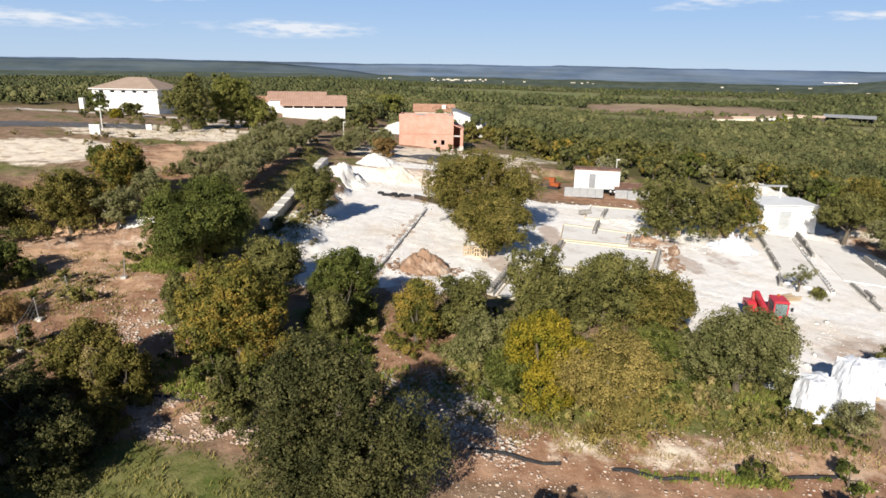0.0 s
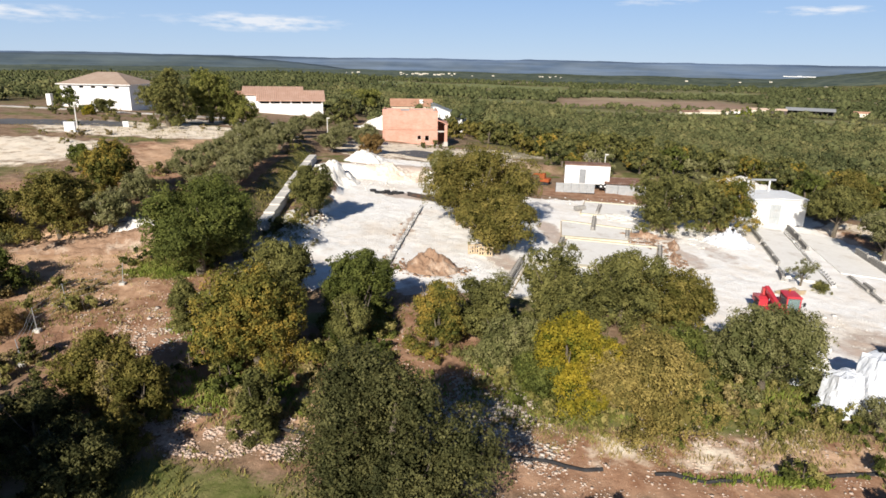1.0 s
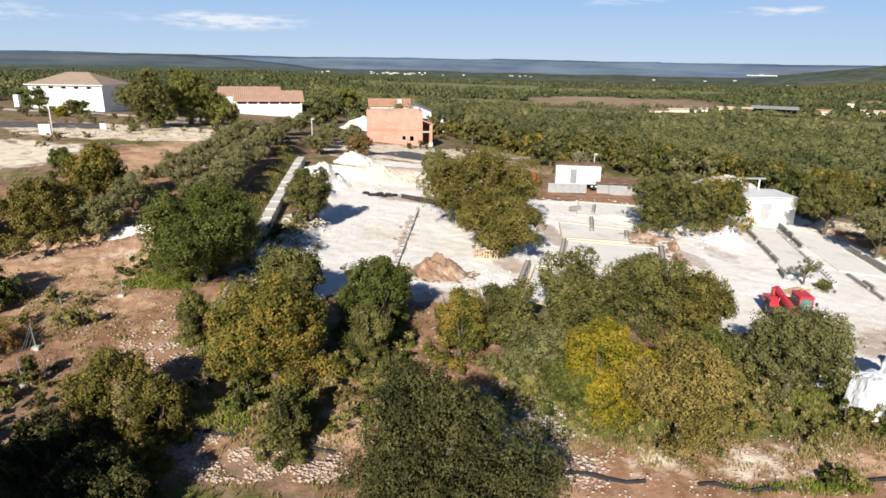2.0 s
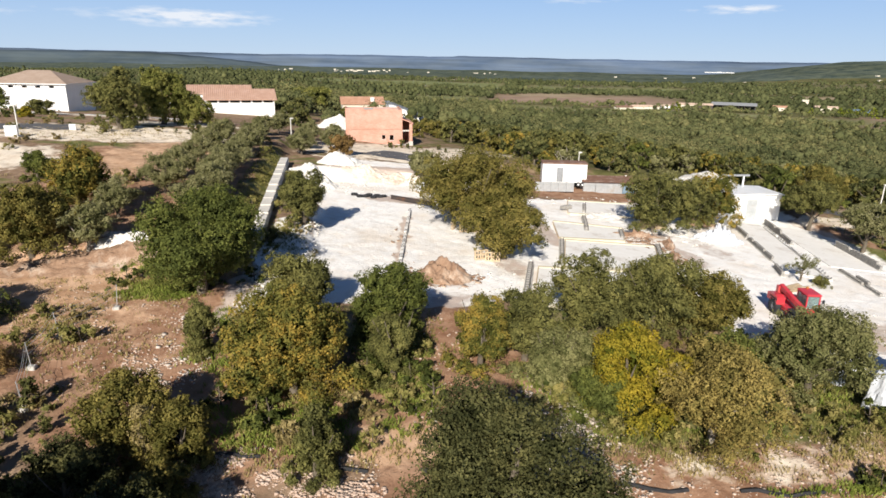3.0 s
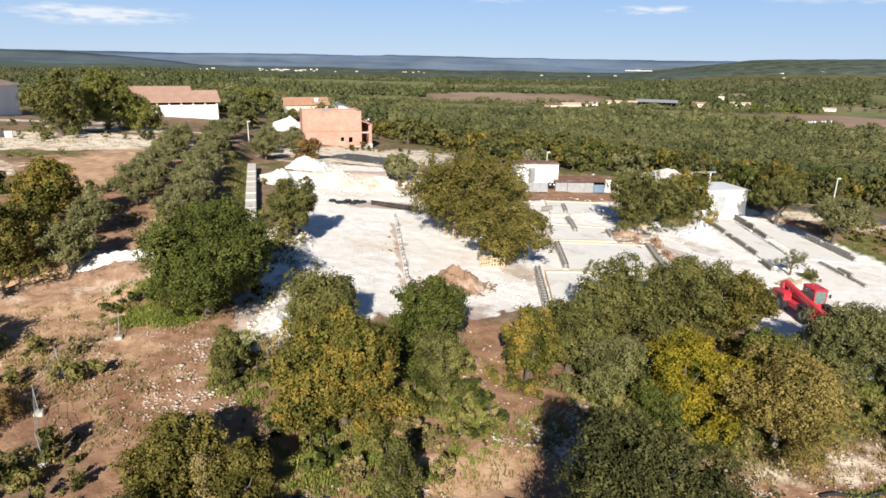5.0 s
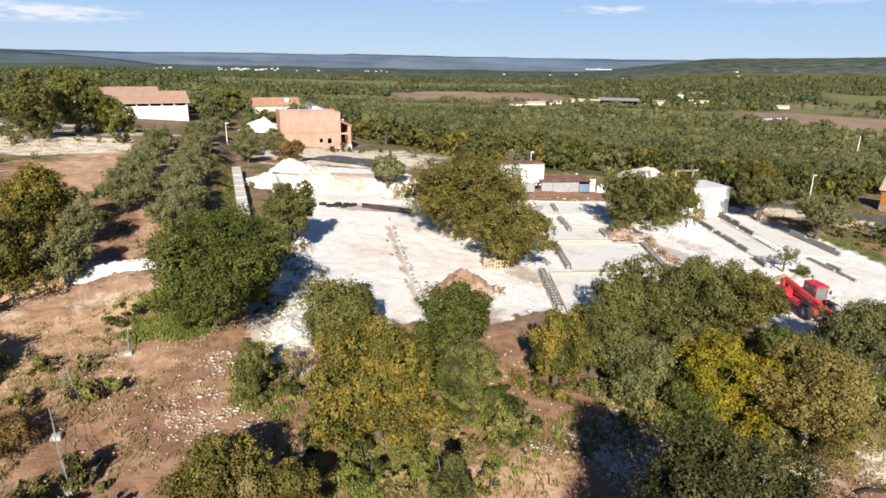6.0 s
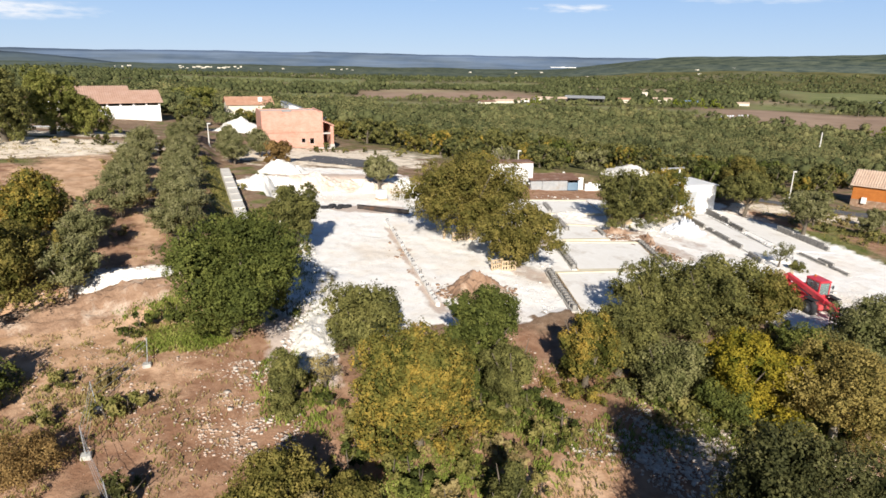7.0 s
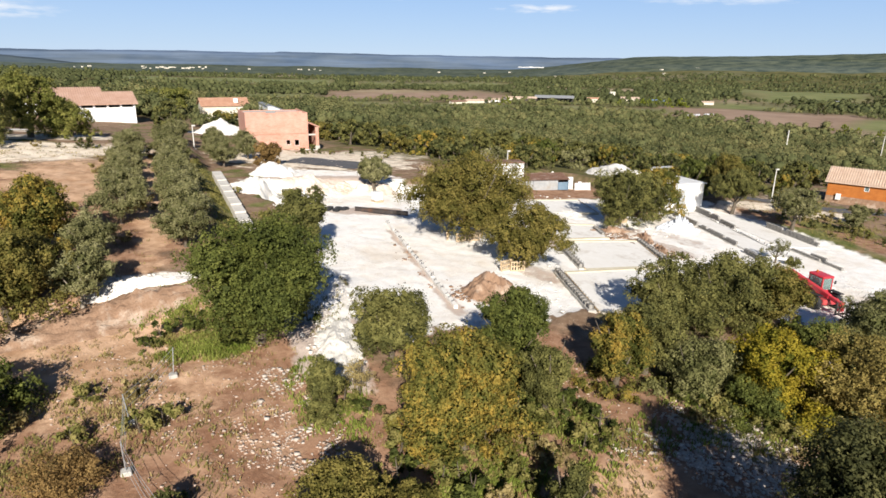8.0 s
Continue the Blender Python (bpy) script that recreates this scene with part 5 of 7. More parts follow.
part("end_wall", bm, WHITEWALL, w)
bm = bmesh.new()
prism(bm, [(-0.2, 5.15), (1.0, 5.15), (8.8, 2.2), (8.8, 2.4), (1.0, 5.4), (-0.2, 5.4)], "y", 0.3, 14)
part("roof", bm, GREY, w)
part("wall", boxes((0, 0.3, 0.3, 14, -1, 5.15)), WHITEWALL, w)
part("wall", boxes((8.3, 8.6, 0.3, 14, -1, 2.2)), WHITEWALL, w)


def chalet():
    h = thing("chalet", 92.6, 85.4, "single-storey chalet of orange-stained boards with a faded tile roof", "house", turn=-63, z=-8.0, kind="structure")
    L, D, E = 11.4, 8.0, 3.5
    part("wall", wall_with_holes(L, E, 0.2, [(5.9, 6.5, 2.1, 2.9)]), ORANGEWOOD, h)
    part("wall", boxes((0, L, D - 0.2, D, 0, E)), ORANGEWOOD, h)
    part("wall", gable_wall(0, 0.2, D - 0.2, E, 1.9, 0.2), ORANGEWOOD, h)
    part("wall", gable_wall(L - 0.2, 0.2, D - 0.2, E, 1.9, 0.2), ORANGEWOOD, h)
    for k in range(9):
        part("board", boxes((-0.02, 5.88, -0.03, -0.004, 0.62 + k * 0.32, 0.92 + k * 0.32), bevel=0.006), ORANGEWOOD, h)
        part("board", boxes((6.52, L + 0.02, -0.03, -0.004, 0.62 + k * 0.32, 0.92 + k * 0.32), bevel=0.006), ORANGEWOOD, h)
    win = part("window", boxes((5.82, 5.9, -0.05, 0.1, 2.02, 2.98), (6.5, 6.58, -0.05, 0.1, 2.02, 2.98), (5.9, 6.5, -0.05, 0.1, 2.9, 2.98), (5.9, 6.5, -0.05, 0.1, 2.02, 2.1)), WHITEWALL, h, "white window frame")
    part("pane", boxes((5.9, 6.5, 0.05, 0.07, 2.1, 2.9)), GLASS, win)
    part("plinth", boxes((-0.04, L + 0.04, -0.1, D, -1.5, 0.6)), REDSOIL, h)
    bm = bmesh.new()
    gable_roof(bm, 0, L, 0, D, E, 2.0, 0.5)
    r = part("roof", bm, PALETILES, h)
    part("tiles", tile_rolls(-0.4, L + 0.4, -0.5, E - 0.2, D / 2, E + 2.03, 0.4), PALETILES, r)
    part("air_unit", boxes((1.6, 2.4, -0.5, -0.12, 0.0, 1.1), bevel=0.03), WHITEWALL, h)


chalet()


# ---------------------------------------------------------------- building plots
def block_wall(name, a, b, height, label, group, thick=0.22, material=None):
    """A low foundation wall of concrete blocks laid in courses from a to b in the plan."""
    a, b = Vector((*a, 0)), Vector((*b, 0))
    d = b - a
    length, turn = d.length, math.degrees(math.atan2(d.y, d.x))
    base = min(zg(a.x, a.y), zg(b.x, b.y))
    slope = math.degrees(math.atan2(zg(b.x, b.y) - zg(a.x, a.y), length))
    t = thing(name, a.x, a.y, label, "wall", z=zg(a.x, a.y), group=group)
    t.matrix_world = pose(a.x, a.y, zg(a.x, a.y), 0, 0, turn) @ pose(0, 0, 0, 0, -slope, 0)
    part("footing", boxes((-0.1, length + 0.1, -thick, thick, -0.4, 0.05)), CONCRETE, t)
    step, n = 0.52, max(2, int(length / 0.52))
    courses = max(1, round(height / 0.22))
    me = None
    rr = random.Random(len(label) + int(length * 10))
    for c in range(courses):
        for k in range(n):
            if c == courses - 1 and rr.random() < 0.12:
                continue
            x = (k + 0.5 + (0.25 if c % 2 else 0)) * length / n
            if x > length:
                continue
            if me is None:
                bl = part("block", boxes((-0.245, 0.245, -thick / 2, thick / 2, 0.0, 0.205), bevel=0.012), material or BLOCK, t)
                me = bl.data
            else:
                bl = new("block", me)
                bl.parent = t
            bl.matrix_basis = pose(x, rr.uniform(-0.01, 0.01), 0.05 + c * 0.22, 0, 0, rr.uniform(-1.2, 1.2))
    return t


def slab(corners, top, label, form=True):
    """A cast floor slab on the levelled chalk, with its formwork boards."""
    cx, cy = sum(c[0] for c in corners) / 4, sum(c[1] for c in corners) / 4
    t = thing("concrete_slab", cx, cy, label, "slab", group="cast slabs")
    z0 = zg(cx, cy)
    bm = bmesh.new()
    lo = [bm.verts.new((x - cx, y - cy, zg(x, y) - z0 - 0.3)) for x, y in corners]
    hi = [bm.verts.new((x - cx, y - cy, zg(x, y) - z0 + top)) for x, y in corners]
    bm.faces.new(hi)
    bm.faces.new(lo[::-1])
    for i in range(4):
        bm.faces.new((lo[i], lo[(i + 1) % 4], hi[(i + 1) % 4], hi[i]))
    part("slab", bm, SLAB, t)
    if form:
        for i in range(4):
            p, q = Vector((corners[i][0] - cx, corners[i][1] - cy, hi_z(corners[i], z0, top))), Vector((corners[(i + 1) % 4][0] - cx, corners[(i + 1) % 4][1] - cy, hi_z(corners[(i + 1) % 4], z0, top)))
            d = q - p
            bd = part("formwork_board", boxes((0, d.length, -0.42, -0.02, -0.28, 0.07), bevel=0.012) if i in (0, 2) else boxes((0, d.length, -0.1, -0.02, -0.28, 0.05), bevel=0.008), FORM if i in (0, 2) else WOODC, t)
            bd.matrix_basis = Matrix.Translation(p) @ d.to_track_quat("X", "Z").to_matrix().to_4x4()
    return t


def hi_z(c, z0, top):
    return zg(*c) - z0 + top


FW = "foundation walls"


def ladder_wall(a, b, label, group):
    """The start of a wall: a pale footing that carries grey blocks set apart, with rusty bars in the gaps."""
    a, b = Vector((*a, 0)), Vector((*b, 0))
    d = b - a
    n = int(d.length / 0.56)
    t = thing("wall_footing", a.x, a.y, label, "wall", group=group)
    slope = math.degrees(math.atan2(zg(b.x, b.y) - zg(a.x, a.y), d.length))
    t.matrix_world = pose(a.x, a.y, zg(a.x, a.y), 0, 0, math.degrees(math.atan2(d.y, d.x))) @ pose(0, 0, 0, 0, -slope, 0)
    part("footing", boxes((-0.1, d.length + 0.1, -0.27, 0.27, -0.4, 0.12), bevel=0.015), CONCRETE, t)
    rr = random.Random(int(a.x * 10))
    blocks = bars = None
    for k in range(n):
        if blocks is None:
            bl = part("block", boxes((-0.19, 0.19, -0.2, 0.2, 0.12, 0.40), bevel=0.012), BLOCK, t)
            bm = bmesh.new()
            for x, y in ((-0.05, -0.16), (0.05, 0.16), (-0.04, 0.12)):
                cyl(bm, (x, y, 0.1), (x, y, 0.62), 0.014, 5)
            br = part("starter_bar", bm, STEEL, t)
            blocks, bars = bl.data, br.data
        else:
            bl, br = new("block", blocks), new("starter_bar", bars)
            bl.parent = br.parent = t
        bl.matrix_basis = pose((k + 0.3) * d.length / n, rr.uniform(-0.03, 0.03), 0, 0, 0, rr.uniform(-4, 4))
        br.matrix_basis = pose((k + 0.75) * d.length / n, 0, 0, 0, 0, rr.uniform(-20, 20))
    return t


slab([(9.4, 49.6), (17.4, 48.8), (20.6, 56.2), (12.2, 57.4)], 0.12, "pale cast concrete floor slab edged with boards")
slab([(4.2, 41.2), (12.8, 39.4), (17.0, 48.2), (6.9, 48.8)], 0.10, "pale cast concrete floor slab behind the oaks")
slab([(11.9, 58.4), (18.3, 58.0), (20.3, 62.6), (13.3, 64.4)], 0.14, "small cast slab stepped up from the next")
slab([(16.6, 68.9), (25.1, 68.2), (27.3, 75.0), (18.9, 75.5)], 0.14, "cast concrete slab below the site cabin")
slab([(36.2, 67.2), (39.0, 66.6), (32.2, 48.0), (29.4, 49.6)], 0.16, "long cast concrete strip between low walls", form=False)
slab([(40.8, 66.8), (44.6, 64.6), (40.4, 50.4), (35.9, 51.8)], 0.08, "wide cast concrete floor beside a low wall", form=False)
block_wall("foundation_wall", (35.7, 67.2), (33.6, 61.0), 0.44, "low grey block foundation wall along a concrete strip", FW)
block_wall("foundation_wall", (33.4, 60.5), (30.8, 53.1), 0.44, "low grey block wall, one step lower along the strip", FW)
block_wall("foundation_wall", (29.7, 51.2), (28.5, 48.6), 0.44, "short low block wall beside the sapling", FW)
block_wall("foundation_wall", (40.5, 67.8), (38.6, 62.4), 0.66, "low grey block wall, three courses high", FW)
block_wall("foundation_wall", (38.5, 62.1), (37.3, 59.0), 0.44, "end of a grey block wall, two courses high", FW)
block_wall("foundation_wall", (42.4, 58.9), (40.4, 51.0), 0.66, "low grey block wall at the outer edge of the slab", FW)
block_wall("foundation_wall", (35.9, 50.7), (34.1, 44.2), 0.22, "single course of grey blocks on the slab", FW)
block_wall("foundation_wall", (35.5, 48.4), (34.9, 46.4), 0.44, "two courses of grey blocks stepped up", FW, thick=0.24)
ladder_wall((20.2, 73.4), (18.6, 69.2), "low row of set-apart blocks behind the slabs", FW)
ladder_wall((11.7, 57.1), (9.2, 49.9), "low row of set-apart blocks beside a cast slab", FW)
ladder_wall((6.4, 49.4), (3.6, 41.3), "low row of set-apart blocks at the edge of the near slab", FW)
ladder_wall((20.9, 56.3), (17.8, 48.6), "low row of set-apart blocks against red spoil", FW)
ladder_wall((19.5, 61.5), (18.5, 58.7), "short row of set-apart blocks between slabs", FW)
ladder_wall((17.6, 66.8), (15.8, 61.3), "low row of set-apart blocks along the raised slabs", FW)


def starter_bars(a, b, n, seed):
    """A trench line of dark starter bars standing out of a thin footing."""
    t = thing("starter_bars", a[0], a[1], "row of rusty starter bars standing in a narrow footing", "rebar")
    rr = random.Random(seed)
    d = Vector((b[0] - a[0], b[1] - a[1], 0))
    z0 = zg(*a)
    for k in range(12):
        bm = bmesh.new()
        p, q = k / 12, (k + 0.92) / 12
        x, y = a[0] + d.x * (p + q) / 2, a[1] + d.y * (p + q) / 2
        box(bm, -d.length / 24, d.length / 24 * 0.9, -0.14, 0.14, -0.2, rr.uniform(0.16, 0.34), Matrix.Translation((x - a[0], y - a[1], zg(x, y) - z0)) @ Matrix.Rotation(math.atan2(d.y, d.x), 4, "Z"))
        part("footing", bm, SLAB, t)
    for k in range(n):
        u = (k + rr.uniform(0.2, 0.8)) / n
        x, y = d.x * u, d.y * u
        z = zg(a[0] + x, a[1] + y) - z0
        bm = bmesh.new()
        h = rr.uniform(0.14, 0.32)
        for s in (-0.09, 0.09):
            tube(bm, [(s, s * 0.6, 0), (s + rr.uniform(-0.04, 0.04), s * 0.6, h * rr.uniform(0.8, 1.1))], [0.022, 0.022], 5)
        cyl(bm, (-0.12, -0.06, h * 0.7), (0.12, 0.06, h * 0.7), 0.016, 5)
        br = part("bar", bm, STEEL, t)
        br.location = (x, y, z + 0.15)


starter_bars((-4.9, 44.5), (-1.6, 67.4), 26, 3)
starter_bars((39.2, 66.0), (32.4, 47.6), 30, 4)


def heap(name, x, y, rx, ry, h, material, label, category, seed, turn=0, rough=0.3, n=56, foot=0.3):
    """A tipped heap with an uneven foot, gullies and clods."""
    t = thing(name, x, y, label, category, turn=turn)
    V, Q = [], []
    m = Matrix.Rotation(radians(turn), 3, "Z")
    for j in range(n + 1):
        for i in range(n + 1):
            u, v = 2.4 * i / n - 1.2, 2.4 * j / n - 1.2
            q = math.hypot(u, v)
            nz = noise.fractal(Vector((u * 2.0 + seed, v * 2.0, seed * 0.7)), 0.7, 2.0, 6)
            nf = noise.fractal(Vector((u * rx * 2.6 + seed, v * ry * 2.6, 3.3)), 0.6, 2.0, 4)
            z = h * max(0.0, 1 - q ** 1.05 + 0.22 * nz) * (1 if q < 1 else max(0, (1.2 - q) / 0.2)) + rough * 0.5 * nf * max(0, 1.1 - q)
            w = m @ Vector((u * rx, v * ry, 0))
            V.append((u * rx, v * ry, zg(x + w.x, y + w.y) - zg(x, y) + z - (foot if q > 1.02 else 0.02)))
    for j in range(n):
        for i in range(n):
            a = j * (n + 1) + i
            Q.append((a, a + 1, a + n + 2, a + n + 1))
    part("spoil", quad_mesh(name, V, Q, [material]), None, t)
    return t


heap("chalk_heap", -12.2, 78.2, 3.1, 2.7, 1.7, CHALK, "tipped heap of white chalk rubble", "heap", 1)
heap("chalk_heap", -9.0, 86.8, 3.0, 2.2, 1.75, CHALK, "white chalk heap at the top of the cut bank", "heap", 2)
heap("chalk_heap", -4.5, 82.5, 4.4, 1.3, 0.9, CHALKBANK, "chalk bank streaked with red earth", "bank", 4, turn=-8, rough=0.7)
heap("chalk_heap", 2.4, 81.4, 3.0, 1.1, 0.8, CHALKBANK, "low chalk bank streaked with red earth", "bank", 24, turn=-10, rough=0.7)
heap("earth_heap", -1.2, 46.6, 2.2, 1.9, 1.75, REDSOIL, "heap of red-brown earth on the chalk", "heap", 5, turn=-20, rough=0.8)
heap("earth_heap", 20.6, 60.4, 2.6, 0.6, 0.5, REDSOIL, "low ridge of red spoil beside the slabs", "heap", 6, turn=-12, rough=1.0)
heap("earth_heap", 22.7, 57.4, 0.6, 1.9, 0.5, REDSOIL, "ragged ridge of red spoil along a slab", "heap", 7, turn=-22, rough=1.0)
heap("earth_heap", 21.2, 53.5, 0.5, 1.7, 0.35, REDSOIL, "low ragged spread of red spoil", "heap", 25, turn=-24, rough=1.0)
heap("chalk_heap", 20.6, 68.1, 3.0, 2.2, 0.5, CHALK, "low spread of chalk inside the foundations", "heap", 8)
heap("chalk_heap", -9.5, 147.0, 6.4, 3.4, 3.0, CHALK, "white heap beyond the brick house", "heap", 9)
heap("chalk_heap", 48.5, 92.0, 5.5, 7.0, 2.0, CHALK, "white chalk tipped beside the wood", "heap", 10)
heap("earth_heap", -25.5, 47.0, 7.5, 1.5, 0.9, REDSOIL, "bare bank of orange-red earth", "bank", 11, turn=10, rough=0.6)
heap("chalk_heap", -23.4, 49.4, 3.0, 0.7, 0.6, CHALK, "ridge of white rubble under the olive tree", "heap", 13, turn=8)
heap("chalk_heap", -13.6, 41.2, 1.3, 3.8, 0.45, CHALK, "spilled white rubble at the corner of the plots", "heap", 14, turn=-12)


def retaining_wall():
    x0, y0 = -15.2, 52.5
    t = thing("retaining_wall", x0, y0, "broad pale concrete retaining wall along the olive grove", "wall", kind="structure")
    z0 = zg(x0, y0)
    n = 12
    for k in range(n):
        ya, yb = y0 + 31.5 * k / n, y0 + 31.5 * (k + 1) / n
        xa, xb = x0 - 0.5 * k / n, x0 - 0.5 * (k + 1) / n
        zt = zg(xa, ya) + 0.88 - z0
        d = Vector((xb - xa, yb - ya, 0))
        p = part("panel", boxes((0, d.length - 0.02, -0.35, 0.62, -3.0, 0.0), bevel=0.03), WALLTOP, t)
        p.matrix_basis = pose(xa - x0, ya - y0, zt, 0, 0, math.degrees(math.atan2(d.y, d.x)))


retaining_wall()


def strip(name, pts, width, material, label, lift=0.04):
    """A surfaced strip draped on the land along a path."""
    V, Q = [], []
    path = []
    for (x0, y0), (x1, y1) in zip(pts, pts[1:]):
        n = max(2, int(math.hypot(x1 - x0, y1 - y0) / 0.8))
        path += [(x0 + (x1 - x0) * k / n, y0 + (y1 - y0) * k / n) for k in range(n)]
    path.append(pts[-1])
    m = max(2, int(width / 0.8)) + 1
    for k, (x, y) in enumerate(path):
        a, b = path[max(k - 1, 0)], path[min(k + 1, len(path) - 1)]
        d = Vector((b[0] - a[0], b[1] - a[1])).normalized()
        for j in range(m):
            s = (j / (m - 1) - 0.5) * width
            px, py = x - d.y * s, y + d.x * s
            V.append((px, py, zg(px, py) + lift))
    for k in range(len(path) - 1):
        for j in range(m - 1):
            a = k * m + j
            Q.append((a, a + 1, a + m + 1, a + m))
    return tagged(new(name, quad_mesh(name, V, Q, [material])), label, "road", kind="structure")


strip("road", [(-100, 88), (-72, 95), (-58, 98.5), (-47, 101)], 6.5, ASPHALT, "grey asphalt road past the white house")
strip("pavement", [(-4.3, 100.0), (0, 97.3), (4.5, 94.3)], 8.0, ASPHALT, "dark surfaced apron below the brick house")
strip("road", [(52, 78), (64, 66), (80, 62), (120, 58)], 4.0, ASPHALT, "grey lane beside the chalet")
strip("pavement", [(-90, 132), (-60, 130), (-40, 134)], 3.0, SLAB, "pale concrete forecourt of the white house")


# ---------------------------------------------------------------- site cabin, sheds, hoarding
def corrugated(width, height, pitch=0.18, depth=0.035):
    bm = bmesh.new()
    n = int(width / pitch) * 2
    pts = [(width * k / n, (depth if k % 2 else 0.0)) for k in range(n + 1)]
    f, g = [], []
    for x, y in pts:
        f.append((bm.verts.new((x, y, 0)), bm.verts.new((x, y, height))))
        g.append((bm.verts.new((x, y + 0.012, 0)), bm.verts.new((x, y + 0.012, height))))
    for a, b in zip(f, f[1:]):
        bm.faces.new((a[0], b[0], b[1], a[1]))
    for a, b in zip(g, g[1:]):
        bm.faces.new((a[1], b[1], b[0], a[0]))
    return bm


def site_cabin():
    t = thing("site_cabin", 18.6, 85.4, "white sheet-metal site cabin on blocks", "cabin", z=-0.4, turn=-12)
    part("body", boxes((0, 6.1, 0, 2.44, 0.2, 2.75), bevel=0.02), PAINTED, t)
    part("roof", boxes((-0.06, 6.16, -0.08, 2.52, 2.75, 2.9), bevel=0.02), RUST, t, "brown roof edge")
    for x in (0.9, 2.0):
        d = part("door", boxes((x, x + 0.85, -0.05, 0.0, 0.3, 2.25), bevel=0.01), GREY if x > 1 else PAINTED, t)
        part("handle", boxes((x + 0.7, x + 0.75, -0.09, -0.05, 1.1, 1.25)), STEEL, d)
    for x in (0.0, 2.03, 4.06, 6.02):
        part("corner_post", boxes((x, x + 0.08, -0.025, 0.0, 0.2, 2.45)), PAINTED, t)
    for x in (0.3, 5.3):
        part("block", boxes((x, x + 0.4, 0.2, 2.2, -0.4, 0.2)), BLOCK, t)
    for x in (5.0, 5.55):
        bm = bmesh.new()
        cyl(bm, (x, -0.35, 0.02), (x, -0.1, 0.02), 0.28)
        w = part("wheel", bm, BLACK, t)
        bm = bmesh.new()
        cyl(bm, (x, -0.37, 0.02), (x, -0.34, 0.02), 0.13)
        part("rim", bm, PAINTED, w)


def hoarding(x, y, turn, n, h, label):
    t = thing("hoarding", x, y, label, "fence", turn=turn)
    me = None
    for k in range(n):
        if me is None:
            p = part("panel", corrugated(1.0, h), ZINC, t)
            me = p.data
        else:
            p = new("panel", me)
            p.parent = t
        p.matrix_basis = pose(k * 1.02, 0.01 * (k % 2), 0.0, 0, 0, (k % 3 - 1) * 1.5)
    for k in range(0, n + 1, 2):
        part("post", boxes((k * 1.02 - 0.04, k * 1.02 + 0.04, 0.06, 0.14, -0.3, h + 0.05)), STEEL, t)


def rusty_shed():
    t = thing("tool_shed", 23.9, 83.3, "low corrugated tool shed with a rusty roof", "shed", turn=-13, z=-1.35)
    for x, w in ((0.0, 1.6), (1.65, 3.6)):
        p = part("wall", corrugated(w, 1.5), ZINC, t)
        p.location = (x, 0, 0)
    p = part("wall", boxes((5.3, 6.8, 0.0, 0.05, 0, 1.1), bevel=0.01), BLUE, t, "blue-grey sheet with a gap above")
    part("wall", boxes((0, 6.8, 2.9, 2.95, 0, 1.85)), ZINC, t)
    part("wall", boxes((0, 0.05, 0.05, 2.9, 0, 1.5)), ZINC, t)
    part("wall", boxes((6.8, 6.85, 0.05, 2.9, 0, 1.5)), ZINC, t)
    p = part("roof", corrugated(7.2, 3.4, 0.22, 0.05), RUST, t)
    p.matrix_basis = pose(-0.2, -0.25, 1.52, -83, 0, 0)
    part("post", boxes((6.7, 6.82, -0.15, -0.03, 0, 1.5)), BLUE, t)


def white_shed():
    t = thing("shed", 37.7, 70.4, "white block shed with a grey sheet door and low pale roof", "shed", turn=-3, z=-2.25)
    L, D, H = 6.2, 5.0, 3.1
    part("wall", wall_with_holes(L, H, 0.2, [(1.9, 3.3, 0.0, 2.5)]), PAINTED, t)
    part("wall", boxes((0, 0.2, 0.2, D, -0.4, H)), PAINTED, t)
    part("wall", boxes((L - 0.2, L, 0.2, D, -0.4, H)), PAINTED, t)
    part("wall", boxes((0.2, L - 0.2, D - 0.2, D, -0.4, H)), PAINTED, t)
    d = part("door", corrugated(1.4, 2.5), ZINC, t, "grey ribbed sheet door")
    d.location = (1.9, 0.06, 0)
    bm = bmesh.new()
    prism(bm, [(-0.2, H), (L / 2, H + 0.12), (L + 0.2, H), (L + 0.2, H + 0.1), (L / 2, H + 0.22), (-0.2, H + 0.1)], "y", -0.25, D + 0.2)
    part("roof", bm, PAINTED, t, "pale roof sheets")
    for x in (0.9, 3.6):
        part("post", boxes((x, x + 0.16, D - 0.7, D - 0.54, H - 0.3, H + 1.5)), PAINTED, t)
    part("beam", boxes((0.7, 4.4, D - 0.72, D - 0.52, H + 1.5, H + 1.72)), GREY, t, "dark beam on two posts")


site_cabin()
hoarding(16.6, 81.8, -10, 5, 1.25, "grey corrugated hoarding in front of the cabin")
rusty_shed()
white_shed()




def yard_wall(x, y, turn, length, height, holes, label):
    """A free-standing rendered wall with openings, its top course left ragged."""
    t = thing("yard_wall", x, y, label, "wall", turn=turn, group="yard walls")
    part("wall", wall_with_holes(length, height, 0.22, holes), WHITEWALL, t)
    part("footing", boxes((-0.1, length + 0.1, -0.08, 0.30, -0.6, 0.06)), CONCRETE, t)
    rr = random.Random(int(x * 7))
    k = 0.0
    while k < length - 0.5:
        if rr.random() < 0.6:
            part("block", boxes((k, k + 0.46, 0.0, 0.22, height + 0.003, height + 0.2), bevel=0.012), BLOCK if rr.random() < 0.3 else WHITEWALL, t)
        k += 0.5


yard_wall(30.9, 83.4, -14, 1.4, 1.7, [], "tall white block wall beside the tool shed")
yard_wall(32.2, 82.4, -10, 2.4, 1.0, [], "low cream block wall beside the tool shed")


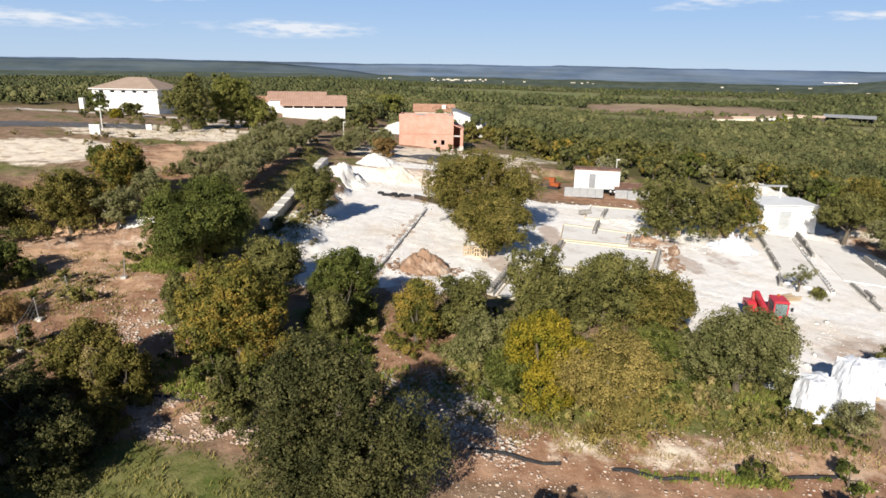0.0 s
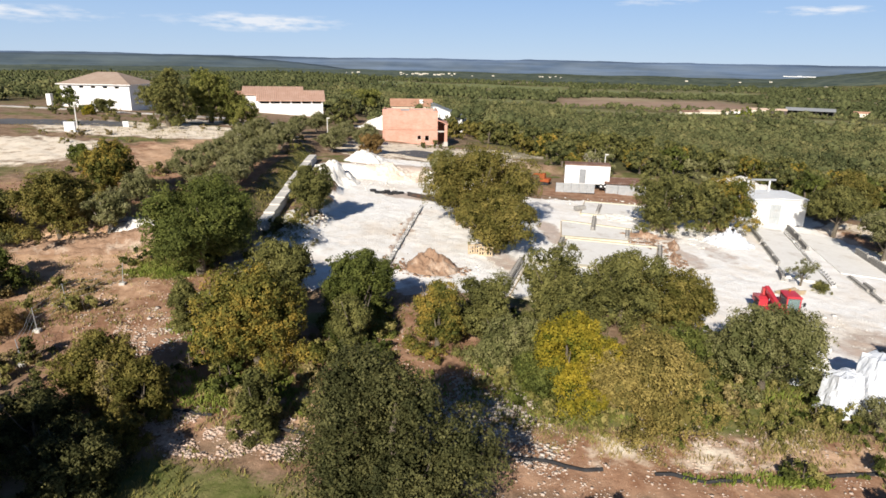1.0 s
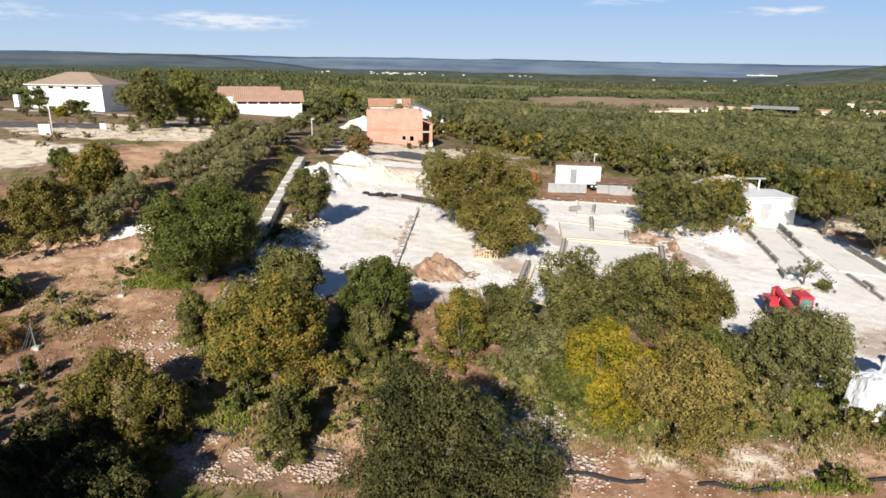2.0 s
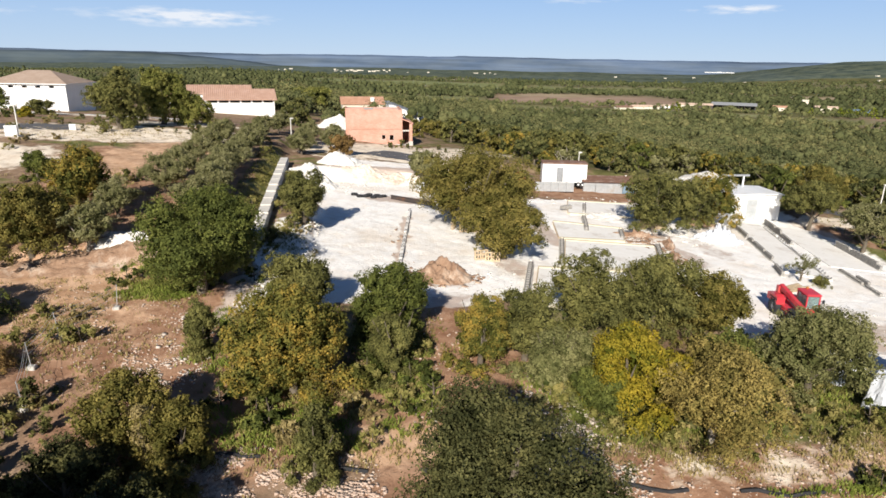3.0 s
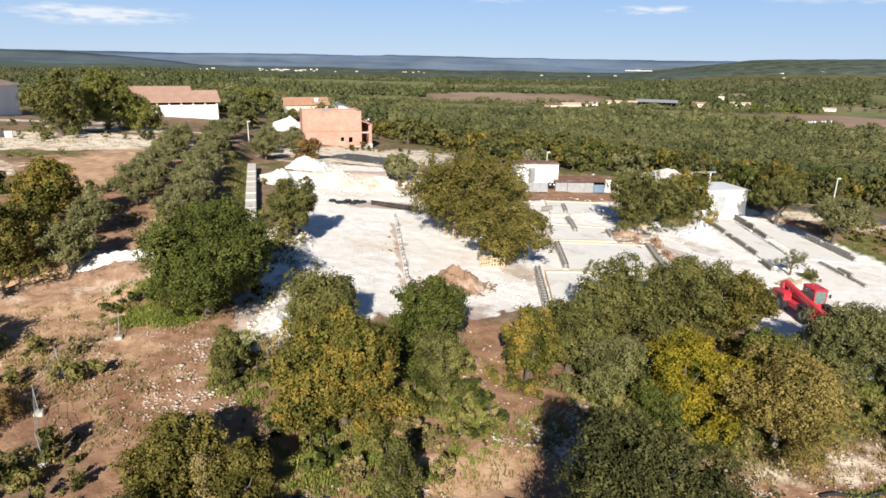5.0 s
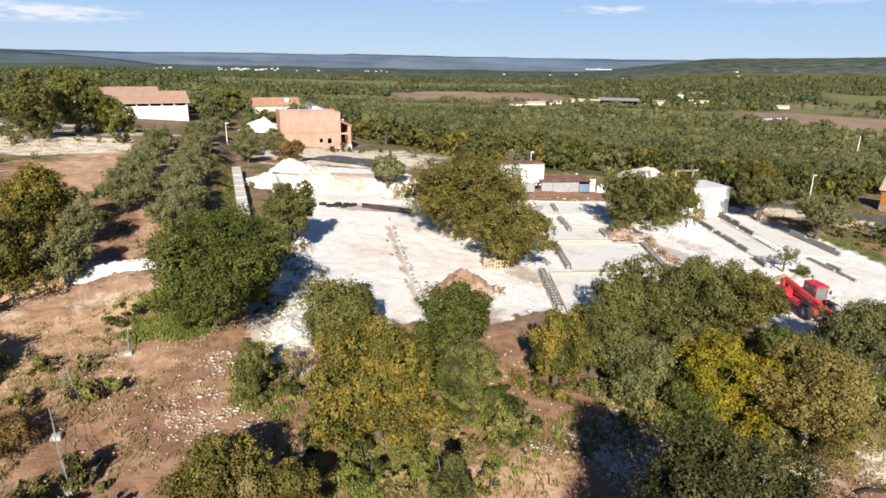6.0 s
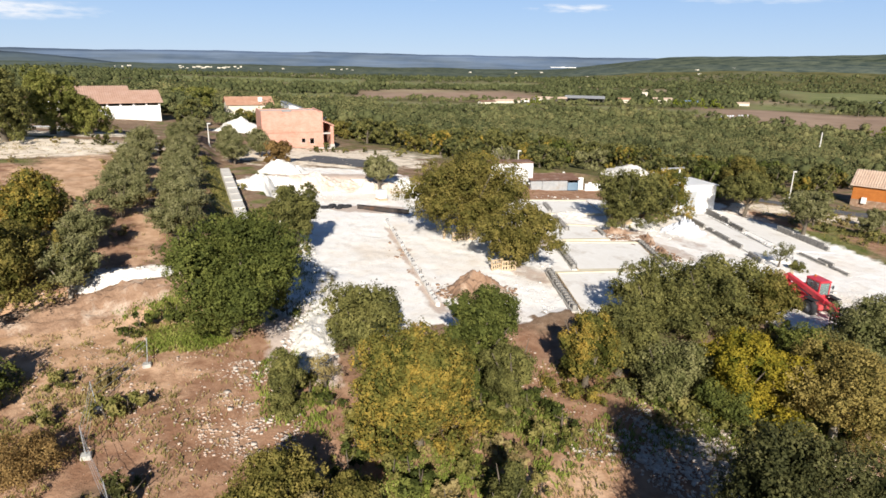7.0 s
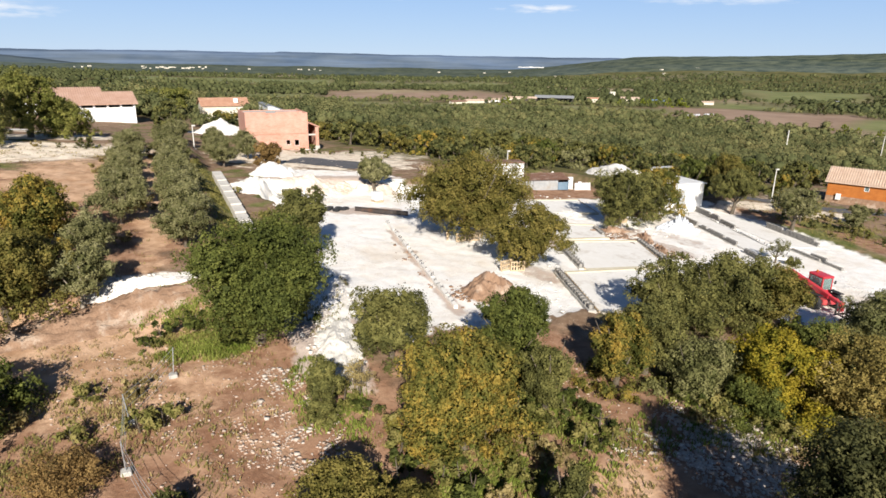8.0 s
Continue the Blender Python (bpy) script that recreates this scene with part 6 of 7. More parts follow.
def bare_tree(x, y, h, seed, label):
    """A leafless tree: a trunk whose limbs fork twice."""
    t = thing("bare_tree", x, y, label, "tree")
    rr = random.Random(seed)
    bm = bmesh.new()
    tube(bm, [(0, 0, -0.3), (0.05, 0, h * 0.2), (0.1, 0.05, h * 0.45)], [0.2, 0.16, 0.12], 8)
    trunk = part("trunk", bm, DEAD, t)
    for k in range(7):
        a = 6.283 * (k + rr.random() * 0.5) / 7
        b = Vector((0.08, 0.03, h * rr.uniform(0.25, 0.44)))
        e = b + Vector((math.cos(a) * h * 0.34, math.sin(a) * h * 0.34, h * rr.uniform(0.25, 0.5)))
        bm = bmesh.new()
        tube(bm, [b, b.lerp(e, 0.5) + Vector((0, 0, -0.1)), e], [0.09, 0.065, 0.025], 6)
        part("limb", bm, DEAD, trunk)
        for j in range(4):
            q = b.lerp(e, 0.35 + 0.18 * j)
            w = q + Vector((rr.uniform(-1, 1), rr.uniform(-1, 1), rr.uniform(0.3, 1.1))) * h * 0.16
            bm = bmesh.new()
            tube(bm, [q, q.lerp(w, 0.6), w], [0.035, 0.025, 0.01], 5)
            part("twig", bm, DEAD, t)


bare_tree(25.2, 95.5, 4.4, 3, "bare grey tree behind the site cabin")

heap("earth_heap", 30.8, 66.2, 2.4, 0.8, 0.7, REDSOIL, "heap of brown debris under the oaks", "heap", 26, turn=-10, rough=1.1)


# ---------------------------------------------------------------- machines and loose things on the plots
def wheel(parent, x, y, r, w, side):
    bm = bmesh.new()
    prof = [(0.55, -0.5), (0.86, -0.5), (1.0, -0.32), (1.0, 0.32), (0.86, 0.5), (0.55, 0.5)]
    n = 20
    rings = [[bm.verts.new((q[1] * w, math.cos(2 * math.pi * k / n) * q[0] * r, math.sin(2 * math.pi * k / n) * q[0] * r)) for q in prof] for k in range(n)]
    for k in range(n):
        a, b = rings[k], rings[(k + 1) % n]
        for i in range(len(prof)):
            j = (i + 1) % len(prof)
            bm.faces.new((a[i], a[j], b[j], b[i]))
    for k in range(n):          # lugs
        an = 2 * math.pi * k / n
        box(bm, -0.48 * w, 0.48 * w, -0.05 * r, 0.05 * r, 0.98 * r, 1.07 * r, Matrix.Rotation(an, 4, "X"))
    t = part("wheel", bm, BLACK, parent)
    t.location = (x, y, r)
    bm = bmesh.new()
    cyl(bm, (-0.3 * w, 0, 0), (0.3 * w, 0, 0), 0.56 * r, 16)
    cyl(bm, (0.3 * w * side, 0, 0), (0.46 * w * side, 0, 0), 0.22 * r, 12)
    part("rim", bm, GREY, t, "pale grey rim")


def telehandler():
    t = thing("telehandler", 22.4, 39.1, "red telescopic handler with its boom lowered, parked on the chalk", "telehandler", turn=168)
    bm = boxes((-0.75, 0.75, -2.2, 2.0, 0.55, 1.0), (-0.95, -0.1, -2.4, -0.5, 0.95, 1.3), bevel=0.06)
    part("chassis", bm, RED, t)
    bm = bmesh.new()
    prism(bm, [(-2.5, 0.95), (-0.9, 0.95), (-0.9, 1.5), (-1.3, 1.62), (-2.5, 1.45)], "x", 0.55, 1.15)
    part("engine_hood", bm, RED, t)
    for sx in (-1, 1):
        for y in (-1.45, 1.35):
            wheel(t, sx * 0.98, y, 0.62, 0.42, sx)
            part("mudguard", boxes((sx * 0.98 - 0.24, sx * 0.98 + 0.24, y - 0.55, y + 0.55, 1.30, 1.36), bevel=0.02), BLACK, t)
    # cab on the left of the machine
    cab = part("cab", boxes((-1.12, -0.12, -0.75, 0.75, 0.75, 1.3), bevel=0.04), RED, t)
    for x, y in ((-1.1, -0.73), (-0.2, -0.73), (-1.1, 0.62), (-0.2, 0.62)):
        part("cab_pillar", boxes((x, x + 0.08, y, y + 0.1, 1.3, 2.25)), RED, cab)
    part("cab_roof", boxes((-1.16, -0.08, -0.8, 0.78, 2.25, 2.42), bevel=0.07), RED, cab)
    part("windscreen", boxes((-1.02, -0.2, 0.66, 0.69, 1.3, 2.25)), GLASS, cab)
    part("side_window", boxes((-1.1, -1.075, -0.63, 0.62, 1.3, 2.25)), GLASS, cab)
    part("side_window", boxes((-0.145, -0.12, -0.63, 0.62, 1.3, 2.25)), GLASS, cab)
    part("rear_window", boxes((-1.02, -0.2, -0.72, -0.69, 1.3, 2.25)), GLASS, cab)
    part("seat", boxes((-0.9, -0.35, -0.45, 0.05, 1.0, 1.45), (-0.9, -0.35, -0.55, -0.4, 1.4, 2.0), bevel=0.05), BLACK, cab)
    m = part("mirror", boxes((-1.4, -1.22, 0.72, 0.78, 1.75, 2.05), bevel=0.02), BLACK, cab)
    part("mirror_arm", boxes((-1.24, -1.08, 0.68, 0.71, 1.9, 1.94)), BLACK, m)
    part("beacon", boxes((-0.75, -0.6, -0.6, -0.45, 2.42, 2.58), bevel=0.03), ORANGEWOOD, cab, "orange beacon")
    # boom, hinged high at the back, sloping down to the front
    boom = part("boom", boxes((-0.16, 0.16, 0.0, 4.4, -0.19, 0.19), bevel=0.03), RED, t)
    boom.matrix_basis = pose(0.3, -2.3, 1.98, -9, 0, 0)
    inner = part("inner_boom", boxes((-0.12, 0.12, 4.4, 5.5, -0.15, 0.15), bevel=0.02), RED, boom)
    part("lift_ram", boxes((-0.06, 0.06, 1.2, 3.0, -0.42, -0.3), bevel=0.02), GREY, boom)
    part("boom_bracket", boxes((0.02, 0.58, -2.5, -2.1, 1.0, 2.0), bevel=0.03), RED, t)
    part("boom_head", boxes((0.1, 0.5, 2.95, 3.35, 0.55, 1.3), bevel=0.04), RED, t)
    car = part("fork_carriage", boxes((-0.35, 0.95, 3.35, 3.45, 0.4, 0.5), (-0.35, 0.95, 3.35, 3.45, 0.95, 1.05), (-0.35, -0.25, 3.35, 3.45, 0.4, 1.4), (0.85, 0.95, 3.35, 3.45, 0.4, 1.4)), STEEL, t)
    t.scale = (0.93, 0.93, 0.93)
    for x in (-0.1, 0.58):
        part("fork", boxes((x, x + 0.12, 3.45, 4.6, 0.36, 0.41), (x, x + 0.12, 3.42, 3.47, 0.36, 1.05)), STEEL, car)


telehandler()


def wrapped_stack(x, y, turn, w, d, h, seed, label, printed=False):
    """A pallet load under white stretch film: sagging sides and a creased top."""
    t = thing("wrapped_load", x, y, label, "building supplies", turn=turn, group="wrapped loads")
    n = 10
    bm = bmesh.new()
    vs = {}
    for k in range(n + 1):
        for i in range(4 * n):
            s, u = i // n, (i % n) / n
            px, py = ((u * 2 - 1, -1), (1, u * 2 - 1), (1 - u * 2, 1), (-1, 1 - u * 2))[s]
            f = k / n
            nz = noise.fractal(Vector((px * 1.7 + seed, py * 1.7, f * 2.5)), 0.8, 2.0, 4)
            q = 1.10 - 0.34 * f * f + 0.10 * nz - 0.04 * math.sin(f * math.pi)
            c = 1 - 0.10 * (abs(px) * abs(py)) ** 4
            vs[k, i] = bm.verts.new((px * w / 2 * q * c, py * d / 2 * q * c, 0.14 + f * (h - 0.14) * (1 + 0.07 * nz)))
    for k in range(n):
        for i in range(4 * n):
            j = (i + 1) % (4 * n)
            bm.faces.new((vs[k, i], vs[k, j], vs[k + 1, j], vs[k + 1, i]))
    c = bm.verts.new((0.1, 0.05, h * 1.07))
    inner = []
    for i in range(4 * n):
        p = vs[n, i].co
        inner.append(bm.verts.new((p.x * 0.55, p.y * 0.55, h * 1.03 + 0.07 * noise.noise(Vector((p.x * 3, p.y * 3, seed))))))
    for i in range(4 * n):
        j = (i + 1) % (4 * n)
        bm.faces.new((vs[n, i], vs[n, j], inner[j], inner[i]))
        bm.faces.new((inner[i], inner[j], c))
    part("film", bm, TARP, t, smooth=False)
    for k in range(3):
        part("pallet_bearer", boxes((-w / 2 + k * (w - 0.15) / 2, -w / 2 + k * (w - 0.15) / 2 + 0.15, -d / 2, d / 2, -0.12, 0.1)), WOODC, t)
    if printed:
        for k in range(5):
            part("print_bar", boxes((-0.75 + k * 0.32, -0.55 + k * 0.32, -d / 2 * 1.09 - 0.02, -d / 2 * 1.09, h * 0.5, h * 0.5 + 0.22)), PRINT, t, "dark bar of unreadable print")


wrapped_stack(19.2, 28.1, 12, 1.8, 1.4, 2.3, 1, "white film-wrapped pallet load beside the oaks")
wrapped_stack(21.7, 29.0, 12, 2.0, 1.5, 2.8, 2, "tall white film-wrapped pallet load")
wrapped_stack(24.7, 30.9, 14, 2.0, 1.6, 1.7, 3, "white film-wrapped load with dark print", True)
wrapped_stack(18.8, 31.0, 5, 1.4, 1.3, 1.3, 4, "low white wrapped load in the shade of an oak")
heap("film_heap", 29.4, 59.6, 2.4, 1.7, 1.5, TARP, "crumpled heap of white plastic sheeting", "sheeting", 21, turn=-20, rough=1.3)
heap("film_heap", 27.2, 87.8, 2.6, 1.4, 1.6, TARP, "white sheeting over goods behind the tool shed", "sheeting", 22, rough=0.5)
heap("chalk_heap", 32.2, 88.4, 2.6, 1.6, 1.6, CHALK, "white rubble behind the tool shed", "heap", 23)


def pallet(x, y, z, turn, label, group, tilt=0.0):
    """A timber pallet: three bearers, boards above and below."""
    t = thing("pallet", x, y, label, "pallet", z=z, group=group)
    t.matrix_world = pose(x, y, z, 0, 0, turn) @ pose(0, 0, 0, tilt, 0, 0)
    for k in range(3):
        part("bearer", boxes((-0.6, 0.6, -0.4 + k * 0.35, -0.3 + k * 0.35, 0.022, 0.12)), WOODC, t)
    me = None
    for zz, n in ((0.12, 6), (0.0, 3)):
        for k in range(n):
            if me is None:
                b = part("board", boxes((-0.05, 0.05, -0.4, 0.4, 0, 0.022)), WOODC, t)
                me = b.data
            else:
                b = new("board", me)
                b.parent = t
            b.location = (-0.55 + k * 1.1 / (n - 1), 0, zz)
    return t


first = pallet(23.4, 63.7, zg(23.4, 63.7), 8, "pale timber pallet in a stack behind the slabs", "stacked pallets")
for k in range(1, 6):
    copy_thing(first, pose(23.4 + 0.03 * (k % 3), 63.7, zg(23.4, 63.7) + 0.145 * k, 0, 0, 8 + (k * 37 % 7) - 3))
for k in range(4):
    copy_thing(first, pose(24.9 + 0.02 * k, 63.8, zg(24.9, 63.8) + 0.145 * k, 0, 0, 4 - (k * 31 % 5)))
ring = pallet(5.0, 60.6, zg(5.0, 60.6) + 0.42, 5, "timber pallet stood on edge to fence an oak trunk", "pallets round the oaks", tilt=86)
for x, y, a in ((5.9, 62.0, 14), (7.2, 62.6, 28), (2.6, 51.0, 15), (3.5, 50.7, -8), (2.9, 59.6, 8), (4.1, 59.5, -6), (1.9, 60.6, 62)):
    copy_thing(ring, pose(x, y, zg(x, y) + 0.42, 0, 0, a) @ pose(0, 0, 0, 86, 0, 0))


def lamp_post(x, y, h, label, arm=0.0):
    t = thing("street_lamp", x, y, label, "street lamp", group="lamp posts")
    bm = bmesh.new()
    tube(bm, [(0, 0, -0.3), (0, 0, 0.5), (0, 0, h)], [0.11, 0.09, 0.065], 10)
    part("pole", bm, POST, t)
    part("lantern", boxes((-0.09, 0.42, -0.13, 0.13, h - 0.04, h + 0.14), bevel=0.03), POST, t)
    part("base_plate", boxes((-0.2, 0.2, -0.2, 0.2, -0.1, 0.04)), CONCRETE, t)


lamp_post(-50.6, 93.4, 3.6, "pale street lamp beside the asphalt road")
lamp_post(59.0, 71.3, 4.6, "pale street lamp beside the lane")
lamp_post(25.9, 91.0, 4.2, "pale pole behind the site cabin")
lamp_post(-16.8, 107.0, 3.2, "pale post among the olive trees")


def meter_box(x, y, size=1.0):
    t = thing("meter_box", x, y, "white electricity cabinet beside the road", "meter box", turn=8, group="meter boxes")
    part("plinth", boxes((-0.75, 0.75, -0.3, 0.3, -0.3, 0.12), bevel=0.02), CONCRETE, t)
    part("body", boxes((-0.7, 0.7, -0.26, 0.26, 0.12, 1.35), bevel=0.03), PAINTED, t)
    for x0 in (-0.68, 0.02):
        part("door", boxes((x0, x0 + 0.66, -0.285, -0.262, 0.18, 1.28), bevel=0.008), PAINTED, t)
    part("cap", boxes((-0.74, 0.74, -0.3, 0.3, 1.35, 1.42), bevel=0.02), PAINTED, t)
    t.scale = (size, size, size)


meter_box(-49.6, 89.6)
meter_box(-45.6, 97.6, 0.6)

t = thing("crate", 0.7, 77.0, "white water tank cube on a pallet", "tank", turn=12)
part("tank", boxes((-0.5, 0.5, -0.5, 0.5, 0.15, 1.15), bevel=0.06), PAINTED, t)
for k in range(4):
    part("cage_bar", boxes((-0.53, 0.53, -0.53, -0.5, 0.3 + k * 0.25, 0.32 + k * 0.25)), ZINC, t)
part("pallet", boxes((-0.55, 0.55, -0.55, 0.55, -0.02, 0.14)), WOODC, t)

t = thing("steel_beam", -3.2, 72.8, "long dark steel beam lying on the chalk", "beam", turn=-45 + 3)
part("web", boxes((0, 6.0, -0.02, 0.02, 0.05, 0.42)), STEEL, t)
part("flange", boxes((0, 6.0, -0.14, 0.14, 0.42, 0.46)), STEEL, t)
part("flange", boxes((0, 6.0, -0.14, 0.14, 0.01, 0.05)), STEEL, t)

rt = random.Random(8)
for k in range(9):
    x, y = -7.2 + k * 0.42 + rt.uniform(-0.2, 0.2), 73.4 + rt.uniform(-0.5, 0.5)
    t = thing("tyre", x, y, "black tyre dropped on the chalk", "tyre", turn=rt.uniform(0, 360), group="dumped tyres")
    bm = bmesh.new()
    n = 16
    rings = []
    for a in range(n):
        ca, sa = math.cos(6.2832 * a / n), math.sin(6.2832 * a / n)
        rings.append([bm.verts.new((ca * r, sa * r, z)) for r, z in ((0.2, 0.03), (0.36, 0.0), (0.4, 0.06), (0.4, 0.17), (0.36, 0.23), (0.2, 0.2))])
    for a in range(n):
        for i in range(6):
            bm.faces.new((rings[a][i], rings[a][(i + 1) % 6], rings[(a + 1) % n][(i + 1) % 6], rings[(a + 1) % n][i]))
    part("casing", bm, BLACK, t)

t = thing("excavator", 16.0, 86.6, "small orange-red excavator with a raised arm behind the plots", "excavator", turn=60)
part("track", boxes((-0.9, -0.5, -1.1, 1.1, 0, 0.55), bevel=0.12), BLACK, t)
part("track", boxes((0.5, 0.9, -1.1, 1.1, 0, 0.55), bevel=0.12), BLACK, t)
part("body", boxes((-0.85, 0.85, -1.2, 0.6, 0.6, 1.3), bevel=0.1), ORANGEPAINT, t)
cb = part("cab", boxes((-0.8, 0.1, -0.3, 0.8, 1.3, 2.3), bevel=0.06), ORANGEPAINT, t)
part("window", boxes((-0.7, 0.0, 0.8, 0.82, 1.5, 2.2)), GLASS, cb)
bm = bmesh.new()
tube(bm, [(0.4, 0.6, 1.1), (0.4, 1.3, 1.9), (0.4, 2.3, 1.8), (0.4, 2.8, 0.9)], [0.18, 0.2, 0.15, 0.1], 6)
part("arm", bm, ORANGEPAINT, t)
t.scale = (0.72, 0.72, 0.72)
part("bucket", boxes((0.1, 0.7, 2.5, 3.0, 0.4, 0.95), bevel=0.08), STEEL, t)

t = thing("site_table", 17.0, 70.7, "stack of grey blocks on the slab", "blocks", turn=20)
for k in range(12):
    b = part("block", boxes((-0.24, 0.24, -0.1, 0.1, 0, 0.2), bevel=0.01), BLOCK, t)
    b.location = (-0.5 + 0.5 * (k % 3), 0.22 * (k // 3 % 2), 0.14 + 0.205 * (k // 6))

t = thing("timber_pile", 27.1, 45.4, "loose pile of pale formwork timber beside the sapling", "timber", turn=25)
for k in range(9):
    b = part("plank", boxes((-1.1, 1.1, -0.1, 0.1, 0, 0.05), bevel=0.006), WOODC, t)
    b.matrix_basis = pose(0.1 * (k % 3 - 1), 0.24 * (k % 4) - 0.4, 0.06 * (k // 2) + 0.02, 0, 2 * (k % 3 - 1), (k * 53 % 30) - 15)

# wire fence on red earth
rf = random.Random(4)
t = thing("wire_fence", -22.7, 31.0, "sagging wire fence on thin posts in concrete feet", "fence")
posts = [(-22.6, 30.6), (-23.8, 34.1), (-23.7, 37.2), (-21.9, 40.6)]
tops = []
for x, y in posts:
    z = zg(x, y) - zg(-22.7, 31.0)
    bm = bmesh.new()
    lx, ly = rf.uniform(-0.15, 0.15), rf.uniform(-0.15, 0.15)
    tube(bm, [(x + 22.7, y - 31.0, z - 0.1), (x + 22.7 + lx, y - 31.0 + ly, z + 1.5)], [0.024, 0.02], 6)
    part("post", bm, ZINC, t)
    part("foot", boxes((x + 22.5, x + 22.9, y - 31.2, y - 30.8, z - 0.1, z + 0.16), bevel=0.04), CONCRETE, t)
    tops.append((x + 22.7 + lx, y - 31.0 + ly, z))
for h in (0.4, 0.8, 1.2, 1.45):
    bm = bmesh.new()
    for a, b in zip(tops, tops[1:]):
        mid = ((a[0] + b[0]) / 2, (a[1] + b[1]) / 2, (a[2] + b[2]) / 2 + h - 0.15)
        tube(bm, [(a[0], a[1], a[2] + h), mid, (b[0], b[1], b[2] + h)], [0.008, 0.008, 0.008], 4)
    part("wire", bm, ZINC, t)

# black drain pipe along the rubble strip
pts = [(-14.5, 27.2), (-12.7, 26.7), (-9.0, 25.9), (-5.4, 25.1), (-1.0, 24.3), (3.2, 23.8), (7.0, 23.1), (10.5, 22.9), (15.0, 23.2), (20.3, 23.9), (26.0, 25.0)]
t = thing("drain_pipe", -14.5, 27.2, "black drain pipe half buried along the rubble strip", "pipe")
bm = bmesh.new()
path = []
for (x0, y0), (x1, y1) in zip(pts, pts[1:]):
    for k in range(5):
        x, y = x0 + (x1 - x0) * k / 5, y0 + (y1 - y0) * k / 5 + 0.12 * math.sin(x0 + k)
        path.append((x + 14.5, y - 27.2, zg(x, y) - zg(-14.5, 27.2) + 0.05))
for k0, k1 in ((0, 7), (8, 13), (15, 22), (23, 29), (31, 37), (38, 44), (46, len(path))):
    bm = bmesh.new()
    run = path[k0:k1]
    tube(bm, [(x, y, z + 0.03 * math.sin(k0 + i * 2.1)) for i, (x, y, z) in enumerate(run)], [0.085] * len(run), 7)
    part("pipe_length", bm, BLACK, t)

# ---------------------------------------------------------------- far buildings
def shed_far(x, y, L, D, H, wall, roof, label, turn=0.0, name="farm_building"):
    t = thing(name, x, y, label, "building", turn=turn, group="farm in the valley")
    part("wall", boxes((0, L, 0, D, -2, H)), wall, t)
    bm = bmesh.new()
    gable_roof(bm, 0, L, 0, D, H, D * 0.18, 0.5, 0.3)
    part("roof", bm, roof, t)
    return t


t = thing("open_barn", 462, 762, "long dark open-fronted barn on posts", "building", turn=-32, group="farm in the valley")
bm = bmesh.new()
gable_roof(bm, 0, 52, 0, 16, 6.0, 2.6, 1.0, 0.4)
part("roof", bm, GREY, t)
for k in range(9):
    part("post", boxes((k * 6.4, k * 6.4 + 0.5, 0, 0.5, -2, 6)), STEEL, t)
# back wall coloured near black for the shade under the barn roof
part("back_wall", boxes((0, 52, 15, 15.4, -2, 6)), SHADE_FILL, t)
for args in ((330, 712, 34, 9, 3, CREAMWALL, PALETILES, "long low pale shed in the valley", 2), (382, 742, 12, 8, 3, WHITEWALL, PALETILES, "white shed in the valley", -5), (405, 744, 22, 10, 5, CREAMWALL, PALETILES, "pale farm shed in the valley", -8),
             (432, 748, 20, 10, 5, STEEL, PALETILES, "low farm shed beside the barn", -20), (540, 748, 18, 9, 5, CREAMWALL, TILES, "farm house with a red tiled roof", -25), (590, 760, 7, 7, 13, CREAMWALL, CREAMWALL, "square pale tower of the farm", -30),
             (598, 745, 26, 10, 6, CREAMWALL, PALETILES, "pale farm house beside the tower", -30), (640, 730, 20, 9, 4, BLUE, BLUE, "blue-green sheeted shed in the valley", -30), (700, 690, 16, 8, 3.5, CREAMWALL, PALETILES, "pale shed at the edge of a field", -35),
             (905, 640, 14, 8, 4, CREAMWALL, GREY, "pale building between fields", -40), (300, 690, 20, 8, 3, CREAMWALL, RUST, "low brown-roofed shed in the valley", 4)):
    shed_far(*args[:8], turn=args[8])
t = thing("utility_pole", 215, 186, "pale concrete utility pole above the wood", "pole")
bm = bmesh.new()
tube(bm, [(0, 0, -1), (0, 0, 11.5)], [0.32, 0.2], 8)
part("pole", bm, POST, t)
part("crossarm", boxes((-1, 1, -0.1, 0.1, 10.6, 10.8)), STEEL, t)

bale = thing("wrapped_bale", 440, 468, "round straw bale wrapped in white film on the field", "bale", group="bales on the field", turn=20)
bm = bmesh.new()
cyl(bm, (-0.7, 0, 0.9), (0.7, 0, 0.9), 0.95, 14)
part("film", bm, TARP, bale)
for k in range(1, 10):
    bx, by = 440 + 6.0 * k + (k * 29 % 5), 468 + 1.5 * k
    copy_thing(bale, pose(bx, by, zg(bx, by), 0, 0, k * 47 % 180))
strip("track", [(312, 290), (298, 262), (291, 236), (269, 211)], 5.0, SLAB, "pale dirt track between far olive trees", lift=0.25)
for x, y, h in ((282, 240, 1.6), (274, 232, 1.3), (265, 196, 1.5), (290, 203, 1.4), (300, 222, 1.2), (276, 214, 1.1)):
    copy_thing(olives[1], pose(x, y, zg(x, y), 0, 0, x * 11 % 360) @ Matrix.Scale(h, 4))
t = thing("utility_pole", 230, 157, "thin pale utility pole beyond the chalet", "pole")
bm = bmesh.new()
tube(bm, [(0, 0, -1), (0, 0, 12.0)], [0.2, 0.14], 8)
part("pole", bm, POST, t)
part("crossarm", boxes((-0.8, 0.8, -0.08, 0.08, 11.2, 11.4)), STEEL, t)

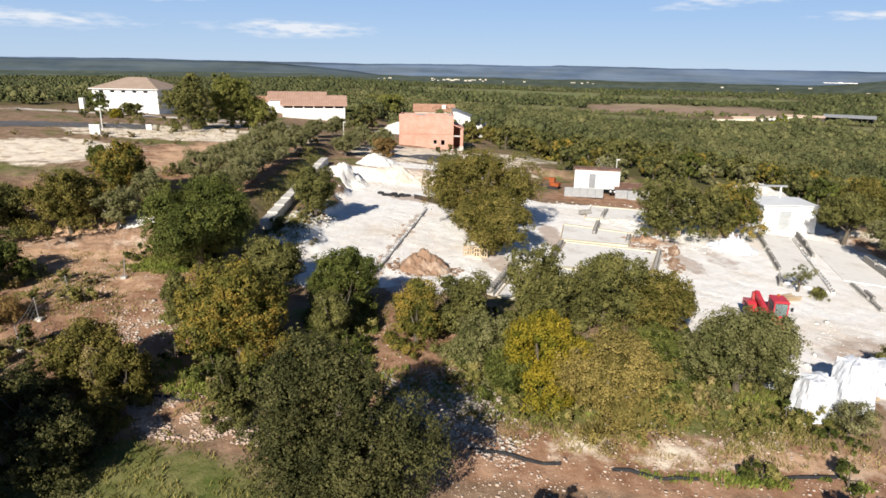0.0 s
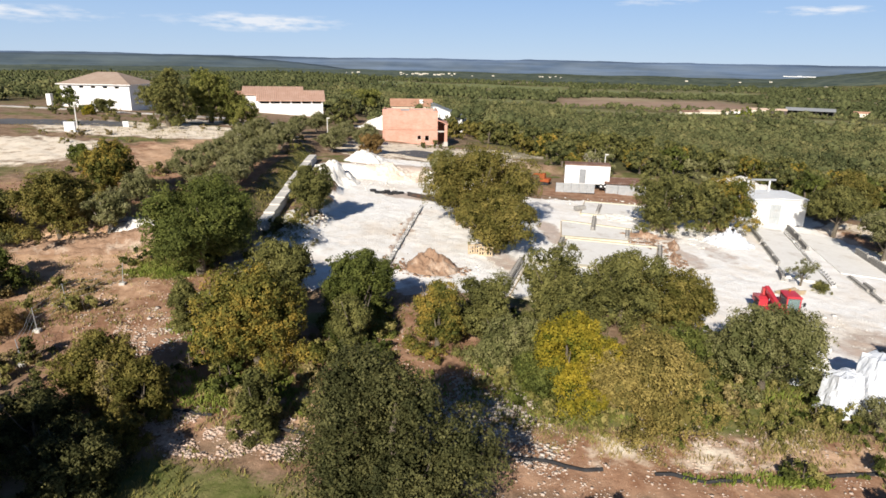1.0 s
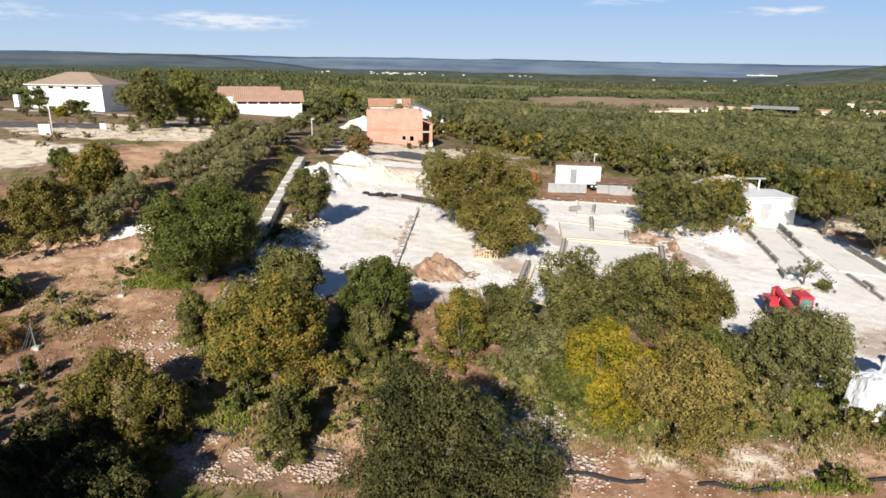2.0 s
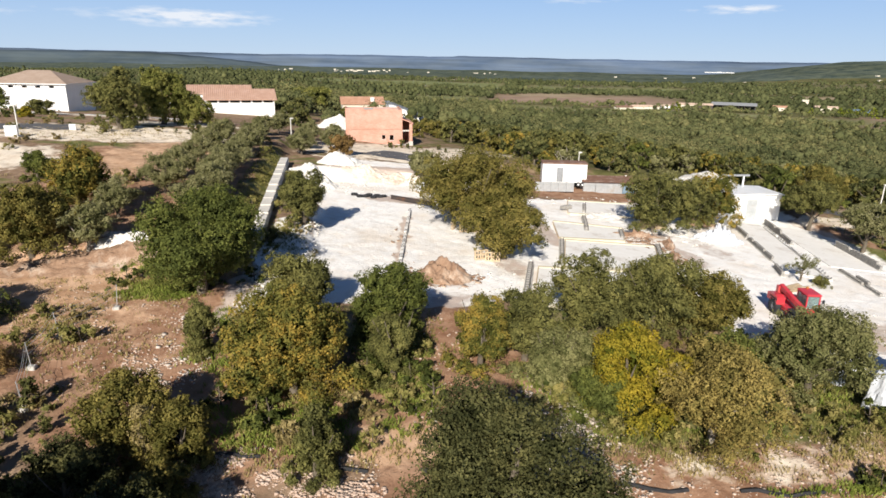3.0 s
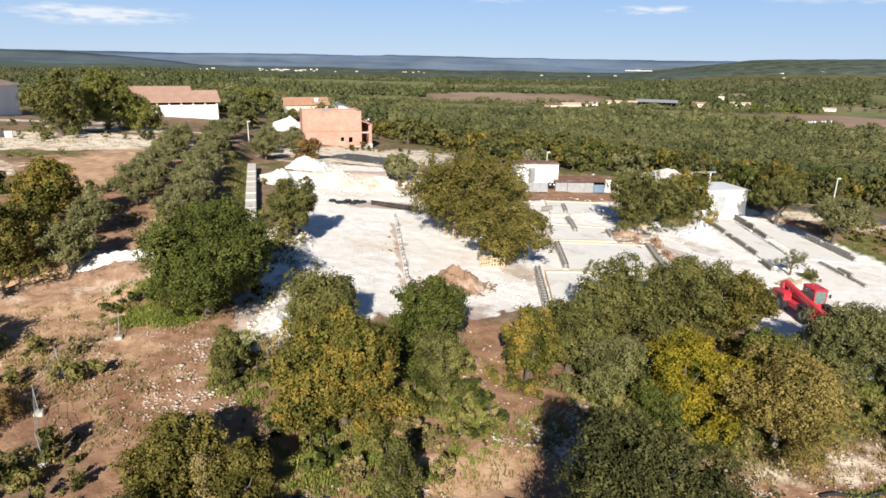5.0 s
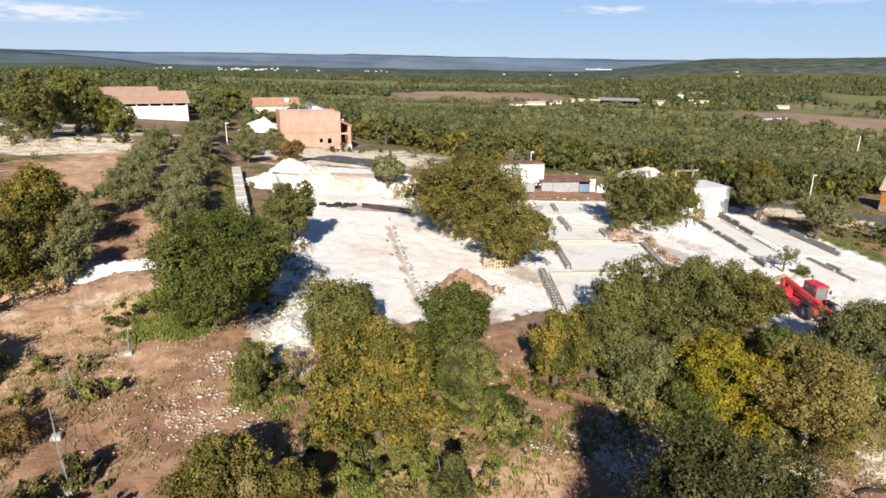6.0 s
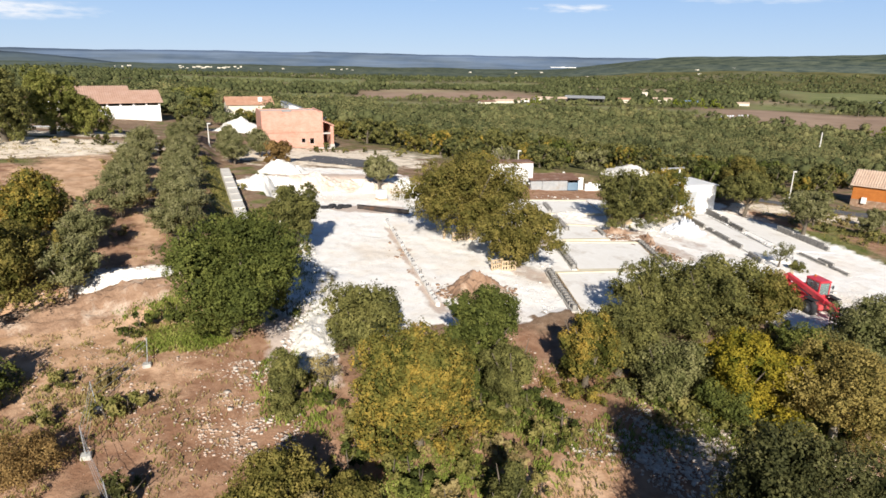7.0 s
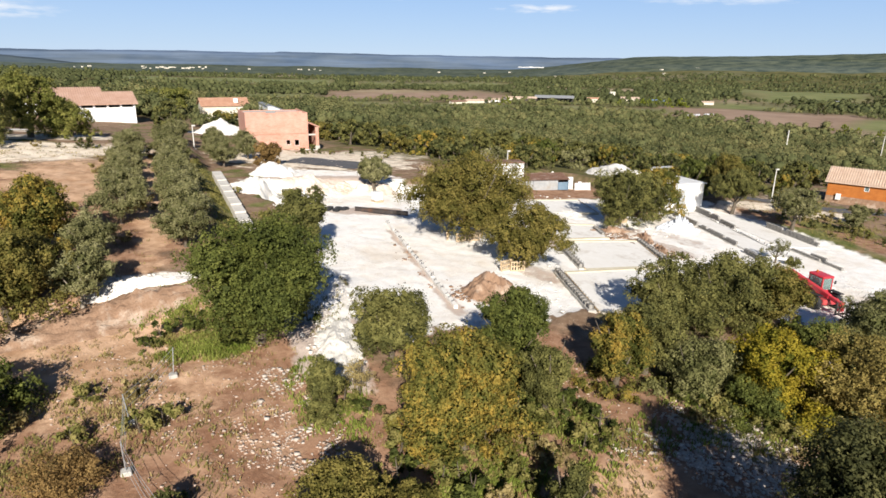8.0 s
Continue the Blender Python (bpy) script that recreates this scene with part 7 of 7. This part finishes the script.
# villages and a quarry face, kilometres off
rv = random.Random(12)
bm = bmesh.new()
for az, r, n, spread in ((1.6, 3250, 34, 90), (12.0, 3500, 6, 60), (27.0, 3300, 3, 120), (-6.0, 3100, 3, 60), (36.0, 2300, 3, 100), (45.0, 2200, 3, 160), (57.0, 2650, 3, 60)):
    for k in range(n):
        a, q = radians(az) + rv.gauss(0, spread / r), r + rv.gauss(0, spread)
        x, y = q * math.sin(a), 10 + q * math.cos(a)
        w, h = rv.uniform(5, 9), rv.uniform(2.5, 4)
        if r > 3000:
            w, h = rv.uniform(5, 13), rv.uniform(6, 9.5)
        box(bm, -w / 2, w / 2, -5, 5, -6, h, Matrix.Translation((x, y, zg(x, y))) @ Matrix.Rotation(rv.uniform(-0.6, 0.6), 4, "Z"))
ob = part("distant_village", bm, CREAMWALL)
tagged(ob, "pale houses of far villages in the valley", "village", kind="stuff")
bm = bmesh.new()
for k in range(7):
    a = radians(31.0 + k * 0.32)
    x, y = 4060 * math.sin(a), 10 + 4060 * math.cos(a)
    box(bm, -11, 11, -6, 6, -5, rv.uniform(-3, 1), Matrix.Translation((x, y, -32)) @ Matrix.Rotation(-a, 4, "Z"))
ob = part("quarry", bm, WHITEWALL)
tagged(ob, "white quarry face far down the valley", "quarry", kind="stuff")


# ---------------------------------------------------------------- undergrowth, grass and stones
shrubs = [tree("shrub", 4.0, 26.8, 1.2, 0.9, "grass", 101, "low green scrub in rough grass", "shrub", clear=0.0, leaf=0.13, count=130, blobs=4, group="undergrowth", limbs=2),
          tree("shrub", 12.0, 27.8, 1.4, 1.0, "green", 102, "low green bramble in rough grass", "shrub", clear=0.0, leaf=0.13, count=130, blobs=4, group="undergrowth", limbs=2),
          tree("shrub", -8.0, 29.2, 1.1, 0.9, "dry", 103, "low dry scrub on stony ground", "shrub", clear=0.0, leaf=0.13, count=130, blobs=4, group="undergrowth", limbs=2),
          tree("shrub", -4.6, 37.0, 1.5, 1.0, "oak", 104, "low holm oak scrub", "shrub", clear=0.0, leaf=0.13, count=130, blobs=4, group="undergrowth", limbs=2)]
ru = random.Random(14)
for cx, cy, rx, ry, n, kinds in ((10, 28.5, 11, 3.0, 46, (0, 0, 1, 2)), (-9.5, 29.5, 5.5, 3.0, 20, (0, 1, 2)), (-5.6, 33.5, 2.2, 4.5, 14, (0, 1, 3)), (-18.5, 44.2, 4.5, 2.0, 18, (0, 1, 1)), (-27, 36, 5, 5, 16, (0, 2, 3)),
                                 (4.5, 34, 4.5, 4, 18, (1, 3)), (13, 33, 4, 3, 14, (0, 1)), (-13.2, 56, 1.4, 10, 14, (0, 2, 3)), (-22, 75, 8, 24, 20, (0, 2)), (-33, 60, 10, 9, 16, (0, 2, 3)), (-44, 100, 16, 6, 18, (0, 2, 3)), (-46, 86, 14, 5, 10, (0, 2)),
                                 (50, 56, 5, 9, 20, (0, 2, 3)), (62, 62, 12, 7, 22, (0, 2, 3)), (8, 110, 10, 8, 12, (0, 3)), (-13, 33, 3, 4, 10, (0, 1)), (-60, 118, 20, 8, 26, (0, 1, 3)), (-18.5, 26, 4, 4, 12, (0, 3)), (-23.5, 27.5, 2.6, 4.0, 16, (0, 2, 3)), (16.5, 23.1, 4.6, 0.25, 4, (0, 1)), (19.2, 26.6, 2.5, 1.0, 6, (0, 1)), (1, 74.5, 3, 2, 6, (0, 2))):
    for _ in range(n):
        a, q = ru.random() * 6.28, math.sqrt(ru.random())
        x, y = cx + math.cos(a) * q * rx, cy + math.sin(a) * q * ry
        if float(pad_mask(x, y)) > 0.3 or abs(x + 15.8) < 0.8:
            continue
        copy_thing(shrubs[ru.choice(kinds)], pose(x, y, zg(x, y) - 0.05, 0, 0, ru.uniform(0, 360)) @ Matrix.Scale(ru.uniform(0.5, 1.2), 4))


def tufts(name, n, seed, zones, material, label, size):
    rng = np.random.default_rng(seed)
    P = []
    for cx, cy, rx, ry, share in zones:
        k = int(n * share)
        a, q = rng.random(k) * 6.28, 1.25 * rng.random(k) ** 0.85
        P.append(np.stack([cx + np.cos(a) * q * rx, cy + np.sin(a) * q * ry], 1))
    P = np.concatenate(P)
    P = P[(pad_mask(P[:, 0], P[:, 1]) < 0.2) & (wob(P[:, 0], P[:, 1], 0.7) + 0.6 * wob(P[:, 0], P[:, 1], 2.2) > -0.25)]
    k = len(P)
    blades = 5
    B = np.repeat(P, blades, 0) + rng.normal(size=(k * blades, 2)) * 0.10
    z = ground(B[:, 0], B[:, 1])
    a = rng.random(len(B)) * 6.28
    u = np.stack([np.cos(a), np.sin(a), np.zeros(len(B))], 1)
    lean = rng.normal(size=(len(B), 3)) * 0.35
    lean[:, 2] = 1
    h = size * rng.uniform(0.5, 1.4, (len(B), 1))
    O = np.stack([B[:, 0], B[:, 1], z - 0.03], 1)
    V = np.stack([O - u * h * 0.14, O + u * h * 0.14, O + lean * h + u * h * 0.06, O + lean * h * 0.95 - u * h * 0.07], 1).reshape(-1, 3)
    me = quad_mesh(name, V, np.arange(len(V)).reshape(-1, 4), [material], dict(tint=np.repeat(rng.random(len(B)), 4)), smooth=False)
    tagged(new(name, me), label, "grass", kind="stuff")


GREENZ = ((11.5, 28.3, 9, 3.0, 0.3), (-9, 30, 6, 3.6, 0.14), (-20.5, 44.0, 3.6, 2.2, 0.10), (-5, 34, 3, 5, 0.08), (-13.4, 55, 1.8, 11, 0.08), (-13, 18, 9, 5, 0.25), (50, 55, 6, 9, 0.06), (-27, 35, 6, 5, 0.1), (-17.2, 70, 1.3, 18, 0.12))
LUSHZ = ((-20.2, 42.9, 2.0, 1.2, 0.09), (-15.4, 36.5, 1.4, 3.2, 0.08), (15.5, 22.9, 5.5, 0.3, 0.05), (-10.5, 28.6, 4.5, 1.6, 0.16), (-5.6, 32, 1.6, 3.6, 0.10), (8, 29.2, 9, 2.6, 0.22), (-21.2, 47.0, 2.4, 1.4, 0.1))
tufts("grass", 11000, 53, LUSHZ, LEAF["lush"], "fresh green grass and weeds at the feet of the oaks", 0.20)
tufts("grass", 14000, 51, GREENZ, LEAF["grass"], "rough green and straw grass between the oaks", 0.17)
tufts("grass", 9000, 52, ((12.5, 26.3, 9, 2.2, 0.25), (-10, 29, 5, 3, 0.12), (-24, 38, 9, 8, 0.2), (-30, 60, 12, 10, 0.1), (-40, 95, 18, 8, 0.1), (55, 60, 12, 10, 0.1)), LEAF["dry"], "dry straw-coloured grass on stony ground", 0.16)


def rubble(name, n, seed, zones, material, label, lo, hi):
    """Strewn stones: small angular blocks of many sizes, in one mesh."""
    rng = np.random.default_rng(seed)
    P = []
    for cx, cy, rx, ry, share in zones:
        k = int(n * share)
        a, q = rng.random(k) * 6.28, np.sqrt(rng.random(k))
        P.append(np.stack([cx + np.cos(a) * q * rx, cy + np.sin(a) * q * ry], 1))
    P = np.concatenate(P)
    P = P[wob(P[:, 0], P[:, 1], 2.1) + 0.7 * wob(P[:, 0], P[:, 1], 0.6) > rng.uniform(-0.6, 0.5, len(P))]
    k = len(P)
    s = lo * (hi / lo) ** (rng.random((k, 1, 1)) ** 2.2)
    cube = np.array([(x, y, z) for z in (-0.5, 0.5) for y in (-1, 1) for x in (-1, 1)], float)
    a = rng.random(k) * 6.28
    c, sn = np.cos(a), np.sin(a)
    K = cube[None] * rng.uniform(0.55, 1.2, (k, 8, 3)) * s
    X = K[..., 0] * c[:, None] - K[..., 1] * sn[:, None]
    Y = K[..., 0] * sn[:, None] + K[..., 1] * c[:, None]
    z = ground(P[:, 0], P[:, 1])
    V = np.stack([X + P[:, :1], Y + P[:, 1:], K[..., 2] + z[:, None] + s[:, 0] * 0.25], 2).reshape(-1, 3)
    f = np.array([(0, 2, 3, 1), (4, 5, 7, 6), (0, 1, 5, 4), (2, 6, 7, 3), (0, 4, 6, 2), (1, 3, 7, 5)])
    me = quad_mesh(name, V, (f[None] + np.arange(k)[:, None, None] * 8).reshape(-1, 4), [material], smooth=False)
    tagged(new(name, me), label, "stones", kind="stuff")


rubble("stones", 17000, 61, ((-17.5, 35, 2.2, 5, 0.16), (-20, 35, 5, 4, 0.06), (-24, 41, 7, 4, 0.1), (-12, 25.5, 5, 1.8, 0.14), (0.8, 27.6, 3.6, 3.6, 0.34), (3.0, 26.0, 1.8, 3.0, 0.14), (8, 22.5, 14, 1.6, 0.14), (-4, 34, 2.5, 7, 0.06), (-23, 48, 6, 2, 0.06), (13, 25.2, 9, 1.5, 0.1)), STONE, "pale limestone rubble strewn on red earth", 0.014, 0.075)
rubble("stones", 6500, 63, ((-11.5, 24.8, 2.4, 1.0, 0.6), (-8.3, 24.3, 1.4, 0.7, 0.2), (-13.4, 26.2, 1.4, 1.0, 0.2)), PINKSTONE, "heaped pale limestone rubble at the edge of the lawn", 0.02, 0.085)
rubble("stones", 2200, 64, ((20.8, 54.5, 1.2, 4.0, 0.35), (19.6, 58.6, 3.0, 0.9, 0.25), (-1.2, 46.4, 3.0, 2.4, 0.25), (-4.0, 52, 1.2, 9, 0.04)), REDSOIL, "clods of red earth on the chalk", 0.03, 0.16)
rubble("stones", 3200, 62, ((-13.5, 42, 1.8, 4, 0.12), (-11.5, 58, 1.0, 14, 0.12), (2.5, 45, 5, 3, 0.04), (6, 50, 2.5, 6, 0.04), (-9, 79, 6, 5, 0.12), (24, 60, 6, 3, 0.12), (22, 76, 9, 3, 0.1), (28, 36, 8, 5, 0.1), (-23, 50.2, 4, 1.0, 0.06)), CHALK, "lumps of white chalk on the plots", 0.025, 0.16)
rubble("stones", 3600, 65, ((0.4, 27.6, 2.6, 3.2, 0.45), (2.6, 26.4, 1.6, 2.8, 0.3), (-3.4, 29.2, 1.2, 1.2, 0.08), (-17.0, 35.5, 1.6, 4.5, 0.12)), LIMESTONE, "coarse white limestone rubble along the dirt path", 0.03, 0.12)
